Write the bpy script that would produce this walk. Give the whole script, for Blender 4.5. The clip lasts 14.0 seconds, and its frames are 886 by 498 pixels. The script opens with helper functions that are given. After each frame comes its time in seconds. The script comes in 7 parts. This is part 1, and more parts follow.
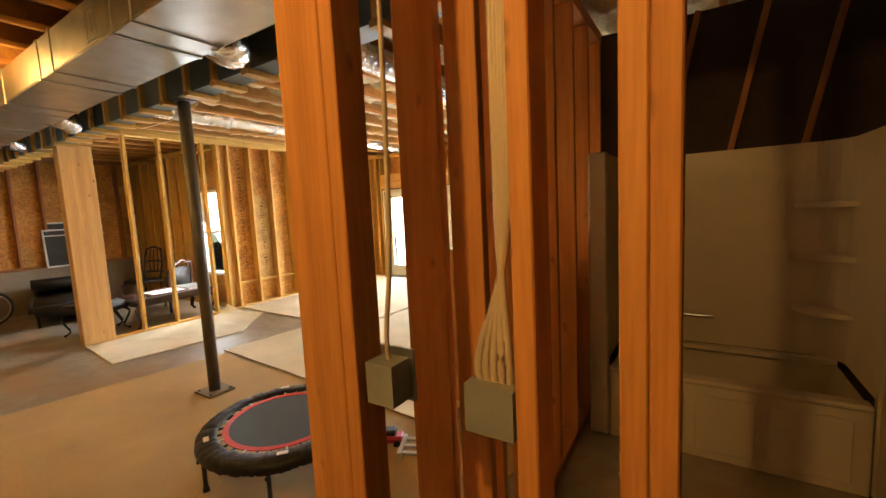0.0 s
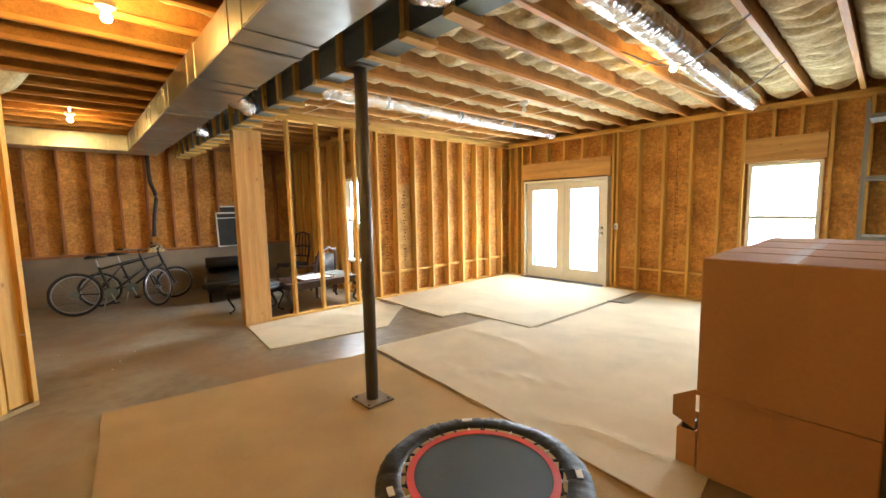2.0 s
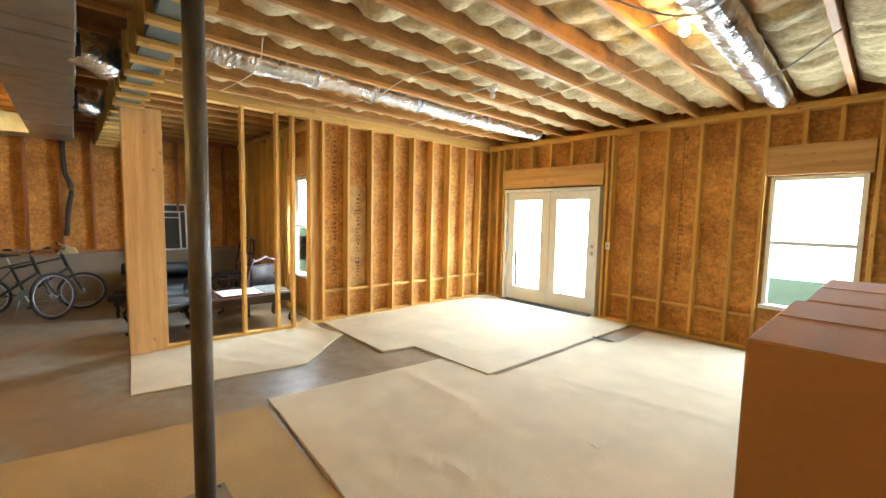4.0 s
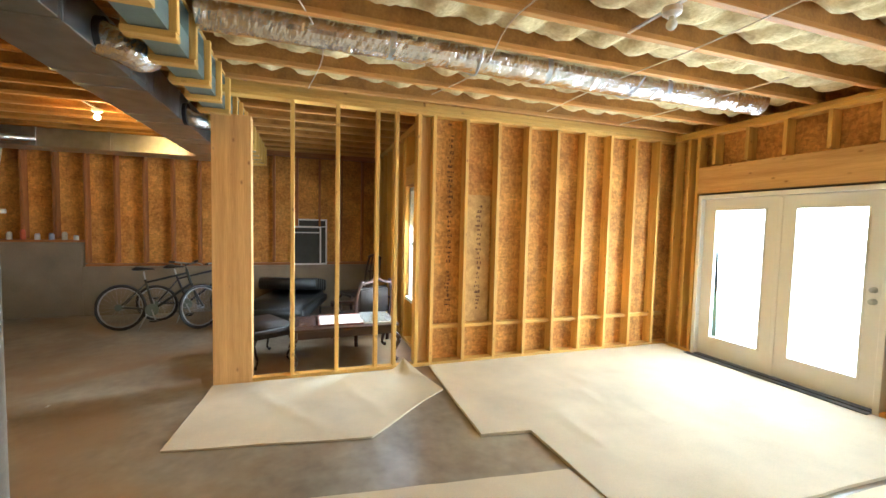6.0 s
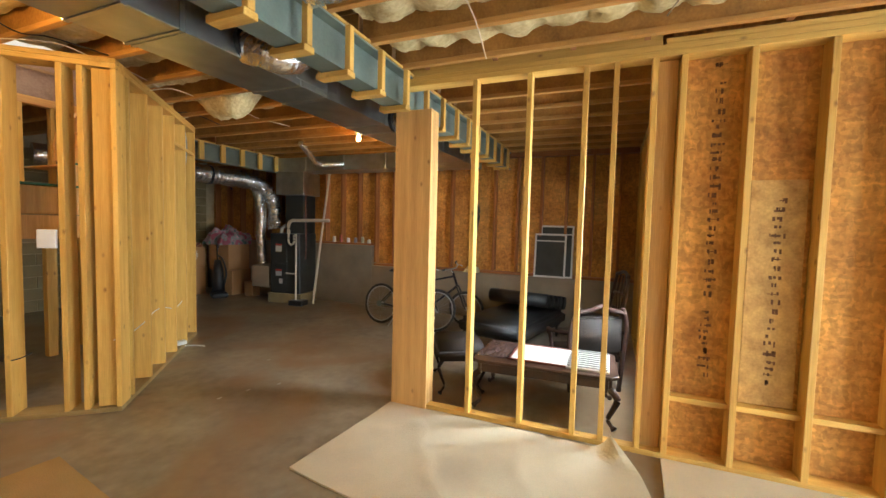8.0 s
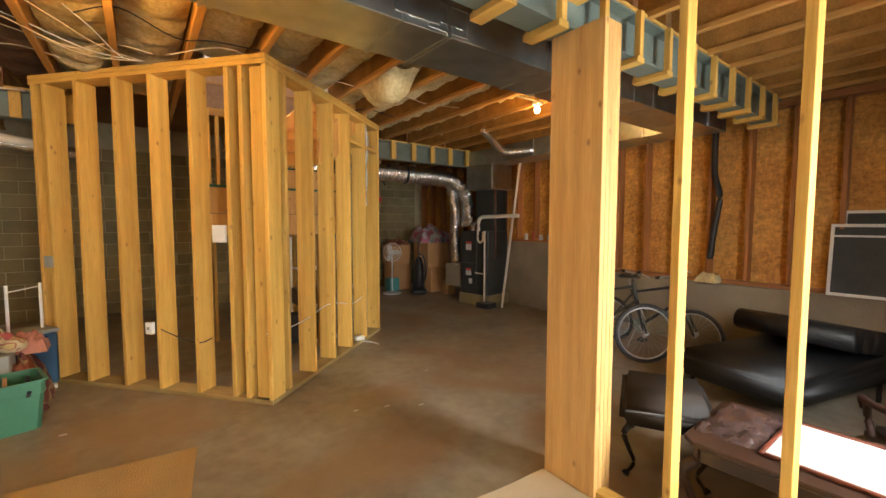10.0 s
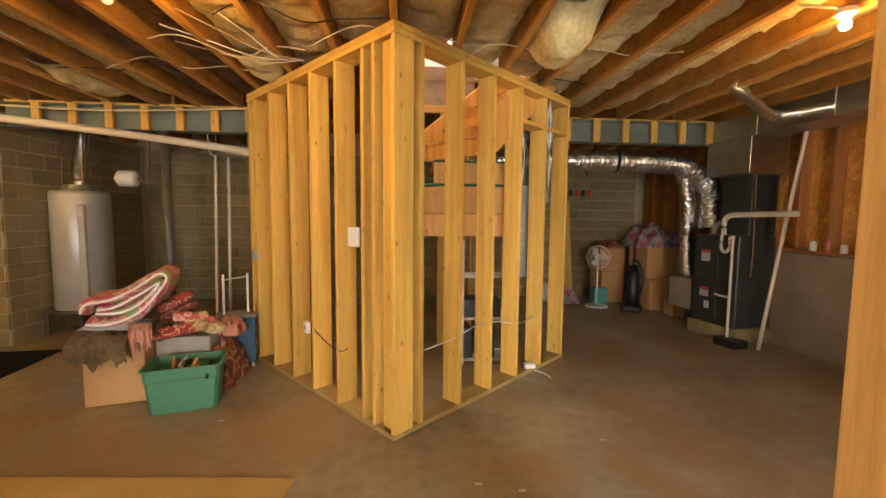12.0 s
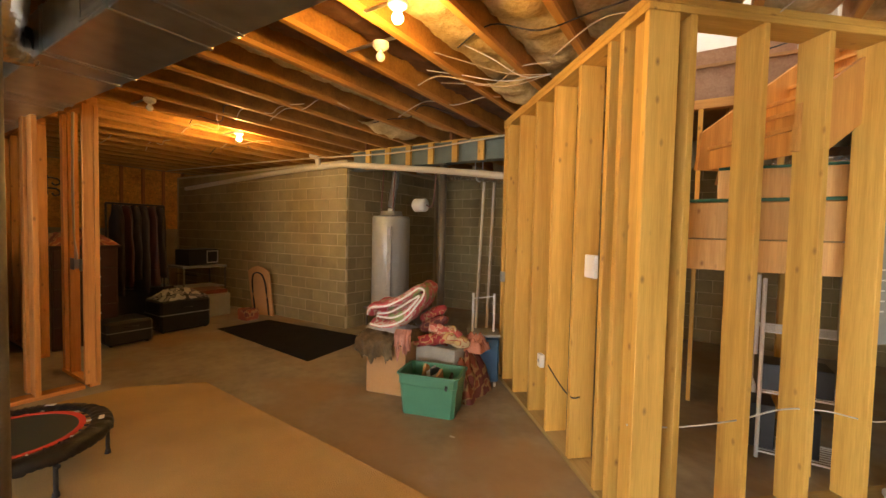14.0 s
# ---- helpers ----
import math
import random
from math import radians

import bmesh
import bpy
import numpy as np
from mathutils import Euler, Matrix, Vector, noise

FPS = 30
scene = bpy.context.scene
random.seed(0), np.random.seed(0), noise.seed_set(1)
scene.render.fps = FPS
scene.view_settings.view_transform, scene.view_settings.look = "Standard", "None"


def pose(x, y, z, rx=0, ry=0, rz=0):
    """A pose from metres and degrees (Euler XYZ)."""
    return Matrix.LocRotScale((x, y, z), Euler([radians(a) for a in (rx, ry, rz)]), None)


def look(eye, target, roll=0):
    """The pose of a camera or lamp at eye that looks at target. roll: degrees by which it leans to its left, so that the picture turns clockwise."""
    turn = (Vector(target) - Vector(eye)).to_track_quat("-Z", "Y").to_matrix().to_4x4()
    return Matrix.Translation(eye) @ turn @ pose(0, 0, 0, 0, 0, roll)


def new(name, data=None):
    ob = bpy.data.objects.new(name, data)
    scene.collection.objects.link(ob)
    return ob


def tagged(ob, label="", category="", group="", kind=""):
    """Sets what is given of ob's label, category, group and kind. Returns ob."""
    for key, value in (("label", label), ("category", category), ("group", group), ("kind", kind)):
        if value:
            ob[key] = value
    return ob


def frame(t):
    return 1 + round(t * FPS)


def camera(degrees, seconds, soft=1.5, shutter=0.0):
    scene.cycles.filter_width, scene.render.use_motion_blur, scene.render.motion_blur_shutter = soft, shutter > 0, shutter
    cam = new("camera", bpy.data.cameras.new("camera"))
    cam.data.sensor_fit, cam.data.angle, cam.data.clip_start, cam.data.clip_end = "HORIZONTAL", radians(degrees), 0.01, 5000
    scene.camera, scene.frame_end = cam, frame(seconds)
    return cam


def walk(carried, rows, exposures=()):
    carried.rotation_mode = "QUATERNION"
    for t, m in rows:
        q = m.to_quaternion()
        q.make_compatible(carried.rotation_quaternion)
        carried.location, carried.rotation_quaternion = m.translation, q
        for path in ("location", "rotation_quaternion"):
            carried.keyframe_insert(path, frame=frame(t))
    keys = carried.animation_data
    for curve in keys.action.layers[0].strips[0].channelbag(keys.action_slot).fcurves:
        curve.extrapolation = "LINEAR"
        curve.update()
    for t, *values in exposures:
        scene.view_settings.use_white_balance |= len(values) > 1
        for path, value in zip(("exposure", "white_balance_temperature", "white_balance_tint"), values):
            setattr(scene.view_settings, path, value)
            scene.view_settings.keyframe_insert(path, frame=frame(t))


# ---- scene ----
cam = camera(94.9, 14.0)
PATH = [
    (0, (1.717, 0.743, 1.624), (0.647, 2.421, 1.42), -2.8),
    (0.5, (1.436, 0.7, 1.63), (0.169, 2.233, 1.416), -3.2),
    (1, (1.168, 0.732, 1.621), (-0.271, 2.106, 1.422), -3.1),
    (1.5, (0.922, 0.827, 1.573), (-0.59, 2.122, 1.388), -2.5),
    (2, (0.67, 0.935, 1.588), (-0.8, 2.276, 1.382), -1.1),
    (2.5, (0.519, 1.127, 1.568), (-0.877, 2.547, 1.378), 0.2),
    (5, (-0.174, 2.944, 1.64), (-1.827, 4.064, 1.517), 2.2),
    (5.5, (-0.487, 3.234, 1.67), (-2.268, 4.133, 1.539), 1.7),
    (6, (-0.763, 3.467, 1.633), (-2.655, 4.104, 1.518), 1.3),
    (6.5, (-1.043, 3.7, 1.632), (-3.019, 3.994, 1.529), 2.3),
    (7, (-1.356, 4.053, 1.688), (-3.348, 3.934, 1.561), 2.2),
    (7.5, (-1.648, 4.298, 1.679), (-3.593, 3.847, 1.558), 1.8),
    (8, (-1.945, 4.424, 1.649), (-3.791, 3.662, 1.536), 1.4),
    (10.5, (-3.463, 4.067, 1.556), (-4.475, 2.348, 1.42), -0.05),
    (11, (-3.71, 3.87, 1.555), (-4.53, 2.05, 1.412), 0.0),
    (11.5, (-3.925, 3.64, 1.575), (-4.468, 1.72, 1.434), 0.35),
    (12, (-4.13, 3.469, 1.633), (-4.313, 1.483, 1.474), 0.5),
    (12.5, (-4.257, 3.288, 1.633), (-4.117, 1.297, 1.501), 1.0),
    (13, (-4.305, 3.134, 1.633), (-3.857, 1.189, 1.509), 1.4),
    (13.5, (-4.31, 3.024, 1.666), (-3.56, 1.173, 1.558), 1.6),
    (14, (-4.323, 3.025, 1.67), (-3.256, 1.335, 1.588), 1.3),
]
EXPOSURES = [(0.0, 0.22, 6300, 8), (1.0, 0.22, 5850, 4), (2.5, 0.28, 5700, 3), (5.0, 0.16, 5250, 0), (6.5, 0.12, 5400, 0), (8.0, -0.04, 5850, 3), (10.5, 0.06, 6700, 9), (12.5, 0.1, 7100, 11), (14.0, 0.0, 6950, 12)]
walk(cam, [(t, look(eye, target, roll)) for t, eye, target, roll in PATH], EXPOSURES)

# ---- world and daylight ----
world = bpy.data.worlds.new("world")
scene.world = world
world.use_nodes = True
wn = world.node_tree.nodes
sky = wn.new("ShaderNodeTexSky")
sky.sky_type = "NISHITA"
sky.sun_disc = False
sky.sun_elevation, sky.sun_rotation = radians(50), radians(200)
wn["Background"].inputs["Strength"].default_value = 0.15
world.node_tree.links.new(sky.outputs[0], wn["Background"].inputs["Color"])
sun = new("sun", bpy.data.lights.new("sun", "SUN"))
sun.data.energy, sun.data.angle, sun.data.color = 3.0, radians(0.5), (1, 0.95, 0.88)
sun.matrix_world = look((0, 0, 0), (0.25, 0.6, -0.8))


def area(name, eye, target, sx, sy, energy, color=(1, 1, 1)):
    la = bpy.data.lights.new(name, "AREA")
    la.shape, la.size, la.size_y, la.energy, la.color = "RECTANGLE", sx, sy, energy, color
    ob = new(name, la)
    ob.matrix_world = look(eye, target)
    return ob


DAY = (0.93, 0.97, 1.0)
area("daylight_doors", (-3.82, 8.62, 1.1), (-3.82, 0, 0.7), 1.7, 1.9, 270, DAY)
area("daylight_window", (-0.36, 8.62, 1.5), (-0.36, 0, 0.9), 0.8, 1.2, 100, DAY)
area("daylight_alcove", (-5.85, 5.02, 1.4), (-5.6, 2.5, 0.1), 0.7, 1.3, 150, DAY)
BULBS = [(-2.85, 1.22), (-6.88, 1.05), (0.95, -0.15), (-0.80, 5.28)]
BULB_POWER = (50, 27, 76, 22)
DIM = [(-2.43, 0.88), (0.42, 1.11), (-2.7, 5.52)]


# ---- materials ----
def mat(name, color=(0.5, 0.5, 0.5), rough=0.6, metal=0.0, var=0.25, scale=6.0, bump=0.15, bscale=60.0, stretch=(1, 1, 1), dark=None, emit=None, spec=0.5, rnd=0.0):
    m = bpy.data.materials.new(name)
    m.use_nodes = True
    nt = m.node_tree
    n, l = nt.nodes, nt.links
    b = n["Principled BSDF"]
    b.inputs["Roughness"].default_value = rough
    b.inputs["Metallic"].default_value = metal
    b.inputs["Specular IOR Level"].default_value = spec
    tc = n.new("ShaderNodeTexCoord")
    mp = n.new("ShaderNodeMapping")
    mp.inputs["Scale"].default_value = stretch
    l.new(tc.outputs["Object"], mp.inputs["Vector"])
    oi = n.new("ShaderNodeObjectInfo")
    add = n.new("ShaderNodeVectorMath")
    mul = n.new("ShaderNodeMath")
    mul.operation = "MULTIPLY"
    mul.inputs[1].default_value = 37.0
    l.new(oi.outputs["Random"], mul.inputs[0])
    l.new(mp.outputs[0], add.inputs[0])
    l.new(mul.outputs[0], add.inputs[1])
    no = n.new("ShaderNodeTexNoise")
    no.inputs["Scale"].default_value = scale
    no.inputs["Detail"].default_value = 5
    l.new(add.outputs[0], no.inputs["Vector"])
    fine = n.new("ShaderNodeTexNoise")
    fine.inputs["Scale"].default_value = bscale
    fine.inputs["Detail"].default_value = 3
    l.new(add.outputs[0], fine.inputs["Vector"])
    ramp = n.new("ShaderNodeValToRGB")
    d = dark or tuple(c * (1 - var) for c in color)
    hi = tuple(min(1, c * (1 + var * 0.6)) for c in color)
    ramp.color_ramp.elements[0].color = (*d, 1)
    ramp.color_ramp.elements[0].position = 0.3
    ramp.color_ramp.elements[1].color = (*hi, 1)
    ramp.color_ramp.elements[1].position = 0.7
    mixf = n.new("ShaderNodeMath")
    mixf.operation = "MULTIPLY_ADD"
    mixf.inputs[1].default_value = 0.35
    l.new(fine.outputs["Fac"], mixf.inputs[0])
    sc = n.new("ShaderNodeMath")
    sc.operation = "MULTIPLY"
    sc.inputs[1].default_value = 0.65
    l.new(no.outputs["Fac"], sc.inputs[0])
    l.new(sc.outputs[0], mixf.inputs[2])
    l.new(mixf.outputs[0], ramp.inputs["Fac"])
    src = ramp.outputs["Color"]
    if rnd:
        hsv = n.new("ShaderNodeHueSaturation")
        mr = n.new("ShaderNodeMapRange")
        mr.inputs["To Min"].default_value, mr.inputs["To Max"].default_value = 1 - rnd, 1 + rnd
        l.new(oi.outputs["Random"], mr.inputs["Value"])
        l.new(mr.outputs[0], hsv.inputs["Value"])
        l.new(src, hsv.inputs["Color"])
        src = hsv.outputs["Color"]
    l.new(src, b.inputs["Base Color"])
    if bump:
        bp = n.new("ShaderNodeBump")
        bp.inputs["Strength"].default_value = bump
        bp.inputs["Distance"].default_value = 0.01
        l.new(fine.outputs["Fac"], bp.inputs["Height"])
        l.new(bp.outputs[0], b.inputs["Normal"])
    if emit:
        b.inputs["Emission Color"].default_value = (*emit[0], 1)
        b.inputs["Emission Strength"].default_value = emit[1]
    return m


def wood(name, color, dark, rough=0.65, knots=True, rnd=0.12):
    """Sawn softwood: grain runs along the piece's own z."""
    m = mat(name, color, rough, var=0.2, scale=1.6, bump=0.12, bscale=14.0, stretch=(9, 9, 0.45), dark=dark, rnd=rnd)
    if knots:
        nt = m.node_tree
        n, l = nt.nodes, nt.links
        b = n["Principled BSDF"]
        src = b.inputs["Base Color"].links[0].from_socket
        tc = n["Texture Coordinate"]
        oi = n["Object Info"]
        mp = n.new("ShaderNodeMapping")
        mp.inputs["Scale"].default_value = (9.0, 9.0, 5.0)
        l.new(tc.outputs["Object"], mp.inputs["Vector"])
        ad = n.new("ShaderNodeVectorMath")
        mu = n.new("ShaderNodeMath")
        mu.operation = "MULTIPLY"
        mu.inputs[1].default_value = 51.0
        l.new(oi.outputs["Random"], mu.inputs[0])
        l.new(mp.outputs[0], ad.inputs[0])
        l.new(mu.outputs[0], ad.inputs[1])
        vo = n.new("ShaderNodeTexVoronoi")
        vo.inputs["Scale"].default_value = 1.0
        l.new(ad.outputs[0], vo.inputs["Vector"])
        rp = n.new("ShaderNodeValToRGB")
        rp.color_ramp.elements[0].position, rp.color_ramp.elements[0].color = 0.02, (0.8, 0.8, 0.8, 1)
        rp.color_ramp.elements[1].position, rp.color_ramp.elements[1].color = 0.145, (0, 0, 0, 1)
        l.new(vo.outputs["Distance"], rp.inputs["Fac"])
        mx = n.new("ShaderNodeMix")
        mx.data_type = "RGBA"
        l.new(rp.outputs["Color"], mx.inputs["Factor"])
        l.new(src, mx.inputs["A"])
        mx.inputs["B"].default_value = (0.20, 0.08, 0.022, 1)
        l.new(mx.outputs["Result"], b.inputs["Base Color"])
    return m


M_STUD = wood("sawn_pine", (0.70, 0.43, 0.10), (0.50, 0.265, 0.045))
M_FIR = wood("stud_fir", (0.72, 0.33, 0.085), (0.50, 0.19, 0.04))
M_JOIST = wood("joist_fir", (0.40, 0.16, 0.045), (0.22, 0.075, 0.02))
M_FLANGE = wood("joist_flange", (0.58, 0.305, 0.075), (0.38, 0.17, 0.035), knots=False)
M_LVL = wood("post_fir", (0.64, 0.385, 0.135), (0.45, 0.235, 0.065))
M_TREATED = wood("treated_plate", (0.38, 0.27, 0.10), (0.24, 0.15, 0.05))
M_PLY = mat("subfloor", (0.40, 0.22, 0.09), 0.8, scale=3, bump=0.2)
M_STEEL = mat("painted_steel_grey_blue", (0.17, 0.205, 0.175), 0.5, 0.1, var=0.2, scale=5, bump=0.05)
M_POST = mat("post_paint", (0.16, 0.14, 0.11), 0.45, 0.3, var=0.3, scale=7)
M_TIN = mat("galvanised", (0.58, 0.60, 0.57), 0.35, 1.0, var=0.22, scale=7, bump=0.10, bscale=2.2)
M_FOIL = mat("foil_jacket", (0.84, 0.84, 0.82), 0.27, 1.0, var=0.1, scale=14, bump=0.35, bscale=45)
M_BATT = mat("fibreglass_batt", (0.70, 0.60, 0.33), 0.95, var=0.28, scale=5, bump=0.9, bscale=30, dark=(0.38, 0.26, 0.10))
M_KRAFT = mat("kraft_facing", (0.17, 0.085, 0.042), 0.75, var=0.4, scale=4, bump=0.4, bscale=14, dark=(0.07, 0.035, 0.02))
M_WHITE = mat("white_paint", (0.78, 0.78, 0.74), 0.4, var=0.05, bump=0.02)
M_PLASTIC = mat("white_plastic", (0.75, 0.74, 0.70), 0.35, var=0.05, bump=0.0)
M_BLACK = mat("black_plastic", (0.015, 0.015, 0.016), 0.4, var=0.3, bump=0.1)
M_BLACKFAB = mat("black_fabric", (0.009, 0.009, 0.009), 0.42, var=0.4, bump=0.4, bscale=90)
M_RED = mat("red_trim", (0.65, 0.05, 0.03), 0.5, var=0.15)
M_RED_DULL = mat("dull_orange", (0.42, 0.14, 0.06), 0.6, var=0.2)
M_CARD = mat("cardboard", (0.50, 0.27, 0.11), 0.85, var=0.12, scale=2.0, bump=0.12, bscale=40)
M_TAPE = mat("packing_tape", (0.46, 0.25, 0.10), 0.6, var=0.08)
M_CAULK = mat("concrete_wall", (0.27, 0.22, 0.15), 0.85, var=0.25, scale=2.5, bump=0.3)
M_BRONZE = mat("chair_iron", (0.02, 0.016, 0.014), 0.4, 0.6, var=0.3)
M_GLASS = bpy.data.materials.new("window_glass")
M_GLASS.use_nodes = True
_g = M_GLASS.node_tree.nodes["Principled BSDF"]
_g.inputs["Roughness"].default_value, _g.inputs["Transmission Weight"].default_value, _g.inputs["IOR"].default_value = 0.02, 1.0, 1.45
M_BULB = mat("lit_bulb", (1, 0.85, 0.6), 0.3, var=0.0, bump=0, emit=((1.0, 0.72, 0.38), 60))
M_BULBOFF = mat("frosted_bulb", (0.8, 0.78, 0.7), 0.25, var=0.02, bump=0)
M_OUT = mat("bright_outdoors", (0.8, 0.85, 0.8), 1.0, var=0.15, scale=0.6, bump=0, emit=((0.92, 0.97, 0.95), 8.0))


def osb():
    m = mat("strand_board", (0.63, 0.32, 0.068), 0.8, var=0.25, scale=2.6, bump=0.2, bscale=30, dark=(0.33, 0.125, 0.022))
    n, l = m.node_tree.nodes, m.node_tree.links
    b = n["Principled BSDF"]
    src = b.inputs["Base Color"].links[0].from_socket
    warp = n.new("ShaderNodeTexNoise")
    warp.inputs["Scale"].default_value, warp.inputs["Detail"].default_value = 22.0, 2
    l.new(n["Texture Coordinate"].outputs["Object"], warp.inputs["Vector"])
    wv = n.new("ShaderNodeVectorMath")
    wv.operation = "MULTIPLY_ADD"
    wv.inputs[1].default_value = (0.05, 0.05, 0.05)
    l.new(warp.outputs["Color"], wv.inputs[0])
    l.new(n["Texture Coordinate"].outputs["Object"], wv.inputs[2])
    parts = []
    for stretch, scale in (((1.0, 1.0, 0.35), 46.0), ((0.4, 0.4, 1.0), 38.0)):
        mp = n.new("ShaderNodeMapping")
        mp.inputs["Scale"].default_value = stretch
        l.new(wv.outputs[0], mp.inputs["Vector"])
        vo = n.new("ShaderNodeTexVoronoi")
        vo.inputs["Scale"].default_value = scale
        l.new(mp.outputs[0], vo.inputs["Vector"])
        sep = n.new("ShaderNodeSeparateColor")
        l.new(vo.outputs["Color"], sep.inputs["Color"])
        parts.append(sep.outputs["Red"])
    av = n.new("ShaderNodeMath")
    av.operation = "ADD"
    l.new(parts[0], av.inputs[0])
    l.new(parts[1], av.inputs[1])
    mr = n.new("ShaderNodeMapRange")
    mr.inputs["From Min"].default_value, mr.inputs["From Max"].default_value = 0.2, 1.8
    mr.inputs["To Min"].default_value, mr.inputs["To Max"].default_value = 0.72, 1.24
    l.new(av.outputs[0], mr.inputs["Value"])
    hs = n.new("ShaderNodeHueSaturation")
    l.new(mr.outputs[0], hs.inputs["Value"])
    l.new(src, hs.inputs["Color"])
    l.new(hs.outputs["Color"], b.inputs["Base Color"])
    return m


M_OSB = osb()
M_WEB = mat("joist_web_board", (0.44, 0.215, 0.043), 0.8, var=0.35, scale=5.0, bump=0.2, bscale=50, dark=(0.24, 0.105, 0.02))


def concrete():
    m = mat("slab_concrete", (0.36, 0.31, 0.225), 0.42, var=0.15, scale=1.0, bump=0.10, bscale=9, dark=(0.14, 0.11, 0.076), spec=0.5)
    n, l = m.node_tree.nodes, m.node_tree.links
    b = n["Principled BSDF"]
    src = b.inputs["Base Color"].links[0].from_socket
    big = n.new("ShaderNodeTexNoise")
    big.inputs["Scale"].default_value, big.inputs["Detail"].default_value, big.inputs["Distortion"].default_value = 0.75, 4, 0.6
    l.new(n["Texture Coordinate"].outputs["Object"], big.inputs["Vector"])
    rp = n.new("ShaderNodeValToRGB")
    rp.color_ramp.elements[0].position, rp.color_ramp.elements[0].color = 0.47, (0, 0, 0, 1)
    rp.color_ramp.elements[1].position, rp.color_ramp.elements[1].color = 0.62, (0.75, 0.75, 0.75, 1)
    l.new(big.outputs["Fac"], rp.inputs["Fac"])
    mx = n.new("ShaderNodeMix")
    mx.data_type = "RGBA"
    l.new(rp.outputs["Color"], mx.inputs["Factor"])
    l.new(src, mx.inputs["A"])
    mx.inputs["B"].default_value = (0.27, 0.165, 0.08, 1)
    l.new(mx.outputs["Result"], b.inputs["Base Color"])
    no = n.new("ShaderNodeTexNoise")
    no.inputs["Scale"].default_value = 1.7
    no.inputs["Detail"].default_value = 6
    l.new(n["Texture Coordinate"].outputs["Object"], no.inputs["Vector"])
    mr = n.new("ShaderNodeMapRange")
    mr.inputs["To Min"].default_value, mr.inputs["To Max"].default_value = 0.20, 0.55
    l.new(no.outputs["Fac"], mr.inputs["Value"])
    l.new(mr.outputs[0], n["Principled BSDF"].inputs["Roughness"])
    return m


M_SLAB = concrete()
M_CARPET = mat("carpet_backing", (0.68, 0.58, 0.40), 0.95, var=0.20, scale=1.8, bump=0.5, bscale=160)
M_RUG = mat("tan_rug", (0.46, 0.30, 0.112), 0.95, var=0.22, scale=2.0, bump=0.8, bscale=120)
M_BLOCK = mat("concrete_block", (0.29, 0.23, 0.11), 0.9, var=0.30, scale=3.0, bump=0.45, bscale=70, rnd=0.10)
M_MORTAR = mat("mortar", (0.52, 0.43, 0.26), 0.95, var=0.2, bump=0.3)


# ---- building helpers ----
def slab(bm, x0, x1, y0, y1, z0, z1):
    vs = [bm.verts.new((x, y, z)) for z in (z0, z1) for x, y in ((x0, y0), (x1, y0), (x1, y1), (x0, y1))]
    for f in ((3, 2, 1, 0), (4, 5, 6, 7), (0, 1, 5, 4), (1, 2, 6, 5), (2, 3, 7, 6), (3, 0, 4, 7)):
        bm.faces.new([vs[i] for i in f])
    return vs


def finish(name, bm, material, bevel=0.0, smooth=False):
    if bevel:
        bmesh.ops.bevel(bm, geom=list(bm.edges), offset=bevel, segments=1, affect="EDGES", clamp_overlap=True)
    bmesh.ops.recalc_face_normals(bm, faces=list(bm.faces))
    me = bpy.data.meshes.new(name)
    bm.to_mesh(me)
    bm.free()
    if smooth:
        me.shade_smooth()
    me.materials.append(material)
    return me


def part(name, bm, material, parent=None, label="", bevel=0.0, smooth=False):
    ob = new(name, finish(name, bm, material, bevel, smooth))
    ob.parent = parent
    return tagged(ob, label)


def boxpart(name, dims, material, parent=None, label="", bevel=0.004):
    bm = bmesh.new()
    slab(bm, *dims)
    return part(name, bm, material, parent, label, bevel)


def empty(name, x=0, y=0, z=0, rz=0):
    ob = new(name)
    ob.matrix_world = pose(x, y, z, 0, 0, rz)
    return ob


def tube(bm, pts, r, seg=12, wobble=0.0, cap=True, squash=1.0):
    """A round tube along the points, r a number or one for each point."""
    rings = []
    pts = [Vector(p) for p in pts]
    up = Vector((0, 0, 1))
    for i, p in enumerate(pts):
        d = (pts[min(i + 1, len(pts) - 1)] - pts[max(i - 1, 0)]).normalized()
        side = d.cross(up)
        side = side.normalized() if side.length > 1e-3 else Vector((1, 0, 0))
        upv = side.cross(d).normalized()
        rr = r[i] if isinstance(r, (list, tuple)) else r
        ring = []
        for k in range(seg):
            a = 2 * math.pi * k / seg
            q = rr * (1 + wobble * noise.noise(p * 9 + Vector((math.cos(a) * 1.7, math.sin(a) * 1.7, 0))))
            ring.append(bm.verts.new(p + side * (math.cos(a) * q) + upv * (math.sin(a) * q * squash)))
        rings.append(ring)
    for a, b in zip(rings, rings[1:]):
        for k in range(seg):
            bm.faces.new((a[k], a[(k + 1) % seg], b[(k + 1) % seg], b[k]))
    if cap:
        bm.faces.new(rings[0][::-1])
        bm.faces.new(rings[-1])
    return rings


def line(a, b, n):
    a, b = Vector(a), Vector(b)
    return [a.lerp(b, i / n) for i in range(n + 1)]


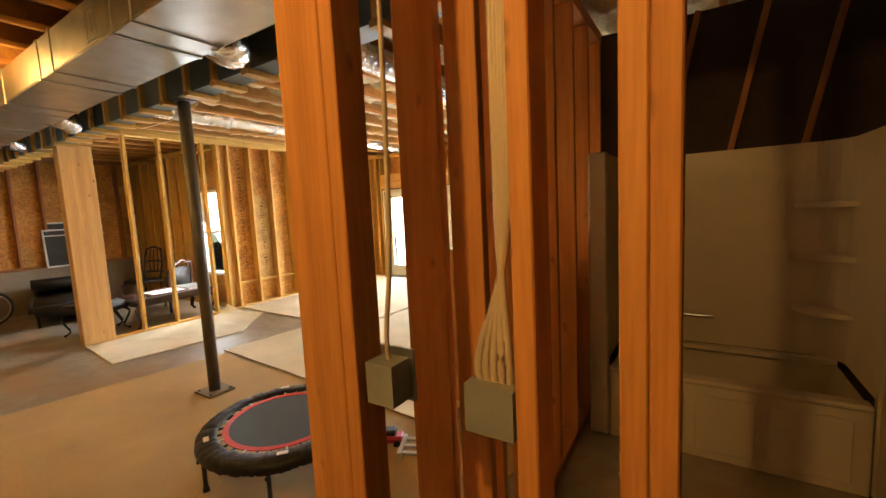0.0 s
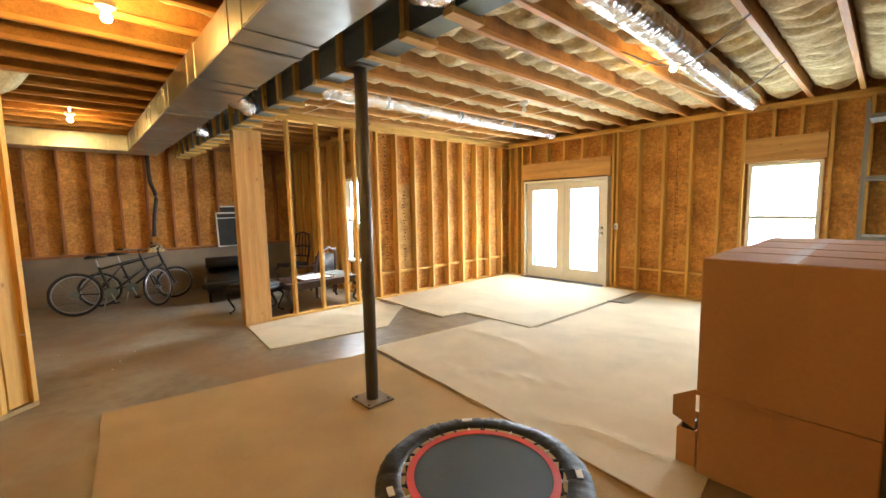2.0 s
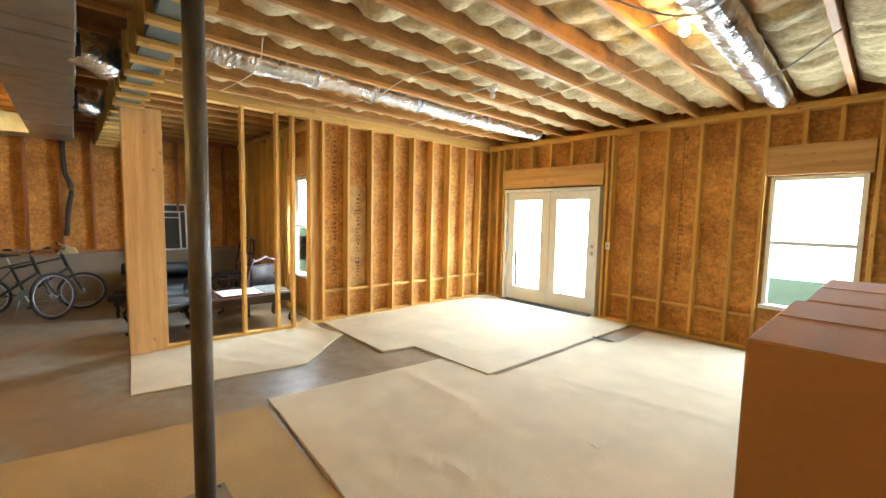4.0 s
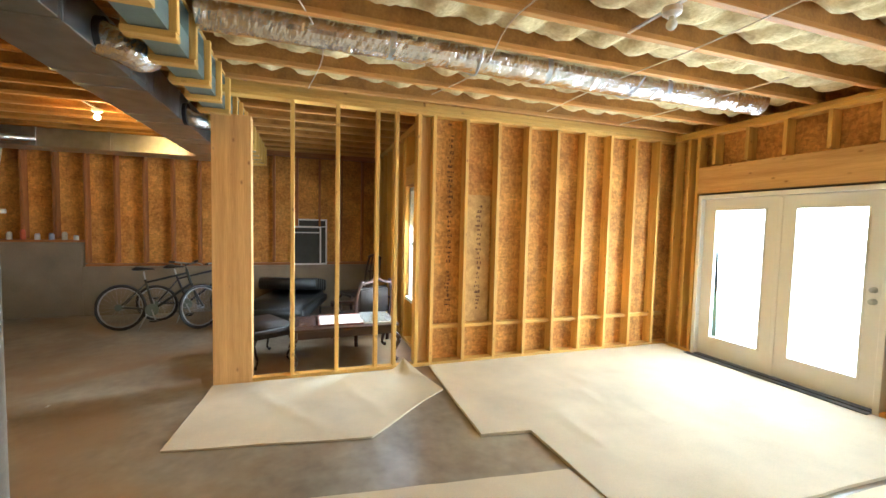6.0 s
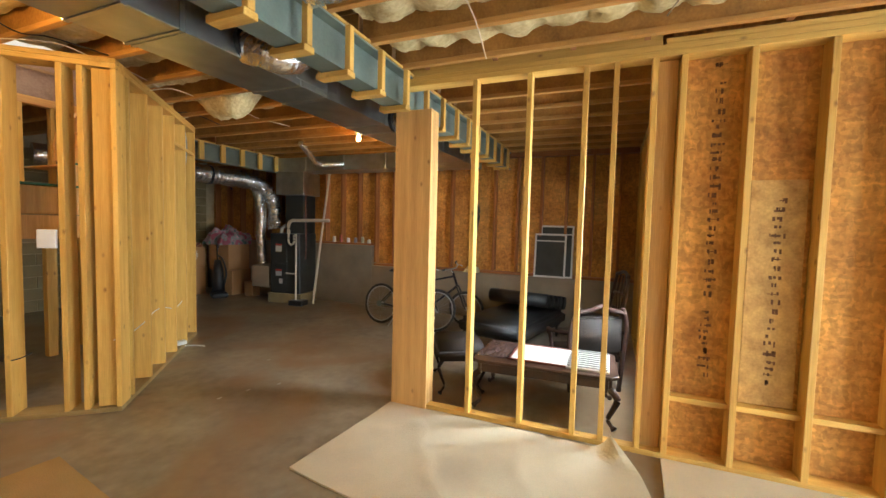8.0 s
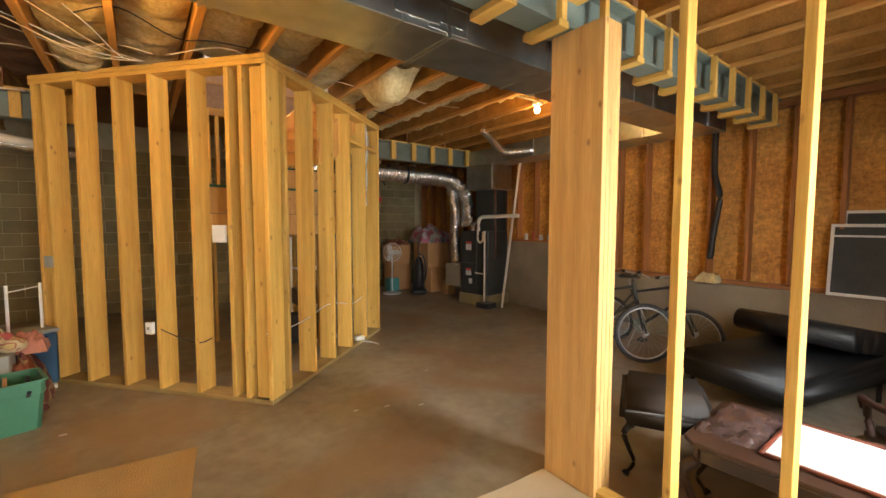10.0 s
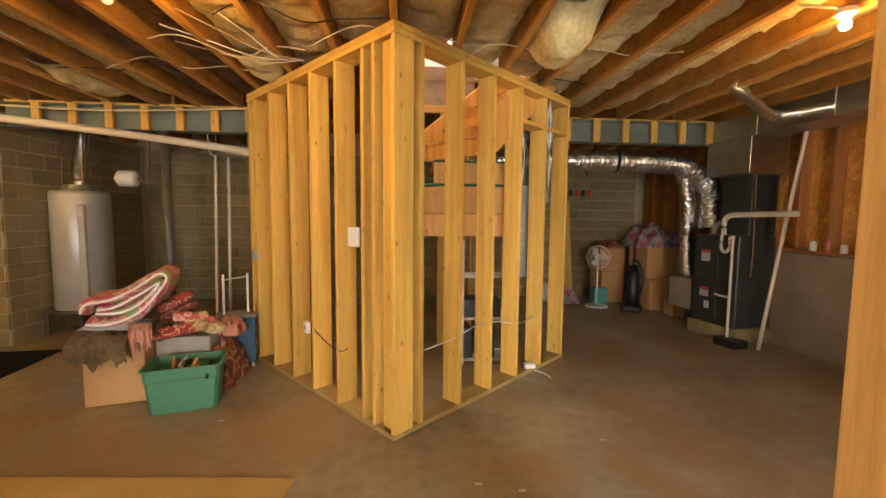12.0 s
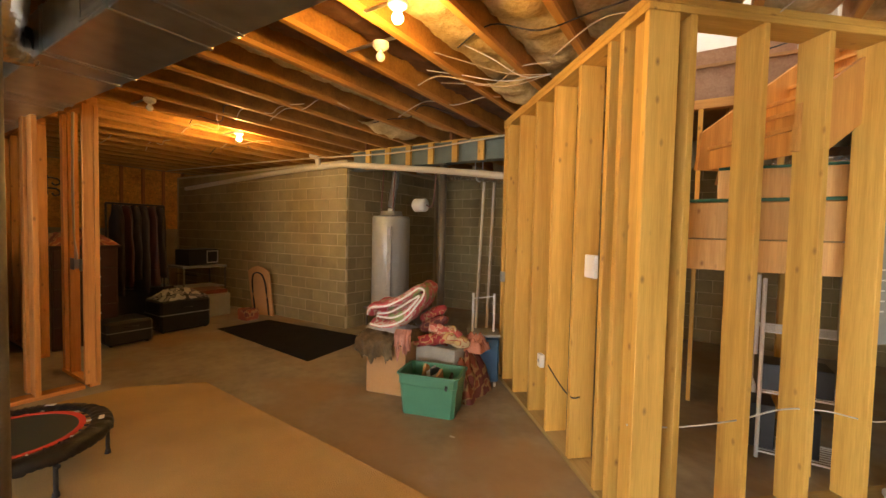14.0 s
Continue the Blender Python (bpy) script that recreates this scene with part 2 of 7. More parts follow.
def curve(points, n=8):
    """Points of a smooth line through the given ones."""
    ps = [Vector(p) for p in points]
    out = []
    for i in range(len(ps) - 1):
        p0, p1, p2, p3 = ps[max(i - 1, 0)], ps[i], ps[i + 1], ps[min(i + 2, len(ps) - 1)]
        for k in range(n):
            t = k / n
            out.append(0.5 * (2 * p1 + (p2 - p0) * t + (2 * p0 - 5 * p1 + 4 * p2 - p3) * t * t + (3 * p1 - p0 - 3 * p2 + p3) * t ** 3))
    return out + [ps[-1]]


STICKS = {}


def stick(name, a, b, w, d, material, parent=None, side=(1, 0, 0), label=""):
    """A sawn board from a to b, its axis in the middle: w across side, d across the third way."""
    a, b = Vector(a), Vector(b)
    z = b - a
    ln = z.length
    z.normalize()
    key = (round(ln, 3), w, d, material.name)
    if key not in STICKS:
        bm = bmesh.new()
        slab(bm, -w / 2, w / 2, -d / 2, d / 2, 0, ln)
        STICKS[key] = finish(name, bm, material, 0.003)
    x = Vector(side)
    x = (x - z * x.dot(z)).normalized()
    y = z.cross(x)
    ob = new(name, STICKS[key])
    ob.matrix_world = Matrix(((x.x, y.x, z.x, a.x), (x.y, y.y, z.y, a.y), (x.z, y.z, z.z, a.z), (0, 0, 0, 1)))
    ob.parent = parent
    return tagged(ob, label)


TOP = 2.95      # underside of the joists
DECK = 3.23     # underside of the floor above
BEAM = 2.66     # underside of the steel beams
T = 0.04        # thickness of framing lumber

# ---- the ground floor slab and the deck above ----
floor = tagged(boxpart("floor", (-9.2, 6.5, -5.1, 8.6, -0.15, 0.0), M_SLAB, bevel=0), kind="structure")
HOLE = [(-4.35, -0.10), (-3.75, -0.40), (-3.75, -1.45), (-4.95, -1.45), (-5.22, -1.66), (-5.75, -1.05)]
bm = bmesh.new()
edges = []
for loop in ([(-9.2, -5.1), (6.5, -5.1), (6.5, 8.6), (-9.2, 8.6)], HOLE):
    vs = [bm.verts.new((x, y, DECK)) for x, y in loop]
    edges += [bm.edges.new((vs[i], vs[(i + 1) % len(vs)])) for i in range(len(vs))]
bmesh.ops.triangle_fill(bm, edges=edges, use_beauty=True)
up = bmesh.ops.extrude_face_region(bm, geom=list(bm.faces))
bmesh.ops.translate(bm, verts=[v for v in up["geom"] if isinstance(v, bmesh.types.BMVert)], vec=(0, 0, 0.03))
ceiling = tagged(part("ceiling", bm, M_PLY), kind="structure")
bm = bmesh.new()
slab(bm, -60, 60, 8.62, 120, -0.35, -0.2)
tagged(part("ground", bm, mat("lawn", (0.10, 0.14, 0.04), 0.95, var=0.4, scale=1.0)), kind="structure")
bm = bmesh.new()
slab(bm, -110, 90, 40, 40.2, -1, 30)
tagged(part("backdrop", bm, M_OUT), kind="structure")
bm = bmesh.new()
slab(bm, -30, -9.6, 4.95, 40, -0.35, -0.2)
tagged(part("ground", bm, mat("lawn_side", (0.10, 0.14, 0.04), 0.95, var=0.4, scale=1.0)), kind="structure")


# ---- framed outside walls ----
def wall(name, dims, material):
    return tagged(boxpart(name, dims, material, bevel=0), kind="structure")


D = 0.14  # depth of the outside wall's studs
# main room, west wall: sheathing behind x = -5.21 - D
XW, YN, YA = -5.21, 8.36, 4.78
w_west = wall("wall_west", (XW - D - 0.02, XW - D, YA, YN + D, 0, TOP + 0.28), M_OSB)
stick("sill_plate", (XW - D / 2, YA, 0.02), (XW - D / 2, YN + D, 0.02), D, T, M_STUD, w_west)
stick("top_plate", (XW - D / 2, 2.6, TOP - 0.02), (XW - D / 2, YN + D, TOP - 0.02), D, T, M_STUD, w_west)
stick("top_plate", (XW - D / 2, 2.6, TOP - 0.062), (XW - D / 2, YN + D, TOP - 0.062), D, T, M_STUD, w_west)
ZP = TOP - 0.085
for y in (4.84, 5.24, 5.65, 6.06, 6.47, 6.88, 7.29, 7.70, 8.11):
    stick("stud", (XW - D / 2, y, 0.04), (XW - D / 2, y, ZP), D, T, M_STUD, w_west)
ys = [4.84, 5.24, 5.65, 6.06, 6.47, 6.88, 7.29, 7.70, 8.11, 8.36]
for a, b in zip(ys, ys[1:]):
    stick("blocking", (XW - D + 0.045, a + 0.021, 0.44), (XW - D + 0.045, b - 0.021, 0.44), 0.09, T, M_STUD, w_west)
M_PATCH = mat("pale_strand_board", (0.60, 0.37, 0.12), 0.8, var=0.3, scale=9, bump=0.2, bscale=60, dark=(0.34, 0.18, 0.05))
boxpart("patch_board", (XW - D + 0.001, XW - D + 0.03, 5.29, 5.60, 0.47, 2.01), M_PATCH, w_west, "pale strand-board patch")

# north wall with the doors and the window
def wall_with_openings(name, axis, at, thick, lo, hi, z1, holes, material):
    """A wall across the other axis, pierced by holes (a, b, z0, z1)."""
    bm = bmesh.new()
    def add(a, b, c, d):
        if b - a > 1e-4 and d - c > 1e-4:
            slab(bm, *((a, b, at, at + thick, c, d) if axis == "x" else (at, at + thick, a, b, c, d)))
    p = lo
    for a, b, c, d in holes:
        add(p, a, 0, z1)
        add(a, b, 0, c)
        add(a, b, d, z1)
        p = b
    add(p, hi, 0, z1)
    return tagged(part(name, bm, material), kind="structure")


DX0, DX1, DH = -4.80, -2.89, 2.10
NX0, NX1, NZ0, NZ1 = -0.78, 0.045, 0.56, 2.13
w_north = wall_with_openings("wall_north", "x", YN + D, 0.02, XW - D - 0.02, 6.5, TOP + 0.28,
                             [(DX0, DX1, 0, DH), (NX0, NX1, NZ0, NZ1)], M_OSB)
yc = YN + D / 2
stick("sill_plate", (DX1, yc, 0.02), (6.5, yc, 0.02), T, D, M_STUD, w_north, (0, 0, 1))
stick("sill_plate", (XW, yc, 0.02), (DX0, yc, 0.02), T, D, M_STUD, w_north, (0, 0, 1))
for z in (TOP - 0.02, TOP - 0.062):
    stick("top_plate", (XW, yc, z), (6.5, yc, z), T, D, M_STUD, w_north, (0, 0, 1))
for x in (-5.18, -4.98, -4.84, -2.80, -2.72, -2.35, -1.94, -1.53, -1.13, -0.84, 0.11, 0.46, 0.87, 1.4, 1.9, 2.4, 3.0, 3.6, 4.2, 4.8, 5.4, 6.0):
    stick("stud", (x, yc, 0.04), (x, yc, ZP), T, D, M_STUD, w_north)
stick("header", (DX0 - 0.03, yc, 2.295), (DX1 + 0.04, yc, 2.295), 0.34, D - 0.01, M_LVL, w_north, (0, 0, 1))
stick("header", (NX0 - 0.04, yc, 2.31), (NX1 + 0.03, yc, 2.31), 0.34, D - 0.01, M_LVL, w_north, (0, 0, 1))
for x in (-4.62, -4.22, -3.82, -3.42, -3.02, -0.5, -0.2):
    stick("cripple", (x, yc, 2.484), (x, yc, ZP), T, D, M_STUD, w_north)
for x in (-0.5, -0.2):
    stick("cripple", (x, yc, 0.04), (x, yc, NZ0 - 0.03), T, D, M_STUD, w_north)
xs = [-2.70, -2.35, -1.94, -1.53, -1.13, -0.84]
for a, b in zip(xs, xs[1:]):
    stick("blocking", (a + 0.021, YN + D - 0.045, 0.42), (b - 0.021, YN + D - 0.045, 0.42), T, 0.09, M_STUD, w_north, (0, 0, 1))

# alcove north wall, with its window, and the far west wall
YV = 4.78
w_alc = wall_with_openings("wall_alcove", "x", YV + D, 0.02, -9.2, XW - D - 0.022, TOP + 0.28, [(-6.35, -5.55, 0.60, 2.15)], M_OSB)
yv = YV + D / 2
for x in (-8.9, -8.5, -8.1, -7.7, -7.3, -6.9, -6.5, -6.39, -5.51, -5.40):
    stick("stud", (x, yv, 0.04), (x, yv, ZP), T, D, M_STUD, w_alc)
stick("sill_plate", (-9.1, yv, 0.02), (XW - D, yv, 0.02), T, D, M_STUD, w_alc, (0, 0, 1))
stick("top_plate", (-9.1, yv, TOP - 0.05), (XW - D, yv, TOP - 0.05), 0.08, D, M_STUD, w_alc, (0, 0, 1))
stick("header", (-6.37, yv, 2.30), (-5.53, yv, 2.30), 0.26, D - 0.01, M_LVL, w_alc, (0, 0, 1))
XF = -9.0
w_far = wall("wall_far_west", (XF - 0.2, XF - 0.14, -5.0, YV + D, 0, TOP + 0.28), M_OSB)
bm = bmesh.new()
slab(bm, XF - 0.14, XF + 0.05, -0.02, YV, 0, 0.82)
slab(bm, XF - 0.14, XF + 0.05, -5.0, -0.02, 0, 1.22)
part("foundation", bm, M_CAULK, w_far, "grey poured concrete knee wall", 0.008)
for i in range(24):
    y = -4.9 + 0.41 * i
    z0 = 0.84 if y > 0 else 1.24
    if y < 4.7:
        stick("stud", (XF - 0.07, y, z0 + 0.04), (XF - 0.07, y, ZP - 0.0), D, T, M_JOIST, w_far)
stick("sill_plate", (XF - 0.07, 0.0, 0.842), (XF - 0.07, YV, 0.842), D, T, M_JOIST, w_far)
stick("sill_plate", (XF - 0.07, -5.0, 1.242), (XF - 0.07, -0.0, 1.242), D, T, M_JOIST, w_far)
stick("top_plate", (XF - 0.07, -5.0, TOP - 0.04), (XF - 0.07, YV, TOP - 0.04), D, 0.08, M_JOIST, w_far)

# open partition between post and alcove
w_part = tagged(stick("partition_plate", (XW - 0.045, 2.6, 0.02), (XW - 0.045, YA, 0.02), 0.09, T, M_STUD), kind="structure")
w_part.name = "wall_partition"
for y in (3.33, 3.78, 4.20, 4.41):
    ob = stick("stud", (XW - 0.045, y, 0.04), (XW - 0.045, y, ZP), 0.09, T, M_STUD)
    ob.parent, ob.matrix_parent_inverse = w_part, w_part.matrix_world.inverted()
stick("ledger", (XW - 0.03, 2.6, TOP + 0.062), (XW - 0.03, 4.70, TOP + 0.062), 0.04, 0.12, M_STUD, w_west)
stick("top_plate", (XW - D / 2, 4.72, TOP + 0.021), (XW - D / 2, YN, TOP + 0.021), D - 0.01, T, M_STUD, w_west)
for y in (2.9, 3.5, 4.1, 4.6, 5.4, 6.3, 7.3):
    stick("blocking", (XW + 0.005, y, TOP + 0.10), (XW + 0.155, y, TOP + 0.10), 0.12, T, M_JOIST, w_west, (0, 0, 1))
boxpart("filler_board", (XW - 0.12, XW - 0.08, 4.685, 4.815, 0.04, ZP), M_LVL, w_west)
for y in (4.662,):
    ob = stick("stud", (XW - 0.07, y, 0.04), (XW - 0.07, y, ZP), D, T, M_STUD)
    ob.parent, ob.matrix_parent_inverse = w_part, w_part.matrix_world.inverted()


def timber_post():
    th = tagged(empty("timber_post", XW - 0.06, 2.78), "built-up pale timber post of laminated boards under a steel beam", "post")
    for i, x in enumerate((-0.06, -0.02, 0.02, 0.06)):
        bm = bmesh.new()
        slab(bm, -0.18, 0.17, x - 0.0195, x + 0.0195, 0, BEAM - 0.002)
        for v in bm.verts:
            v.co.x, v.co.y = v.co.y, v.co.x
        part("ply", bm, M_LVL, th, bevel=0.003)
    return th


timber_post()

# ---- block walls at the back ----
BX0, BY = 0.68, -1.87
w_blk = wall("wall_block", (BX0 + 0.01, 6.4, BY - 0.19, BY - 0.002, 0, 2.84), M_MORTAR)
w_blk2 = wall("wall_block_return", (BX0 + 0.002, BX0 + 0.19, -4.6, BY - 0.2, 0, 2.84), M_MORTAR)
w_back = wall("wall_back", (-9.2, 6.5, -5.0, -4.72, 0, DECK), M_MORTAR)
w_east = wall("wall_east", (6.4, 6.5, -5.0, 8.6, 0, DECK), M_CAULK)

# ---- steel beams ----
def i_beam(name, x0, x1, y, label):
    bm = bmesh.new()
    slab(bm, x0, x1, y - 0.09, y + 0.09, BEAM, BEAM + 0.014)
    slab(bm, x0, x1, y - 0.09, y + 0.09, TOP - 0.014, TOP)
    slab(bm, x0, x1, y - 0.005, y + 0.005, BEAM + 0.014, TOP - 0.014)
    ob = part(name, bm, M_STEEL)
    return tagged(ob, label, "steel beam")


b1 = i_beam("steel_beam", -9.0, 6.0, 2.66, "grey-blue painted steel I-beam under the floor joists")
b2 = i_beam("steel_beam", -8.5, -5.2, -2.0, "grey-blue painted steel I-beam with wooden packing blocks")
b3 = i_beam("steel_beam", -2.75, 0.66, -2.0, "grey-blue painted steel I-beam beside the block wall")
for i in range(36):
    x = -8.7 + 0.405 * i
    for q in (-1, 1):
        stick("packing_block", (x, 2.66 + q * 0.112, BEAM - 0.002), (x, 2.66 + q * 0.112, TOP), 0.045, 0.042, M_STUD, b1)
    stick("cleat", (x, 2.53, BEAM - 0.022), (x, 2.79, BEAM - 0.022), 0.085, 0.038, M_STUD, b1)
for q in (-1, 1):
    stick("nailer", (-8.9, 2.66 + q * 0.075, TOP + 0.012), (5.9, 2.66 + q * 0.075, TOP + 0.012), 0.022, 0.05, M_STUD, b1, (0, 0, 1))
for bb, x0, x1 in ((b2, -8.3, -5.3), (b3, -2.6, 0.6)):
    n = int((x1 - x0) / 0.405)
    for i in range(n + 1):
        stick("packing_block", (x0 + 0.405 * i, -2.0 + 0.112, BEAM - 0.01), (x0 + 0.405 * i, -2.0 + 0.112, TOP), 0.09, 0.042, M_STUD, bb)
        if i % 2:
            stick("packing_block", (x0 + 0.405 * i + 0.1, -2.0 + 0.03, TOP), (x0 + 0.405 * i + 0.1, -2.0 + 0.03, DECK), 0.04, 0.09, M_JOIST, bb)
    stick("nailer", (x0 - 0.1, -1.93, TOP + 0.012), (x1, -1.93, TOP + 0.012), 0.022, 0.05, M_STUD, bb, (0, 0, 1))

# ---- joists and insulation ----
joists = tagged(empty("joist_floor"), kind="structure")
JX = [-8.95 + 0.49 * i for i in range(32)]


def i_joist(x, y0, y1):
    bm = bmesh.new()
    slab(bm, x - 0.006, x + 0.006, y0, y1, TOP + 0.036, DECK - 0.036)
    ob = part("joist_web", bm, M_WEB, joists)
    for z in (TOP + 0.019, DECK - 0.019):
        stick("joist_flange", (x, y0, z), (x, y1, z), 0.05, 0.038, M_FLANGE, ob)


CUT = {-5.52: -0.88, -5.03: -0.54, -4.54: -0.21, -4.05: -0.22}   # joists stopped at the stair opening
for x in JX:
    stop = next((v for k, v in CUT.items() if abs(k - x) < 0.05), None)
    if stop is None:
        i_joist(x, -4.7, 2.64)
    else:
        i_joist(x, -4.7, -1.5)
        i_joist(x, stop, 2.64)
    i_joist(x, 2.68, YN + D if x > XW - 0.2 else YV + D)


def batt(x0, x1, y0, y1, zb, seed, drop=0.0, puff=0.075, m=None):
    zb -= 0.02
    rb = random.Random(seed)
    step, ph = rb.uniform(0.27, 0.40), rb.uniform(0, 1)
    bm = bmesh.new()
    nx, ny = 8, max(10, int((y1 - y0) / 0.045))
    grid = []
    for j in range(ny + 1):
        y = y0 + (y1 - y0) * j / ny
        row = []
        q = y / step + ph + 0.35 * noise.noise(Vector((seed, y * 1.3, 0)))
        for i in range(nx + 1):
            u = i / nx
            x = x0 + (x1 - x0) * u
            lean = 0.25 * noise.noise(Vector((u * 2, math.floor(q), seed)))
            arch = abs(math.sin(math.pi * (q + lean))) ** 0.55
            size = puff + 0.5 * puff * noise.noise(Vector((math.floor(q) * 3.7, seed, 1)))
            side = max(0.0, math.sin(math.pi * u)) ** 0.5
            z = zb - side * (0.025 + size * arch) + 0.035 * noise.noise(Vector((x * 6, y * 6, seed))) + 0.022 * noise.noise(Vector((x * 16, y * 16, seed)))
            z -= drop * side * max(0.0, math.sin(math.pi * (y - y0) / (y1 - y0))) ** 0.7
            row.append(bm.verts.new((x, y, z)))
        grid.append(row)
    for a, b in zip(grid, grid[1:]):
        for i in range(nx):
            bm.faces.new((a[i], a[i + 1], b[i + 1], b[i]))
    ob = part("insulation_batt", bm, m or M_BATT, smooth=True)
    return tagged(ob, "brown kraft-faced insulation batt between two floor joists" if m else "quilted cream fibreglass insulation batt between two floor joists", "insulation", "insulation batts between joists")


for i, (a, b) in enumerate(zip(JX, JX[1:])):
    if a > XW - 0.3:
        batt(a + 0.021, b - 0.021, 2.8, YN, DECK - 0.09, i, 0.0, 0.085)
    lo = next((v for k, v in CUT.items() if abs(k - a) < 0.05), -1.9)
    batt(a + 0.021, b - 0.021, lo + 0.1, 2.5, DECK - 0.07, i + 50, 0.0, 0.05, M_KRAFT if a > -2.9 and i % 5 else None)
batt(-5.50, -5.06, 0.02, 0.78, DECK - 0.12, 201, 0.27, 0.03)
batt(-1.07, -0.66, -1.6, -0.7, DECK - 0.16, 203, 0.10, 0.04)
batt(-3.0, -2.62, -0.9, -0.3, DECK - 0.16, 205, 0.06, 0.04)

M_GROUT = mat("dusty_plate", (0.22, 0.16, 0.09), 0.8, var=0.3, scale=12)

# ---- steel column ----
def column(x, y, label):
    th = tagged(empty("steel_column", x, y), label, "column")
    bm = bmesh.new()
    tube(bm, [(0, 0, 0.0305), (0, 0, BEAM - 0.012)], 0.05, 24)
    part("shaft", bm, M_POST, th, smooth=True)
    bp = boxpart("base_plate", (-0.13, 0.13, -0.12, 0.12, 0.0125, 0.030), M_GROUT, th, "dusty bolted steel plate", 0.002)
    for bx, by in ((-0.10, -0.09), (0.10, -0.09), (-0.10, 0.09), (0.10, 0.09)):
        bm = bmesh.new()
        tube(bm, [(bx, by, 0.0305), (bx, by, 0.042)], 0.012, 6)
        part("bolt", bm, M_POST, bp)
    boxpart("cap_plate", (-0.09, 0.09, -0.08, 0.08, BEAM - 0.012, BEAM - 0.001), M_POST, th, bevel=0.002)
    return th


column(-2.12, 2.66, "round dark grey steel column on a bolted base plate")
column(-1.13, -2.0, "round dark grey steel column under the rear beam")

# ---- the stair box: stud walls on two diagonal sides ----
S0 = Vector((-4.05, 0.62, 0))
SW = Vector((-5.97, -1.06, 0))
SE = Vector((-2.38, -1.30, 0))


def stud_row(name, a, b, n_at, label=""):
    d = (b - a)
    ln = d.length
    u = d / ln
    nrm = Vector((-u.y, u.x, 0))
    if nrm.dot(Vector((-4.1, -2.0, 0)) - a) < 0:
        nrm = -nrm
    DS = 0.184
    c = a + nrm * DS / 2
    w = tagged(stick(name, c + Vector((0, 0, 0.02)), c + d + Vector((0, 0, 0.02)), T, DS, M_TREATED, None, (0, 0, 1)), kind="structure")
    def add(nm, p, q, ww, dd, side):
        ob = stick(nm, p, q, ww, dd, M_STUD, None, side)
        ob.parent, ob.matrix_parent_inverse = w, w.matrix_world.inverted()
    for z in (TOP - 0.02, TOP - 0.062):
        add("top_plate", c + Vector((0, 0, z)), c + d + Vector((0, 0, z)), T, DS, (0, 0, 1))
    for s in n_at:
        p = c + u * s
        add("stud", p + Vector((0, 0, 0.04)), p + Vector((0, 0, ZP)), T, DS - 0.002, u)
    if name == "wall_stair_west":
        for p0, p1 in ((1.60, 2.02), (2.06, 2.50)):
            add("blocking", c + u * p0 + Vector((0, 0, 2.56)), c + u * p1 + Vector((0, 0, 2.56)), T, DS - 0.01, (0, 0, 1))
    return w


stud_row("wall_stair_west", S0, SW, (0.065, 0.11, 0.27, 0.72, 1.15, 1.58, 2.04, 2.52))
stud_row("wall_stair_east", S0, SE, (0.02, 0.245, 0.38, 0.75, 1.16, 1.555, 1.99, 2.37, 2.50))

# ---- bathroom partition beside the start ----
E0 = Vector((0.90, 1.38, 0))


def straight_row(name, a, b, at, w=0.09, side_in=1):
    d = b - a
    u = d.normalized()
    nrm = Vector((-u.y, u.x, 0)) * side_in
    c = a + nrm * w / 2
    wl = tagged(stick(name, c + Vector((0, 0, 0.02)), c + d + Vector((0, 0, 0.02)), T, w, M_FIR, None, (0, 0, 1)), kind="structure")
    for nm, z in (("top_plate", TOP - 0.02), ("top_plate", TOP - 0.062)):
        ob = stick(nm, c + Vector((0, 0, z)), c + d + Vector((0, 0, z)), T, w, M_FIR, None, (0, 0, 1))
        ob.parent, ob.matrix_parent_inverse = wl, wl.matrix_world.inverted()
    for s in at:
        p = c + u * s
        ob = stick("stud", p + Vector((0, 0, 0.04)), p + Vector((0, 0, ZP)), T, w - 0.002, M_FIR, None, u)
        ob.parent, ob.matrix_parent_inverse = wl, wl.matrix_world.inverted()
    return wl


w_bs = straight_row("wall_bath_south", E0, Vector((1.72, 1.38, 0)), (0.565, 0.735, 0.776), 0.09)
straight_row("wall_bath_south", Vector((2.5, 1.38, 0)), Vector((4.6, 1.38, 0)), (0.02, 0.065, 0.4, 0.8, 1.2, 1.6, 2.0), 0.09)
w_bw = straight_row("wall_bath_west", E0 + Vector((-0.02, 0.13, 0)), Vector((0.88, 4.35, 0)), (0.75, 1.16, 1.57, 1.98, 2.39, 2.8), 0.14, -1)


def post_ply(x0, x1, y0, y1):
    bm = bmesh.new()
    slab(bm, 0, x1 - x0, 0, y1 - y0, 0, ZP - 0.04)
    ob = part("stud", bm, M_FIR, w_bs, bevel=0.003)
    ob.matrix_world = pose(x0, y0, 0.04)


post_ply(0.88, 1.02, 1.38, 1.42)
post_ply(1.022, 1.062, 1.38, 1.47)
post_ply(0.88, 0.92, 1.425, 1.51)
for x0, x1, y0 in ((0.86, 1.02, 1.84), (1.04, 1.15, 1.86)):
    post_ply(x0, x1, y0, y0 + 0.04)


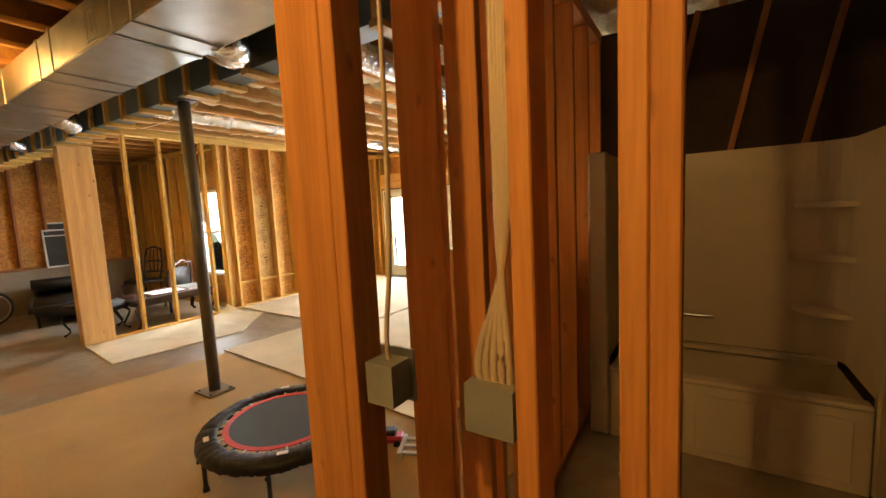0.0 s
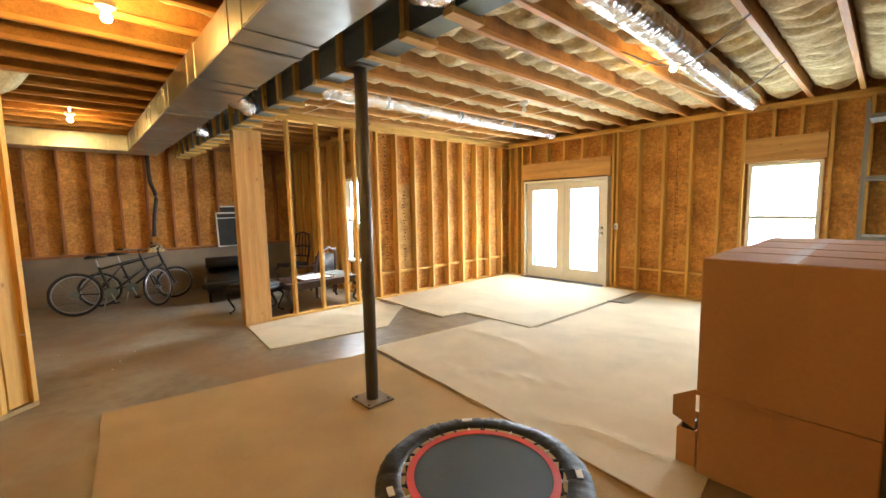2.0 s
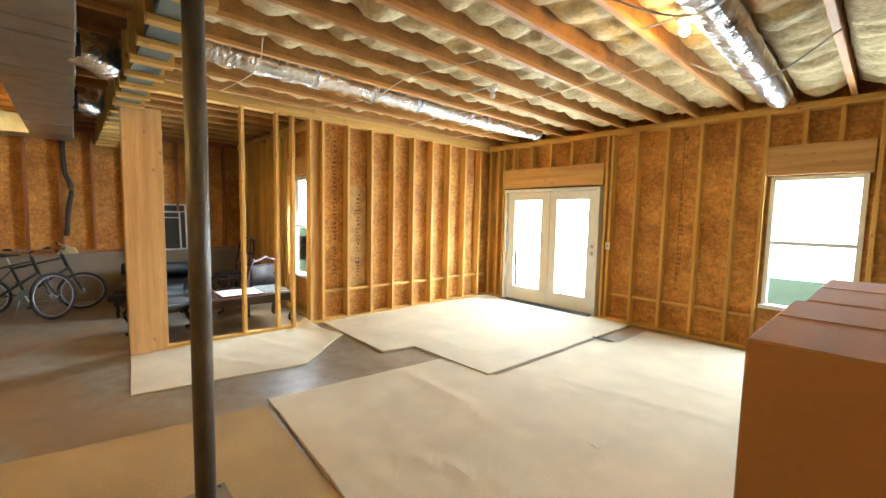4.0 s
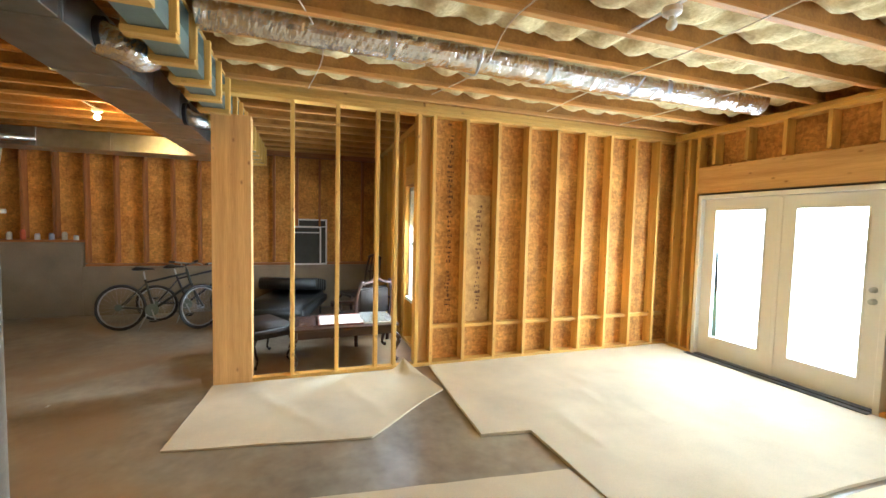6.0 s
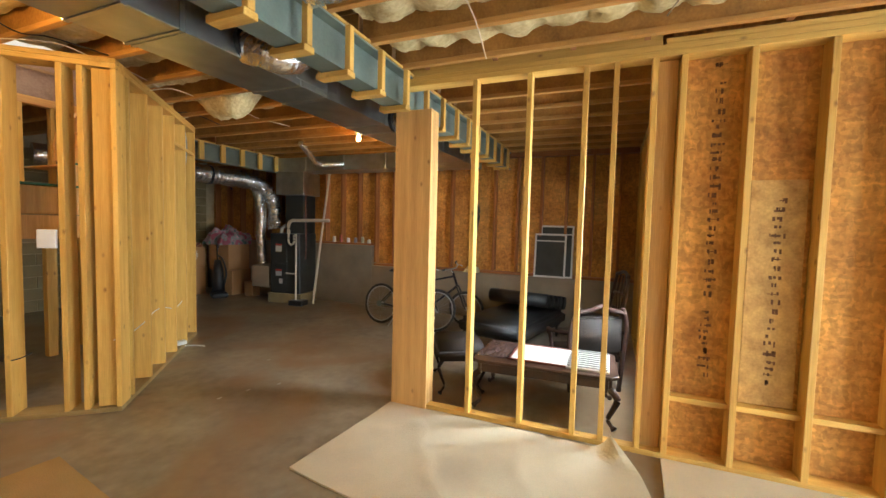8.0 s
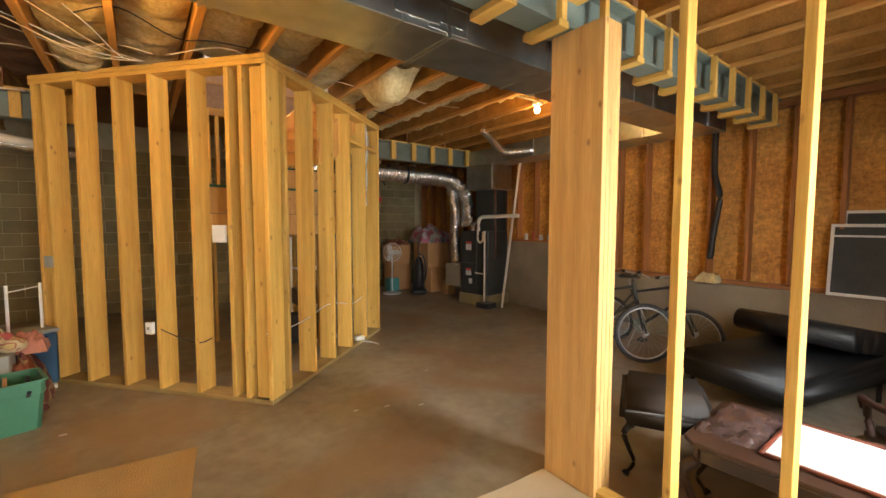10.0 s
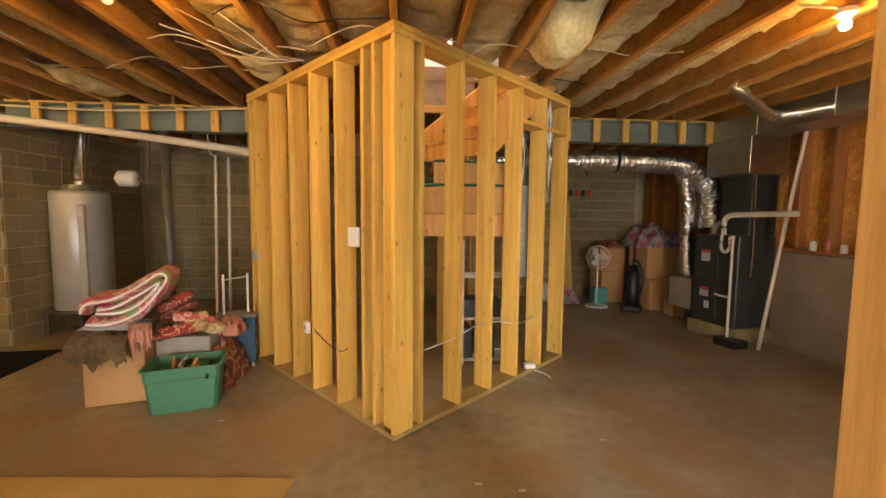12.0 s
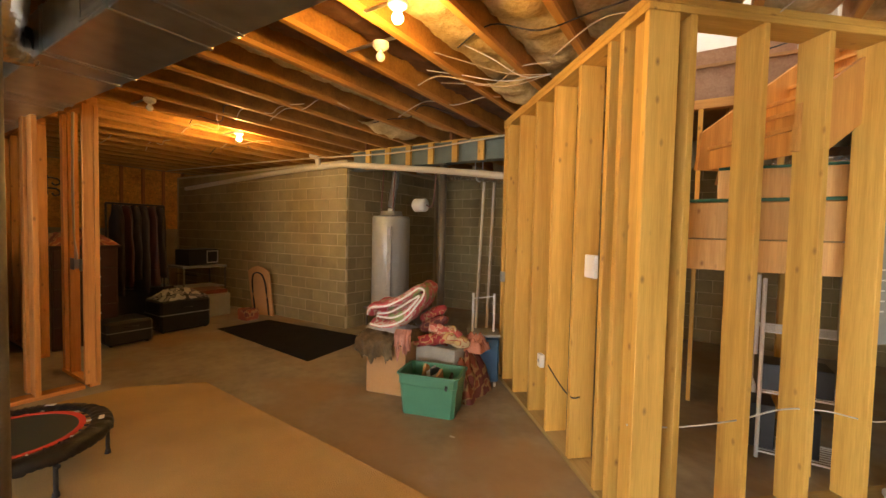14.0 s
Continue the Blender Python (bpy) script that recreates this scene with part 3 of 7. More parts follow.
# ---- bulbs ----
def bulb(x, y, z, lit, power=0):
    bx = max(q for q in JX if q < x)
    th = tagged(empty("ceiling_bulb", x, y, z), "bare round bulb in a white porcelain lampholder" + (", lit" if lit else ", not lit"), "light bulb", "bare bulbs under the joists")
    boxpart("hanger_bar", (bx - x, bx + 0.49 - x, -0.012, 0.012, 0.001, 0.012), M_TIN, th, bevel=0)
    bm = bmesh.new()
    tube(bm, [(0, 0, 0.0), (0, 0, -0.03), (0, 0, -0.05)], [0.055, 0.055, 0.03], 16)
    part("lampholder", bm, M_PLASTIC, th, smooth=False)
    bm = bmesh.new()
    bmesh.ops.create_uvsphere(bm, u_segments=14, v_segments=10, radius=0.032, matrix=Matrix.Translation((0, 0, -0.095)))
    tube(bm, [(0, 0, -0.05), (0, 0, -0.075)], [0.014, 0.022], 12)
    part("glass_bulb", bm, M_BULB if lit else M_BULBOFF, th, smooth=True)
    if lit:
        la = bpy.data.lights.new("bulb_light", "POINT")
        la.energy, la.color, la.shadow_soft_size = power, (1.0, 0.55, 0.15), 0.04
        lo = new("bulb_light", la)
        lo.location = (x, y, z - 0.16)
    return th


for (x, y), p in zip(BULBS, BULB_POWER):
    bulb(x, y, TOP, True, p)
for x, y in DIM:
    bulb(x, y, TOP, False)

# ---- ducts ----
bm = bmesh.new()
slab(bm, -8.4, 3.5, 1.78, 2.25, 2.66, 2.93)
duct = tagged(part("trunk_duct", bm, M_TIN, bevel=0.004), "long rectangular galvanised sheet-metal trunk duct under the joists", "duct")


def band(x, w=0.03, t=0.004):
    for dims in ((x, x + w, 1.78 - t, 1.78, 2.66 - t, 2.93), (x, x + w, 2.25, 2.25 + t, 2.66 - t, 2.93), (x, x + w, 1.78, 2.25, 2.66 - t, 2.66)):
        boxpart("joint_strip", dims, M_TIN, duct, bevel=0)


for k in range(10):
    x = -7.18 + 1.22 * k
    if x < 3.3:
        band(x)
        band(x + 0.045, 0.02, 0.007)


def tap_frame(x0, x1, z0, z1, y0, y1):
    for dims in ((x0, x1, y0, y1, z0, z0 + 0.015), (x0, x1, y0, y1, z1 - 0.015, z1), (x0, x0 + 0.015, y0, y1, z0 + 0.015, z1 - 0.015), (x1 - 0.015, x1, y0, y1, z0 + 0.015, z1 - 0.015)):
        boxpart("tap_frame", dims, M_TIN, duct, bevel=0)
    boxpart("tap_cover", (x0 + 0.05, x1 - 0.05, y0 + 0.001, y1 - 0.001, z0 + 0.045, z1 - 0.045), M_TIN, duct, bevel=0)


tap_frame(-4.84, -4.54, 2.68, 2.85, 2.25, 2.256)
tap_frame(-1.95, -1.65, 2.68, 2.85, 2.25, 2.256)
for x in (-4.95, -4.80, -4.65, -1.3):
    tap_frame(x - 0.065, x + 0.065, 2.69, 2.88, 1.774, 1.78)
for k in range(34):
    x = -8.2 + 0.35 * k
    if x < 3.3:
        boxpart("seam_lip", (x, x + 0.33, 1.776, 1.78, 2.67, 2.675), M_TIN, duct, bevel=0)


def flex(name, pts, r, label, joints=()):
    """A foil sleeve over a coil of wire: shallow, uneven crinkles."""
    ln = sum((Vector(b) - Vector(a)).length for a, b in zip(pts, pts[1:]))
    cp = curve(pts, max(8, int(ln / 0.018 / (len(pts) - 1))))
    bm = bmesh.new()
    rings = tube(bm, cp, r, 22)
    k = 0
    for i, ring in enumerate(rings):
        c = cp[i]
        for j, v in enumerate(ring):
            p = v.co
            f = 0.09 * noise.noise(p * 8) + 0.055 * noise.noise(Vector((p.x * 34, p.y * 34, p.z * 22))) + 0.045 * noise.noise(p * 60) + 0.012 * math.sin(i * 1.25)
            v.co = c + (p - c) * (1 + f)
    ob = part(name, bm, M_FOIL, smooth=False)
    for y in joints:
        c = min(cp, key=lambda q: abs(q.y - y))
        bm = bmesh.new()
        tube(bm, [c + Vector((0, -0.022, 0)), c + Vector((0, 0.022, 0))], r * 1.015, 24)
        part("joint_band", bm, M_TIN, ob, "silver tape band")
    return tagged(ob, label, "flexible duct", "foil-jacketed flexible ducts")


flex("flexible_duct", [(-3.81, 2.80, 2.97), (-3.81, 4.2, 2.96), (-3.81, 5.8, 2.95), (-3.80, 7.9, 2.97)], 0.11, "crinkled silver foil flexible duct running between joists to the door wall", (4.05, 5.35, 6.6))
flex("flexible_duct", [(-0.56, 2.75, 2.84), (-0.56, 4.2, 2.85), (-0.58, 5.8, 2.83), (-0.66, 7.7, 2.90)], 0.11, "crinkled silver foil flexible duct running between joists to the window wall", (4.4, 5.9))

# ---- carpets ----
def sheet(name, pts, z, material, label, category, thick=0.012, group="", creases=(), curl=None, grid=0.10):
    """A cloth sheet cut to an outline, a little uneven; creases are (x0, y0, x1, y1, height), curl a lifted corner (x, y, reach, height)."""
    bm = bmesh.new()
    ring = []
    for (xa, ya), (xb, yb) in zip(pts, pts[1:] + pts[:1]):
        n = max(1, int(math.hypot(xb - xa, yb - ya) / 0.25))
        for i in range(n):
            f = i / n
            x, y = xa + (xb - xa) * f, ya + (yb - ya) * f
            w = 0.012 if i else 0.0
            ring.append(bm.verts.new((x + w * noise.noise(Vector((x * 3, y * 3, 1))), y + w * noise.noise(Vector((x * 3, y * 3, 5))), z + thick)))
    face = bm.faces.new(ring)
    if face.normal.z < 0:
        face.normal_flip()
    bmesh.ops.triangulate(bm, faces=[face])
    for k, ax in ((0, Vector((1, 0, 0))), (1, Vector((0, 1, 0)))):
        lo, hi = min(v.co[k] for v in bm.verts), max(v.co[k] for v in bm.verts)
        for i in range(1, int((hi - lo) / grid)):
            bmesh.ops.bisect_plane(bm, geom=list(bm.verts) + list(bm.edges) + list(bm.faces), plane_co=ax * (lo + i * grid), plane_no=ax)
    rim = [e for e in bm.edges if len(e.link_faces) == 1]
    low = bmesh.ops.extrude_edge_only(bm, edges=rim)
    skirt = [v for v in low["geom"] if isinstance(v, bmesh.types.BMVert)]
    lows = set(skirt)
    for v in bm.verts:
        x, y = v.co.x, v.co.y
        h = 0.006 * max(0, noise.noise(Vector((x * 1.7, y * 1.7, z * 50)))) + 0.007 * max(0, noise.noise(Vector((x * 5, y * 5, 2))))
        for xa, ya, xb, yb, hh in creases:
            dx, dy = xb - xa, yb - ya
            f = min(1, max(0, ((x - xa) * dx + (y - ya) * dy) / (dx * dx + dy * dy)))
            d = math.hypot(x - xa - f * dx, y - ya - f * dy + 0.05 * noise.noise(Vector((x * 4, y * 4, 3))))
            h += 0.55 * hh * math.exp(-(d / 0.06) ** 2) * math.sin(math.pi * (0.15 + 0.7 * f))
        lift = 0.0
        if curl:
            d = math.hypot(x - curl[0], y - curl[1])
            if d < curl[2]:
                lift = (1 - d / curl[2]) ** 1.5
                v.co.y -= 0.14 * lift
                v.co.x += 0.10 * lift
        v.co.z += h + (lift * curl[3] if curl else 0)
        if v in lows:
            v.co.z = v.co.z - thick if lift > 0.02 else 0.001
    return tagged(part(name, bm, material, smooth=False), label, category, group)


G = "carpet offcuts on the slab"
sheet("carpet", [(-5.18, 2.60), (-4.00, 2.50), (-3.78, 3.95), (-4.3, 4.5), (-4.50, 4.76), (-5.16, 4.62)], 0.001, M_CARPET, "cream carpet offcut with one curled corner along the open partition", "carpet", 0.012, G, [(-4.9, 3.0, -4.0, 3.6, 0.02), (-5.0, 3.8, -4.1, 4.1, 0.016)], (-5.16, 4.62, 0.28, 0.16), 0.05)
sheet("carpet", [(-5.18, 4.82), (-4.50, 4.79), (-3.57, 4.76), (-3.52, 5.17), (-2.35, 5.20), (-2.28, 8.30), (-5.18, 8.30)], 0.010, M_CARPET, "large cream carpet sheet in front of the glazed doors", "carpet", 0.012, G, [(-4.9, 5.92, -3.4, 6.14, 0.012), (-4.9, 6.22, -3.1, 6.42, 0.010), (-4.0, 5.5, -3.0, 5.6, 0.012), (-3.2, 5.7, -3.1, 7.6, 0.008)])
sheet("carpet", [(-3.2, 3.36), (-3.1, 4.25), (-3.0, 5.15), (-2.3, 5.25), (-2.25, 7.2), (-2.0, 7.3), (-2.0, 8.2), (1.2, 8.2), (1.2, 6.4), (0.06, 3.6), (0.1, 3.1)], 0.001, M_CARPET, "wide cream carpet sheet with faint creases on the slab", "carpet", 0.012, G, [(-3.0, 4.64, -1.82, 4.54, 0.022), (-1.9, 3.7, -1.12, 4.03, 0.022), (-1.05, 3.4, -0.13, 3.55, 0.02), (-1.06, 4.67, -0.98, 5.05, 0.02), (-2.2, 5.6, -0.6, 5.9, 0.014), (-2.4, 3.6, -1.5, 3.5, 0.014), (-1.9, 6.4, 0.3, 6.6, 0.012)])
sheet("rug", [(-3.45, 1.0), (-3.1, 3.3), (0.8, 3.1), (0.6, 1.3), (0.08, 0.74), (-2.3, 0.9)], 0.0, M_RUG, "large tan woven rug laid on the concrete slab", "rug", 0.010)
sheet("rubber_mat", [(2.3, -0.6), (2.25, -1.5), (-0.05, -1.68), (-0.2, -0.37)], 0.001, mat("mat_rubber", (0.010, 0.009, 0.009), 0.95, var=0.4, bump=0.4, bscale=120, spec=0.2), "thin black rubber mat on the slab by the block wall", "mat", 0.008)

tagged(boxpart("floor_strip", (-2.31, -2.04, 7.20, 7.25, 0.030, 0.036), M_BLACK, None, bevel=0.001), "short flat dark metal strip lying on the carpet", "strip")
tagged(boxpart("door_mat_strip", (DX0 + 0.02, DX1 - 0.02, 8.22, 8.30, 0.026, 0.034), M_BLACK, None, bevel=0.001), "narrow dark strip along the threshold of the glazed doors", "strip")

M_STAIN = mat("cord_edge", (0.42, 0.27, 0.13), 0.95, var=0.3, scale=20, bump=0.4)
def cord(pts, z):
    bm = bmesh.new()
    tube(bm, [Vector((x + 0.006 * noise.noise(Vector((i * 0.3, 0, 1))), y + 0.008 * noise.noise(Vector((i * 0.3, 0, 4))), z)) for i, (x, y, q) in enumerate(curve([(x, y, 0) for x, y in pts], 14))], 0.007, 6)
    tagged(part("cord_binding", bm, M_STAIN), "tan cord binding along the edge of a cream carpet", "cord", "cords along the carpets")


cord([(-3.19, 3.35), (-2.0, 3.27), (-0.9, 3.18), (0.1, 3.09)], 0.0175)
cord([(-3.585, 4.79), (-3.56, 5.18), (-2.9, 5.19), (-2.36, 5.19)], 0.014)

# ---- cardboard boxes ----
def carton(x0, x1, y0, y1, z0, z1, label, flap=False, rz=0):
    cx, cy = (x0 + x1) / 2, (y0 + y1) / 2
    th = tagged(empty("cardboard_box", cx, cy, z0, rz), label, "cardboard box")
    hx, hy, h = (x1 - x0) / 2, (y1 - y0) / 2, z1 - z0
    bm = bmesh.new()
    slab(bm, -hx, hx, -hy, hy, 0, h)
    part("body", bm, M_CARD, th, bevel=0.006)
    boxpart("tape", (-0.03, 0.03, -hy - 0.001, hy + 0.001, h - 0.12, h + 0.002), M_TAPE, th, "strip of brown packing tape", 0)
    boxpart("flap_seam", (-hx + 0.01, hx - 0.01, -0.002, 0.002, h, h + 0.004), M_CARD, th, bevel=0)
    return th


carton(0.0, 0.72, 3.52, 4.3, 0.0, 0.51, "large plain cardboard moving box at the bottom of a stack")
carton(-0.01, 0.72, 3.50, 4.32, 0.512, 1.28, "large plain cardboard moving box on top of another")
carton(0.02, 0.72, 4.36, 5.3, 0.0, 1.28, "tall closed cardboard moving box behind the stack")

def open_box():
    th = tagged(empty("cardboard_box", -0.072, 3.68, 0.014, 0), "small open cardboard box of odds and ends beside the stack", "cardboard box")
    boxpart("bottom", (-0.05, 0.05, -0.12, 0.16, 0, 0.006), M_CARD, th, bevel=0)
    for d in ((-0.05, -0.044, -0.12, 0.16, 0.006, 0.22), (0.044, 0.05, -0.12, 0.16, 0.006, 0.22), (-0.044, 0.044, -0.12, -0.114, 0.006, 0.22), (-0.044, 0.044, 0.154, 0.16, 0.006, 0.22)):
        boxpart("wall", d, M_CARD, th, bevel=0)
    boxpart("content", (-0.03, 0.03, -0.10, 0.0, 0.006, 0.25), M_BLACK, th, "black odds and ends", 0.004)
    return th


open_box()
bm = bmesh.new()
for v in slab(bm, -0.13, -0.012, 3.50, 3.505, 0.28, 0.52):
    if v.co.x < -0.1:
        v.co.z = 0.33 if v.co.z < 0.4 else 0.45
slab(bm, -0.012, 0.34, 3.496, 3.5, 0.49, 0.515)
tagged(part("carton_flap", bm, M_CARD), "loose cardboard flap sticking out between two stacked boxes", "cardboard flap")

# ---- doors and window ----
def french_doors():
    th = tagged(empty("door_1", (DX0 + DX1) / 2, YN + D - 0.03), kind="structure")
    w = (DX1 - DX0) / 2
    boxpart("door_frame", (-w, -w + 0.05, -0.11, 0.05, 0, DH), M_WHITE, th)
    boxpart("door_frame", (w - 0.05, w, -0.11, 0.05, 0, DH), M_WHITE, th)
    boxpart("door_frame", (-w + 0.05, w - 0.05, -0.11, 0.05, DH - 0.05, DH), M_WHITE, th)
    boxpart("threshold", (-w + 0.05, w - 0.05, -0.11, 0.05, 0, 0.025), M_BLACK, th)
    lw = w - 0.055
    for s in (-1, 1):
        x0 = -lw if s < 0 else 0.004
        bm = bmesh.new()
        for d in ((x0, x0 + 0.15), (x0 + lw - 0.154, x0 + lw - 0.004)):
            slab(bm, *d, -0.045, 0, 0.03, DH - 0.055)
        slab(bm, x0 + 0.15, x0 + lw - 0.154, -0.045, 0, 0.03, 0.28)
        slab(bm, x0 + 0.15, x0 + lw - 0.154, -0.045, 0, DH - 0.2, DH - 0.055)
        leaf = part("door_leaf", bm, M_WHITE, th, "white painted glazed door leaf", 0.0)
        g = boxpart("pane", (x0 + 0.152, x0 + lw - 0.156, -0.026, -0.020, 0.282, DH - 0.202), M_GLASS, leaf, bevel=0)
        g.visible_shadow = False
        for dims in ((x0 + 0.135, x0 + 0.155), (x0 + lw - 0.159, x0 + lw - 0.139)):
            boxpart("glazing_bead", (*dims, -0.053, -0.046, 0.265, DH - 0.185), M_WHITE, leaf, bevel=0)
        for dims in ((0.262, 0.282), (DH - 0.202, DH - 0.182)):
            boxpart("glazing_bead", (x0 + 0.156, x0 + lw - 0.160, -0.053, -0.046, *dims), M_WHITE, leaf, bevel=0)
    boxpart("astragal", (-0.025, 0.025, -0.058, -0.046, 0.03, DH - 0.06), M_WHITE, th)
    for z, r in ((1.02, 0.026), (1.13, 0.024)):
        bm = bmesh.new()
        tube(bm, [(lw - 0.075, -0.046, z), (lw - 0.075, -0.062, z), (lw - 0.075, -0.085, z), (lw - 0.075, -0.10, z)], [r * 1.2, r * 0.6, r, r * 0.7], 14)
        part("handle" if z < 1.1 else "lock", bm, M_TIN, th, "brushed nickel knob", smooth=True)
    return th


french_doors()
boxpart("weather_strip", (DX0 + 0.045, DX1 - 0.045, YN + D - 0.035, YN + D + 0.005, DH - 0.085, DH - 0.045), M_WHITE, w_north)
# black strip puts in the gap's darkness above the frame
boxpart("drip_gap", (DX0, DX1, YN + 0.0, YN + 0.012, DH + 0.001, DH + 0.018), M_BLACK, w_north, "black strip put in for the dark gap over the door frame")


def sash_window(name, cx, y, w, z0, z1, bars=0):
    th = tagged(empty(name, cx, y, z0), kind="structure")
    h, hw = z1 - z0, w / 2
    for d in ((-hw, -hw + 0.05, -0.05, 0.05, 0, h), (hw - 0.05, hw, -0.05, 0.05, 0, h), (-hw + 0.05, hw - 0.05, -0.05, 0.05, h - 0.05, h)):
        boxpart("window_frame", d, M_WHITE, th)
    boxpart("window_sill", (-hw - 0.02, hw + 0.02, -0.09, 0.05, -0.02, 0.03), M_WHITE, th)
    boxpart("meeting_rail", (-hw + 0.05, hw - 0.05, -0.03, 0.01, h / 2 - 0.025, h / 2 + 0.025), M_WHITE, th)
    for a, b in ((0.03, h / 2 - 0.025), (h / 2 + 0.025, h - 0.05)):
        g = boxpart("pane", (-hw + 0.05, hw - 0.05, 0.0, 0.004, a, b), M_GLASS, th, bevel=0)
        g.visible_shadow = False
    return th


sash_window("window_1", (NX0 + NX1) / 2, YN + D - 0.03, NX1 - NX0, NZ0, NZ1)
sash_window("window_2", -5.95, YV + D - 0.03, 0.8, 0.60, 2.15)

# ---- trampoline ----
def trampoline(x, y, rz):
    th = tagged(empty("mini_trampoline", x, y, 0, rz), "round black mini trampoline with a red-edged jumping mat on the rug", "trampoline")
    R, H = 0.52, 0.285
    bm = bmesh.new()
    n = 168
    prof = ((0.400, 0.0), (0.408, 0.008), (0.43, 0.014), (0.46, 0.014), (0.495, 0.008), (0.52, -0.006), (0.528, -0.04), (0.52, -0.06))
    rings = [[bm.verts.new((math.cos(2 * math.pi * k / n) * r, math.sin(2 * math.pi * k / n) * r, H + z + (0.012 * noise.noise(Vector((k * 0.55, r * 9, 3))) + 0.005 * (k % 2) if 0.405 < r < 0.525 else 0))) for k in range(n)] for r, z in prof]
    for a, b in zip(rings, rings[1:]):
        for k in range(n):
            bm.faces.new((a[k], b[k], b[(k + 1) % n], a[(k + 1) % n]))
    part("padded_skirt", bm, M_BLACKFAB, th, "gathered black fabric skirt", smooth=True)
    for a in (0.5, 2.3, 4.1, 5.4):
        bm = bmesh.new()
        for v in slab(bm, 0.445, 0.475, -0.03, 0.03, H + 0.019, H + 0.023):
            v.co = Matrix.Rotation(a, 3, "Z") @ v.co
        part("tag", bm, M_PLASTIC, th, "small white sewn tag")
    def disc(r0, r1, z, name, m, label):
        bm = bmesh.new()
        a = [bm.verts.new((math.cos(2 * math.pi * k / 72) * r0, math.sin(2 * math.pi * k / 72) * r0, z)) for k in range(72)] if r0 else None
        b = [bm.verts.new((math.cos(2 * math.pi * k / 72) * r1, math.sin(2 * math.pi * k / 72) * r1, z)) for k in range(72)]
        if a:
            for k in range(72):
                bm.faces.new((a[k], b[k], b[(k + 1) % 72], a[(k + 1) % 72]))
        else:
            bm.faces.new(b)
        r = bmesh.ops.extrude_face_region(bm, geom=list(bm.faces))
        bmesh.ops.translate(bm, verts=[v for v in r["geom"] if isinstance(v, bmesh.types.BMVert)], vec=(0, 0, -0.004))
        part(name, bm, m, th, label)
    disc(0, 0.338, H, "jumping_mat", mat("mat_mesh", (0.028, 0.040, 0.030), 0.55, var=0.2, bump=0.3, bscale=200), "dark green-grey woven mat")
    disc(0.338, 0.375, H + 0.003, "mat_border", M_RED, "bright red webbing ring")
    for k in range(30):
        a = 2 * math.pi * k / 30
        u = Vector((math.cos(a), math.sin(a), 0))
        bm = bmesh.new()
        tube(bm, [u * 0.375 + Vector((0, 0, H)), u * 0.425 + Vector((0, 0, H - 0.004))], 0.007, 6)
        part("loop", bm, (M_BLACK, M_BLACK, M_PLASTIC)[k % 3], th)
    bm = bmesh.new()
    tube(bm, [(math.cos(2 * math.pi * k / 48) * 0.50, math.sin(2 * math.pi * k / 48) * 0.50, H - 0.015) for k in range(49)], 0.014, 8, cap=False)
    part("frame", bm, M_BLACK, th, smooth=True)
    for k in range(6):
        a = 2 * math.pi * k / 6
        u = Vector((math.cos(a), math.sin(a), 0)) * 0.49
        bm = bmesh.new()
        tube(bm, [u + Vector((0, 0, 0.012)), u + Vector((0, 0, H - 0.02))], 0.013, 10)
        leg = part("leg", bm, M_BLACK, th)
        bm = bmesh.new()
        tube(bm, [u, u + Vector((0, 0, 0.04))], [0.022, 0.017], 10)
        part("rubber_foot", bm, M_BLACK, leg)
        bm = bmesh.new()
        tube(bm, [u * 0.97 + Vector((0, 0, H - 0.08)), u * 1.07 + Vector((0, 0, H - 0.08))], 0.012, 8)
        part("knob", bm, M_BLACK, leg)
    return th


trampoline(-0.60, 2.33, 12)


# ---- concrete blocks laid in courses ----
BL, BH = 0.40, 0.20
BLK = {}


def block(parent, m, ln):
    key = round(ln, 2)
    if key not in BLK:
        bm = bmesh.new()
        slab(bm, 0.005, ln - 0.005, 0, 0.03, 0.005, BH - 0.005)
        BLK[key] = finish("block", bm, M_BLOCK, 0.004)
    ob = new("block", BLK[key])
    ob.matrix_world = m
    ob.parent = parent


def courses(parent, x0, y0, rz, length, height, z0=0.0):
    """Blocks along a wall's face from (x0, y0) in the direction rz."""
    c, s = math.cos(radians(rz)), math.sin(radians(rz))
    k = 0
    z = z0
    while z + BH <= height + 1e-6:
        a = -BL / 2 if k % 2 else 0.0
        while a < length - 0.05:
            p, q = max(a, 0), min(a + BL, length)
            if q - p > 0.06:
                block(parent, pose(x0 + c * p, y0 + s * p, z, 0, 0, rz), q - p)
            a += BL
        z += BH
        k += 1


# ---- stairs inside the box ----
M_TREAD = wood("stair_pine", (0.69, 0.36, 0.09), (0.50, 0.22, 0.045), knots=False)
M_GREEN = mat("green_sealing_strip", (0.01, 0.10, 0.05), 0.6)
M_DRY = mat("drywall_primed", (0.62, 0.58, 0.52), 0.9, var=0.06)
M_GREY = mat("grey_enamel", (0.30, 0.31, 0.29), 0.45, var=0.12)


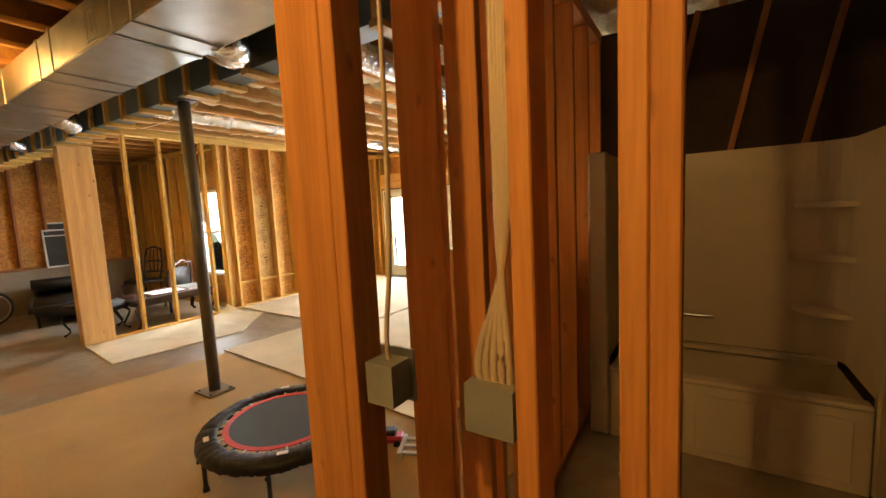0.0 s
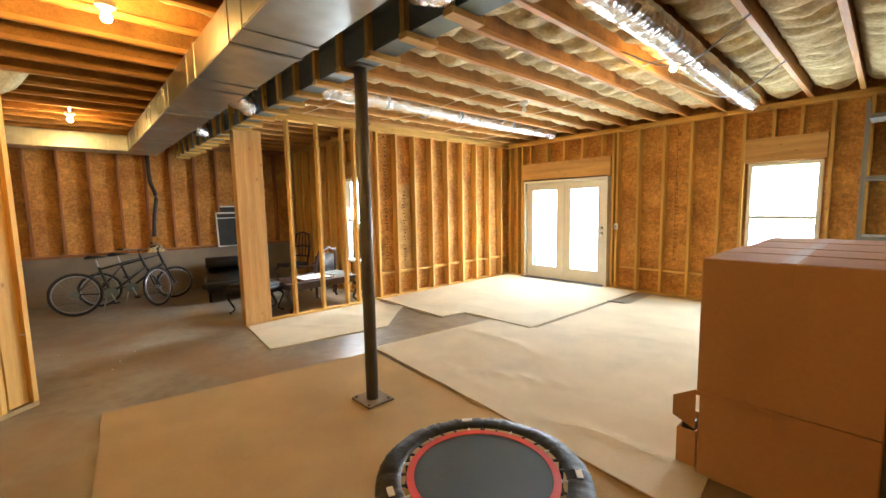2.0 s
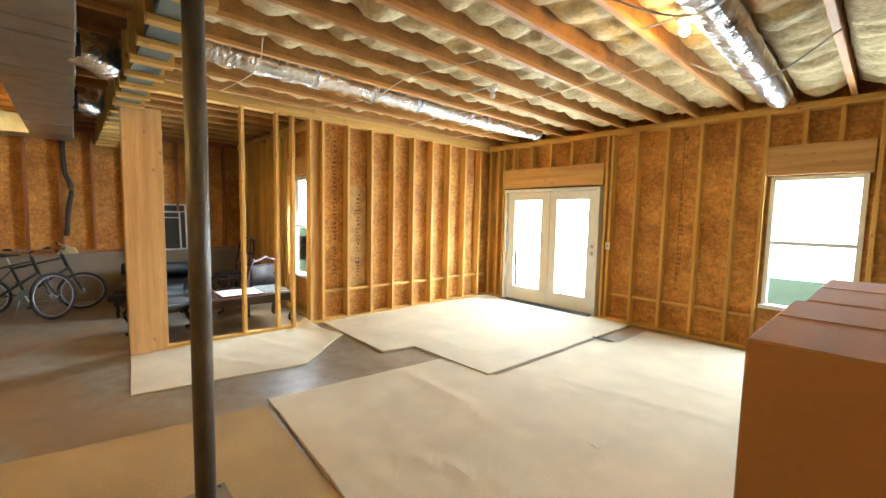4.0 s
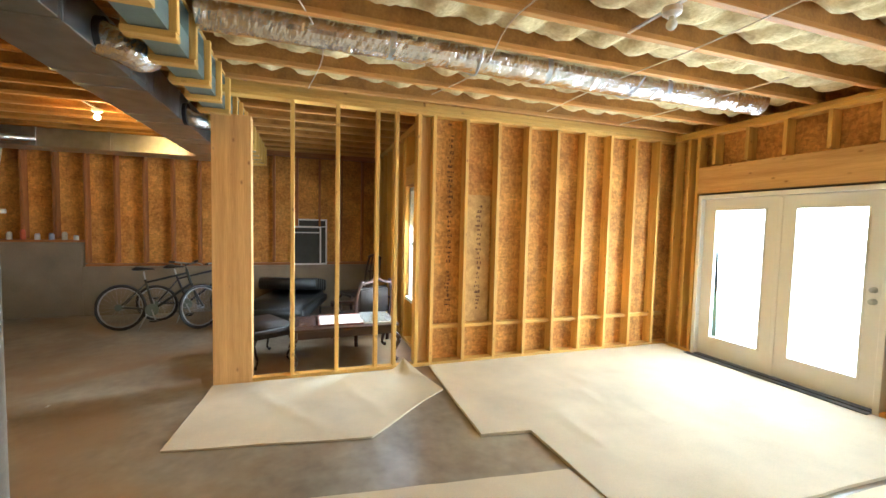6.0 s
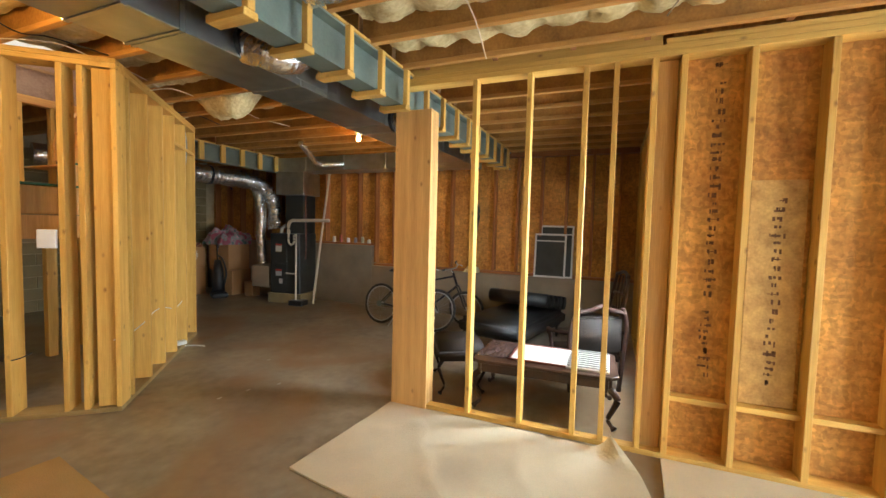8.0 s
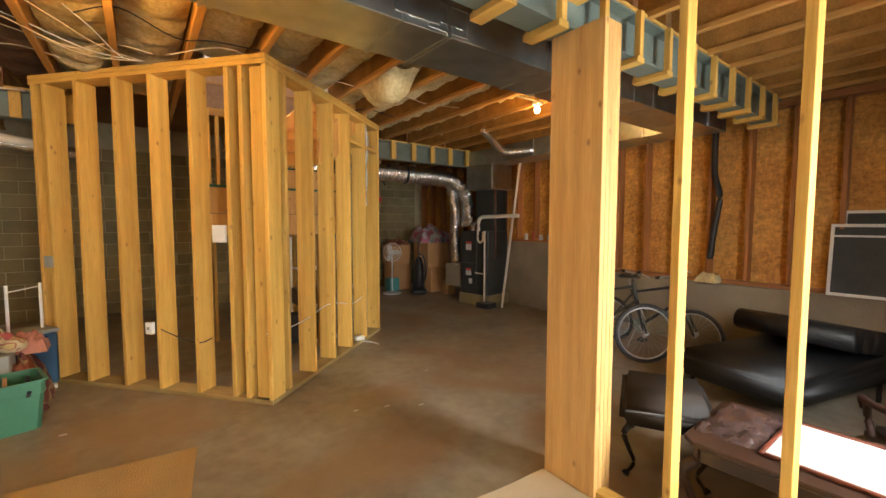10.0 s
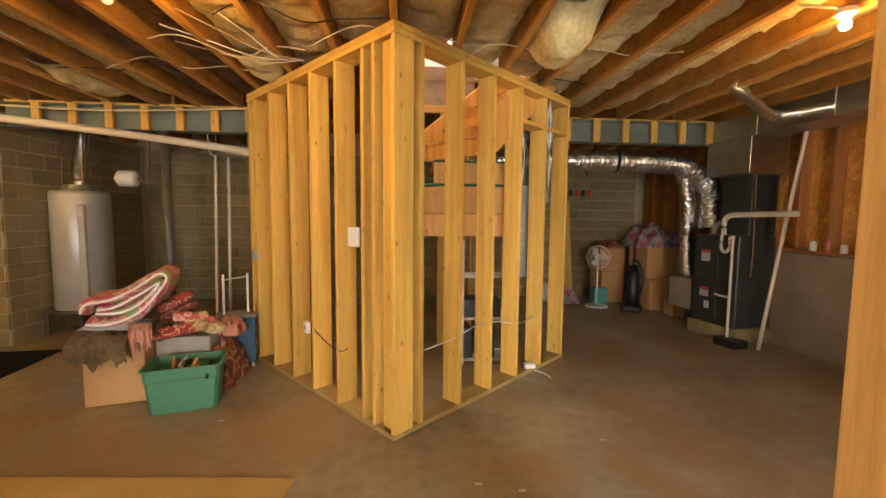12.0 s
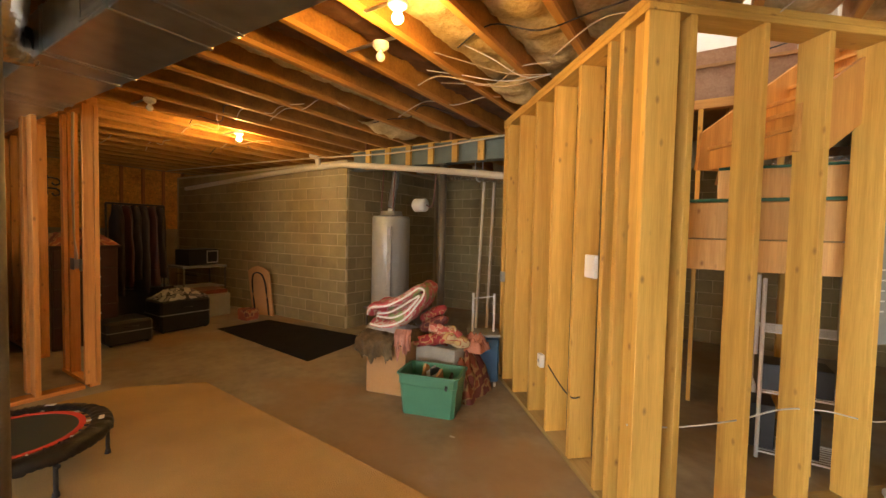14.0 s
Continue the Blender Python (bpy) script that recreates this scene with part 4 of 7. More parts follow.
def staircase():
    th = tagged(empty("staircase", -4.8, -0.7), "unfinished pine staircase with a framed landing inside open stud walls", "stairs")
    def p(name, d, m=M_TREAD, label="", parent=None):
        x0, x1, y0, y1, z0, z1 = d
        return boxpart(name, (x0 + 4.8, x1 + 4.8, y0 + 0.7, y1 + 0.7, z0, z1), m, parent or th, label, 0.003)
    p("landing_beam", (-5.2, -3.75, -0.74, -0.70, 1.43, 1.66), M_LVL)
    p("landing_beam", (-5.2, -3.75, -0.74, -0.70, 1.67, 1.94), M_LVL)
    p("landing_deck", (-5.2, -3.75, -1.9, -0.70, 1.945, 1.965), M_TREAD)
    p("sealing_strip", (-5.2, -3.75, -0.699, -0.69, 1.945, 1.97), M_GREEN, "dark green sealing strip")
    p("landing_beam", (-5.2, -4.42, -0.80, -0.76, 1.97, 2.19), M_LVL)
    p("sealing_strip", (-5.2, -4.42, -0.759, -0.75, 2.19, 2.21), M_GREEN, "dark green sealing strip")
    p("landing_deck", (-5.2, -4.42, -1.8, -0.76, 2.192, 2.208))
    for x in (-5.15, -4.62, -3.8):
        p("landing_post", (x, x + 0.09, -1.7, -1.61, 0, 1.43), M_STUD)
    p("landing_post", (-5.05, -4.96, -0.84, -0.75, 0, 1.43), M_STUD)
    for x in (-5.0, -4.72, -4.30, -3.98):
        p("landing_post", (x, x + T, -1.90, -1.81, 0, 1.43), M_STUD)
    # upper flight, parallel to the west wall of the box
    fl = empty("flight")
    fl.parent = th
    fl.matrix_local = pose(-4.33 + 4.8, -0.86 + 0.7, 0, 0, 0, 41.2)
    W = 0.80
    n, rise, run = 7, 0.175, 0.235
    for i in range(n):
        x, z = -i * run, 2.21 + i * rise
        boxpart("riser", (x - 0.018, x, 0.04, W - 0.04, z, z + rise - 0.028), M_TREAD, fl, bevel=0)
        boxpart("tread", (x - run - 0.018, x + 0.025, 0.04, W - 0.04, z + rise - 0.027, z + rise), M_TREAD, fl, bevel=0.003)
    for y in (0.0, W - 0.038):
        bm = bmesh.new()
        q = [(0.10, 2.21), (0.06, 2.50), (-n * run, 2.50 + n * rise), (-n * run, 2.18 + n * rise - 0.05), (-0.12, 2.21)]
        f = [bm.verts.new((u, y, w)) for u, w in q] + [bm.verts.new((u, y + 0.036, w)) for u, w in q]
        m = len(q)
        bm.faces.new(f[:m])
        bm.faces.new(f[m:][::-1])
        for k in range(m):
            bm.faces.new((f[k], f[m + k], f[m + (k + 1) % m], f[(k + 1) % m]))
        part("stringer", bm, M_TREAD, fl)
    return th


staircase()
# upper storey round the stair opening: rim boards, plaster walls and its ceiling
M_RIM = mat("rim_board", (0.36, 0.22, 0.14), 0.85, var=0.3, scale=7, dark=(0.24, 0.13, 0.08))
w_well = tagged(boxpart("wall_stairwell", (-4.95, -3.75, -1.50, -1.46, TOP, DECK + 0.16), M_RIM, bevel=0), kind="structure")
stick("top_plate", (-4.95, -1.50, TOP - 0.045), (-3.75, -1.50, TOP - 0.045), 0.085, 0.09, M_TREAD, w_well, (0, 0, 1))
for x in (-4.88, -4.56, -4.28, -3.98, -3.80):
    stick("stud", (x, -1.50, 1.967), (x, -1.50, TOP - 0.09), T, 0.09, M_STUD, w_well)
ZU = 5.65
boxpart("lining", (-3.74, -3.72, -1.44, -0.42, 2.72, TOP + 0.001), M_DRY, w_well, "pale primed drywall", 0)
for y in (-1.4, -1.0, -0.6):
    stick("stud", (-3.77, y, 1.967), (-3.77, y, 2.718), T, 0.06, M_STUD, w_well)
for a, b in zip(HOLE, HOLE[1:] + HOLE[:1]):
    a, b = Vector((*a, 0)), Vector((*b, 0))
    d = (b - a).normalized()
    out = Vector((d.y, -d.x, 0))
    if out.dot((a + b) / 2 - Vector((-4.5, -0.7, 0))) < 0:
        out = -out
    far = 0.012 if abs(a.y - b.y) > 0.01 else 0.9
    z0 = TOP + 0.002 if abs(a.x - b.x) < 0.01 else DECK + 0.032
    stick("lining", (a + b) / 2 + out * far + Vector((0, 0, z0)), (a + b) / 2 + out * far + Vector((0, 0, ZU)), (b - a).length + (0.9 if far > 0.5 else 0), 0.02, M_DRY, w_well, d)
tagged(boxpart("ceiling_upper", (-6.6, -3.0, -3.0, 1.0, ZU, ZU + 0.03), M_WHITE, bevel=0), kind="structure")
# unseen lamp added to brighten the storey above the stair opening
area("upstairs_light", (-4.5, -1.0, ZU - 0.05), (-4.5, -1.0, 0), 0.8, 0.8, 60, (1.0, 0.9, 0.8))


def shelf_rack():
    th = tagged(empty("wire_shelf_rack", -4.75, -0.95), "white wire shelf rack with black boxes on its lower shelf", "shelf")
    for x in (0, 0.55):
        for y in (0, -0.35):
            bm = bmesh.new()
            tube(bm, [(x - 0.55, y + 0.1, 0.01), (x - 0.55, y + 0.1, 1.38)], 0.014, 8)
            part("post", bm, M_PLASTIC, th)
    for z in (0.06, 0.52, 0.98):
        sh = empty("wire_shelf")
        sh.parent = th
        for k in range(9):
            boxpart("wire", (-0.55, 0.0, -0.25 + k * 0.0435, -0.246 + k * 0.0435, z, z + 0.005), M_PLASTIC, sh, bevel=0)
        boxpart("rail", (-0.56, 0.01, 0.098, 0.106, z - 0.006, z + 0.006), M_PLASTIC, sh, bevel=0)
        boxpart("rail", (-0.56, 0.01, -0.256, -0.25, z - 0.006, z + 0.006), M_PLASTIC, sh, bevel=0)
    return th


shelf_rack()
for x, z in ((-5.12, 0.066), (-4.86, 0.066), (-5.18, 0.526), (-4.95, 0.526)):
    tagged(boxpart("storage_bin", (x, x + 0.21, -1.17, -0.90, z, z + (0.34 if z < 0.3 else 0.20)), M_BLACK), "small black plastic bin on a wire shelf", "bin", "bins on the wire shelf")


def breaker_panel():
    th = tagged(empty("breaker_panel", -5.47, -0.72, 0, 41), "tall grey steel electrical panel with cables running into its top", "electrical panel")
    boxpart("enclosure", (-0.18, 0.18, -0.28, -0.16, 0.98, 1.98), M_GREY, th)
    for i in range(10):
        boxpart("knockout", (-0.02 + 0.07 * (i % 2), 0.02 + 0.07 * (i % 2), -0.158, -0.155, 1.2 + 0.035 * i, 1.21 + 0.035 * i), M_PLASTIC, th, "small pale breaker slot", 0)
    for k in range(6):
        x = -0.10 + 0.04 * k
        bm = bmesh.new()
        tube(bm, curve([(x, -0.2, 1.98), (x + 0.02 * math.sin(k * 2), -0.16, 2.3), (x * 0.5 + 0.03 * math.cos(k), -0.18, 2.6), (x, -0.2, TOP)], 5), 0.008, 6)
        part("cable", bm, M_PLASTIC if k % 2 else M_STEEL, th)
    return th


breaker_panel()


def wall_box(name, m, w, h, d, material, label, category):
    th = tagged(empty(name), label, category)
    th.matrix_world = m
    boxpart("cover", (-w / 2, w / 2, -d, 0, -h / 2, h / 2), material, th, bevel=0.005)
    if category != "thermostat":
        boxpart("slot", (-w * 0.2, w * 0.2, -d - 0.003, -d - 0.0005, -h * 0.12, h * 0.12), M_GREY, th, bevel=0)
    return th


# thermostat, switch and sockets on the stair walls
uE = (SE - S0).normalized()
rzE = math.degrees(math.atan2(uE.y, uE.x)) + 180
def on_east(s, z):
    p = S0 + uE * s
    return pose(p.x, p.y, z, 0, 0, rzE)


wall_box("thermostat_box", on_east(0.47, 1.47), 0.125, 0.15, 0.03, M_PLASTIC, "white plastic control box screwed to a bare stud", "thermostat")
wall_box("wall_socket", on_east(1.23, 0.61), 0.07, 0.11, 0.04, M_PLASTIC, "white electrical outlet box on a bare stud", "outlet")
wall_box("wall_switch", on_east(2.38, 1.19), 0.07, 0.11, 0.04, M_GREY, "grey metal switch box on a bare stud", "switch")
wall_box("wall_switch", pose(-2.72, YN - 0.001, 1.17), 0.075, 0.115, 0.012, M_PLASTIC, "white light switch plate on a stud beside glazed doors", "switch")


def cable(pts, r=0.006, m=None, label="thin white electrical cable stapled along bare framing", n=6):
    bm = bmesh.new()
    tube(bm, curve(pts, n), r, 6)
    return tagged(part("cable", bm, m or M_PLASTIC, smooth=True), label, "cable", "loose cables")


uW = (SW - S0).normalized()
def wpt(s, z, off=0.05):
    p = S0 + uW * s + Vector((0.66, -0.75, 0)) * off
    return (p.x, p.y, z)


cable([wpt(0.0, 0.62), wpt(0.3, 0.59), wpt(0.7, 0.61), wpt(1.0, 0.66), wpt(1.3, 0.64), wpt(1.7, 0.55), wpt(2.0, 0.58)], 0.0045)
cable([tuple(S0 + uE * s + Vector((-0.005, -0.004, z))) for s, z in ((1.15, 0.6), (0.9, 0.52), (0.72, 0.5), (0.6, 0.55))], 0.005, M_BLACK, "thin black cable hanging along bare studs")
cable([(-5.42, -0.62, 0.05), (-5.46, -0.66, 0.012), (-5.52, -0.62, 0.010), (-5.58, -0.52, 0.010), (-5.60, -0.42, 0.010)], 0.008, M_PLASTIC, "white cable trailing over the slab")


# ---- electrical boxes in the partition beside the start ----
def device_box(x, y, z, w, h, n, label):
    th = tagged(empty("outlet_box", x, y, z), label, "electrical box", "electrical boxes in the partition")
    bm = bmesh.new()
    slab(bm, 0, w, 0, 0.065, 0, 0.005)
    slab(bm, 0, w, 0, 0.065, h - 0.005, h)
    slab(bm, 0, 0.005, 0, 0.065, 0.005, h - 0.005)
    slab(bm, w - 0.005, w, 0, 0.065, 0.005, h - 0.005)
    slab(bm, 0.005, w - 0.005, 0, 0.005, 0.005, h - 0.005)
    part("box", bm, M_GREY, th)
    boxpart("bracket", (-0.012, w + 0.012, 0.066, 0.072, -0.01, h + 0.02), M_TIN, th, bevel=0.001)
    for k in range(n):
        x0 = 0.012 + (w - 0.024) * (k + 0.5) / n
        bm = bmesh.new()
        tube(bm, curve([(x0, 0.04, h - 0.01), (x0, 0.035, h + 0.06), (w - 0.02 - 0.004 * k, 0.045, h + 0.3), (w - 0.012 - 0.008 * k, 0.05, h + 0.9), (w * 0.6 - 0.01 * k, 0.05, 2.86 - z)], 7), 0.0085 if n > 1 else 0.006, 7)
        part("cable", bm, M_CABLE, th, "cream sheathed cable", smooth=True)
    return th


M_CABLE = mat("cream_cable", (0.62, 0.50, 0.34), 0.45, var=0.08, bump=0)
device_box(1.08, 1.392, 1.19, 0.075, 0.095, 1, "single grey electrical box with one cable on a stud")
device_box(1.335, 1.392, 1.19, 0.10, 0.095, 5, "wide grey electrical box with a fan of cream cables")

# ---- bathtub and its surround ----
def bathtub():
    """One moulded unit: apron, rim, basin, front columns down to the floor and a three-sided surround with corner ledges."""
    M_T = mat("tub_acrylic", (0.58, 0.50, 0.36), 0.32, var=0.06, bump=0.02)
    th = tagged(empty("bathtub", 1.08, 3.56), "dusty off-white moulded bathtub unit with a tall three-sided surround", "bathtub")
    L, W, H, TOPZ = 1.53, 0.80, 0.50, 1.93
    boxpart("apron", (0.125, L - 0.125, 0.02, 0.05, 0, H - 0.035), M_T, th, bevel=0.003)
    for x0, x1 in ((0.20, 0.56), (0.62, 0.92), (0.98, 1.33)):
        boxpart("apron_panel", (x0, x1, 0.008, 0.0195, 0.05, H - 0.09), M_T, th, "raised moulded panel", 0.005)
    boxpart("rim", (0.125, L - 0.125, 0.0, 0.10, H - 0.034, H), M_T, th, bevel=0.012)
    boxpart("rim", (0.125, L - 0.125, W - 0.1, W - 0.03, H - 0.034, H), M_T, th, bevel=0.004)
    bm = bmesh.new()
    def ring(i, z):
        return [bm.verts.new(q) for q in ((0.125 + i, 0.051 + i * 0.6, z), (L - 0.125 - i, 0.051 + i * 0.6, z), (L - 0.125 - i, W - 0.03 - i * 0.4, z), (0.125 + i, W - 0.03 - i * 0.4, z))]
    rs = [ring(0, H - 0.036), ring(0.03, 0.30), ring(0.09, 0.14)]
    for a, b in zip(rs, rs[1:]):
        for k in range(4):
            bm.faces.new((a[k], a[(k + 1) % 4], b[(k + 1) % 4], b[k]))
    bm.faces.new(rs[-1])
    part("basin", bm, M_T, th)
    for x0 in (0.0, L - 0.12):
        boxpart("front_column", (x0, x0 + 0.12, 0.0, 0.06, 0, TOPZ), M_T, th, bevel=0.012)
    # walls with rounded back corners
    r, n = 0.16, 8
    xl, xr, yb = 0.10, L - 0.10, W - 0.02
    line_ = [(xl, 0.061)] + [(xl + r - r * math.cos(k * math.pi / 2 / n), yb - r + r * math.sin(k * math.pi / 2 / n)) for k in range(n + 1)]
    line_ += [(xr - r + r * math.sin(k * math.pi / 2 / n), yb - r + r * math.cos(k * math.pi / 2 / n)) for k in range(n + 1)] + [(xr, 0.061)]
    bm = bmesh.new()
    rows = []
    for off, zz in ((0.0, H), (0.0, TOPZ), (-1, TOPZ), (-1, H)):
        row = []
        for x, y in line_:
            ox = -0.02 if x < L / 2 else 0.02
            oy = 0.018 if y > yb - r * 0.7 else 0.0
            row.append(bm.verts.new((x + (ox if off else 0), y + (oy if off else 0), zz)))
        rows.append(row)
    for a, b in zip(rows, rows[1:] + rows[:1]):
        for k in range(len(line_) - 1):
            bm.faces.new((a[k], a[k + 1], b[k + 1], b[k]))
    part("surround", bm, M_T, th, "tall off-white wall surround", smooth=False)
    for sx, x0 in ((1, xl), (-1, xr)):
        for z in (0.84, 1.20, 1.54):
            bm = bmesh.new()
            q = [(x0, yb)] + [(x0 + sx * 0.26 * math.cos(k * math.pi / 2 / 6), yb - 0.22 * math.sin(k * math.pi / 2 / 6)) for k in range(7)]
            lo = [bm.verts.new((x, y, z - 0.03)) for x, y in q]
            hi = [bm.verts.new((x, y, z)) for x, y in q]
            bm.faces.new(lo)
            bm.faces.new(hi)
            for k in range(len(q)):
                bm.faces.new((lo[k], lo[(k + 1) % len(q)], hi[(k + 1) % len(q)], hi[k]))
            part("soap_ledge", bm, M_T, th)
    bm = bmesh.new()
    tube(bm, [(xl + 0.30, yb - 0.045, 0.72), (xl + 0.62, yb - 0.045, 0.72)], 0.012, 8)
    part("grab_bar", bm, M_TIN, th)
    return th


bathtub()
# wall stands in for the dark space behind the tub, shade in its colour
w_bn = tagged(boxpart("wall_bath_north", (0.89, 4.6, 4.42, 4.44, 0, TOP), mat("dark_space_brown", (0.045, 0.026, 0.018), 0.9, var=0.4), bevel=0), kind="structure")
for i in range(9):
    stick("stud", (1.10 + 0.41 * i, 4.405 - 0.005, 0.0), (1.68 + 0.41 * i, 4.40, TOP), T, 0.03, M_JOIST, w_bn)

bm = bmesh.new()
tube(bm, [(1.40, 3.18, 0.002), (1.40, 3.18, 0.014)], [0.075, 0.07], 24)
tagged(part("drain_flange", bm, M_PLASTIC), "round white plastic drain flange set in the slab", "flange")
bm = bmesh.new()
tube(bm, [(1.40, 3.18, 0.0145), (1.40, 3.18, 0.018)], 0.045, 20)
tagged(part("flange_plug", bm, M_RED_DULL), "dull orange plug in the round drain flange", "plug")

# ---- bicycles ----
M_RUBBER = mat("tyre_rubber", (0.02, 0.02, 0.02), 0.7, var=0.3, bump=0.3)
M_ALU = mat("rim_alloy", (0.55, 0.55, 0.55), 0.35, 0.9, var=0.1)


def bicycle(x, y, rz, lean, paint, label, r=0.335, turn=12):
    th = tagged(empty("bicycle"), label, "bicycle", "bicycles by the foundation wall")
    th.matrix_world = pose(x, y, 0, lean, 0, rz)
    def t(name, pts, rad, m, seg=8, parent=th, smooth=True, n=0):
        bm = bmesh.new()
        tube(bm, curve(pts, n) if n else pts, rad, seg)
        return part(name, bm, m, parent, smooth=smooth)
    def wheel(cx, ang):
        w = empty("wheel")
        w.parent = th
        w.matrix_local = pose(cx, 0, r, 0, 0, ang)
        for nm, rr, tr, m in (("tyre", r - 0.022, 0.022, M_RUBBER), ("rim", r - 0.05, 0.010, M_ALU)):
            bm = bmesh.new()
            tube(bm, [(math.cos(a) * rr, 0, math.sin(a) * rr) for a in [2 * math.pi * k / 40 for k in range(41)]], tr, 8, cap=False)
            part(nm, bm, m, w, smooth=True)
        bm = bmesh.new()
        for k in range(24):
            a = 2 * math.pi * k / 24
            tube(bm, [(0.02 * math.cos(a + 1), 0.02 * (-1) ** k, 0.02 * math.sin(a + 1)), (math.cos(a) * (r - 0.055), 0, math.sin(a) * (r - 0.055))], 0.0014, 3)
        part("spokes", bm, M_ALU, w)
        bm = bmesh.new()
        tube(bm, [(0, -0.045, 0), (0, 0.045, 0)], 0.024, 10)
        part("hub", bm, M_ALU, w)
    wheel(0, 0)
    wheel(1.06, turn)
    bb, seat, head, hl = (0.43, 0, 0.30), (0.30, 0, 0.74), (0.86, 0, 0.84), (0.91, 0, 0.68)
    for nm, a, b, rd in (("seat_tube", bb, seat, 0.017), ("down_tube", bb, hl, 0.019), ("top_tube", (0.315, 0, 0.70), head, 0.016), ("head_tube", hl, (0.845, 0, 0.89), 0.021)):
        t(nm, [a, b], rd, paint)
    for s in (-0.05, 0.05):
        t("chain_stay", [bb, (0, s, r)], 0.010, paint)
        t("seat_stay", [(0.31, 0, 0.68), (0, s, r)], 0.009, paint)
        t("fork_blade", [(0.915, s * 0.8 * math.cos(radians(turn)), 0.68), (1.06 - s * math.sin(radians(turn)), s * math.cos(radians(turn)), r)], 0.013, M_BLACK)
    t("seat_post", [seat, (0.275, 0, 0.86)], 0.013, M_ALU)
    bm = bmesh.new()
    tube(bm, [(0.14, 0, 0.89), (0.20, 0, 0.905), (0.30, 0, 0.90), (0.42, 0, 0.895)], [0.05, 0.085, 0.05, 0.018], 12, squash=0.4)
    part("saddle", bm, M_BLACK, th, smooth=True)
    ca, sa = math.cos(radians(turn)), math.sin(radians(turn))
    def rot(pts):
        return [(0.83 + (x - 0.83) * ca - y * sa, (x - 0.83) * sa + y * ca, z) for x, y, z in pts]
    t("stem", rot([(0.845, 0, 0.89), (0.83, 0, 0.96), (0.89, 0, 0.98)]), 0.014, M_BLACK)
    hb = t("handlebar", rot([(0.80, -0.30, 1.01), (0.88, -0.12, 0.99), (0.89, 0, 0.98), (0.88, 0.12, 0.99), (0.80, 0.30, 1.01)]), 0.012, M_ALU, n=4)
    for s in (-1, 1):
        t("grip", rot([(0.81, s * 0.24, 1.005), (0.79, s * 0.33, 1.012)]), 0.017, M_BLACK, parent=hb)
        t("brake_lever", rot([(0.86, s * 0.18, 1.0), (0.93, s * 0.25, 0.96)]), 0.006, M_ALU, parent=hb)
    bm = bmesh.new()
    tube(bm, [(0.43, -0.06, 0.30), (0.43, -0.066, 0.30)], 0.09, 24)
    part("chainring", bm, M_STEEL, th)
    bm = bmesh.new()
    tube(bm, [(0, -0.06, r), (0, -0.064, r)], 0.05, 16)
    part("rear_sprocket", bm, M_STEEL, th)
    for s, a in ((-1, -1.2), (1, 1.94)):
        e = (0.43 + 0.17 * math.cos(a), s * 0.08, 0.30 + 0.17 * math.sin(a))
        cr = t("crank", [(0.43, s * 0.07, 0.30), e], 0.010, M_ALU)
        bm = bmesh.new()
        slab(bm, e[0] - 0.045, e[0] + 0.045, min(e[1], e[1] + s * 0.09), max(e[1], e[1] + s * 0.09), e[2] - 0.012, e[2] + 0.012)
        part("pedal", bm, M_BLACK, cr)
    t("kickstand", [(0.38, -0.03, 0.28), (0.32, -0.20, 0.012)], 0.008, M_ALU)
    return th


bicycle(-7.77, 0.90, 84, -7, mat("bike_paint_grey", (0.035, 0.04, 0.035), 0.35, 0.3), "grey mountain bicycle with a black saddle leaning by the concrete wall", turn=52)
bicycle(-8.33, 1.22, 86, 8, mat("bike_paint_dark", (0.025, 0.022, 0.028), 0.35, 0.3), "smaller dark bicycle parked behind another against the wall", r=0.30, turn=6)

# ---- table, seats and screens in the alcove ----
M_DARKWOOD = mat("dark_stained_wood", (0.045, 0.022, 0.014), 0.3, var=0.4, scale=4, bump=0.05)
M_LEATHER = mat("dark_brown_leather", (0.022, 0.015, 0.011), 0.62, var=0.4, scale=5, bump=0.35, bscale=60)


def cabriole(x, y, h, dx, dy, r=0.026):
    bm = bmesh.new()
    pts = [(x, y, h), (x + dx * 0.05, y + dy * 0.05, h * 0.82), (x + dx * 0.02, y + dy * 0.02, h * 0.5), (x - dx * 0.01, y - dy * 0.01, h * 0.2), (x + dx * 0.04, y + dy * 0.04, 0.012)]
    cp = curve(pts, 5)
    tube(bm, cp, [r * (1.25 - 0.7 * i / len(cp)) + (0.012 if i > len(cp) - 3 else 0) for i in range(len(cp))], 8)
    return bm


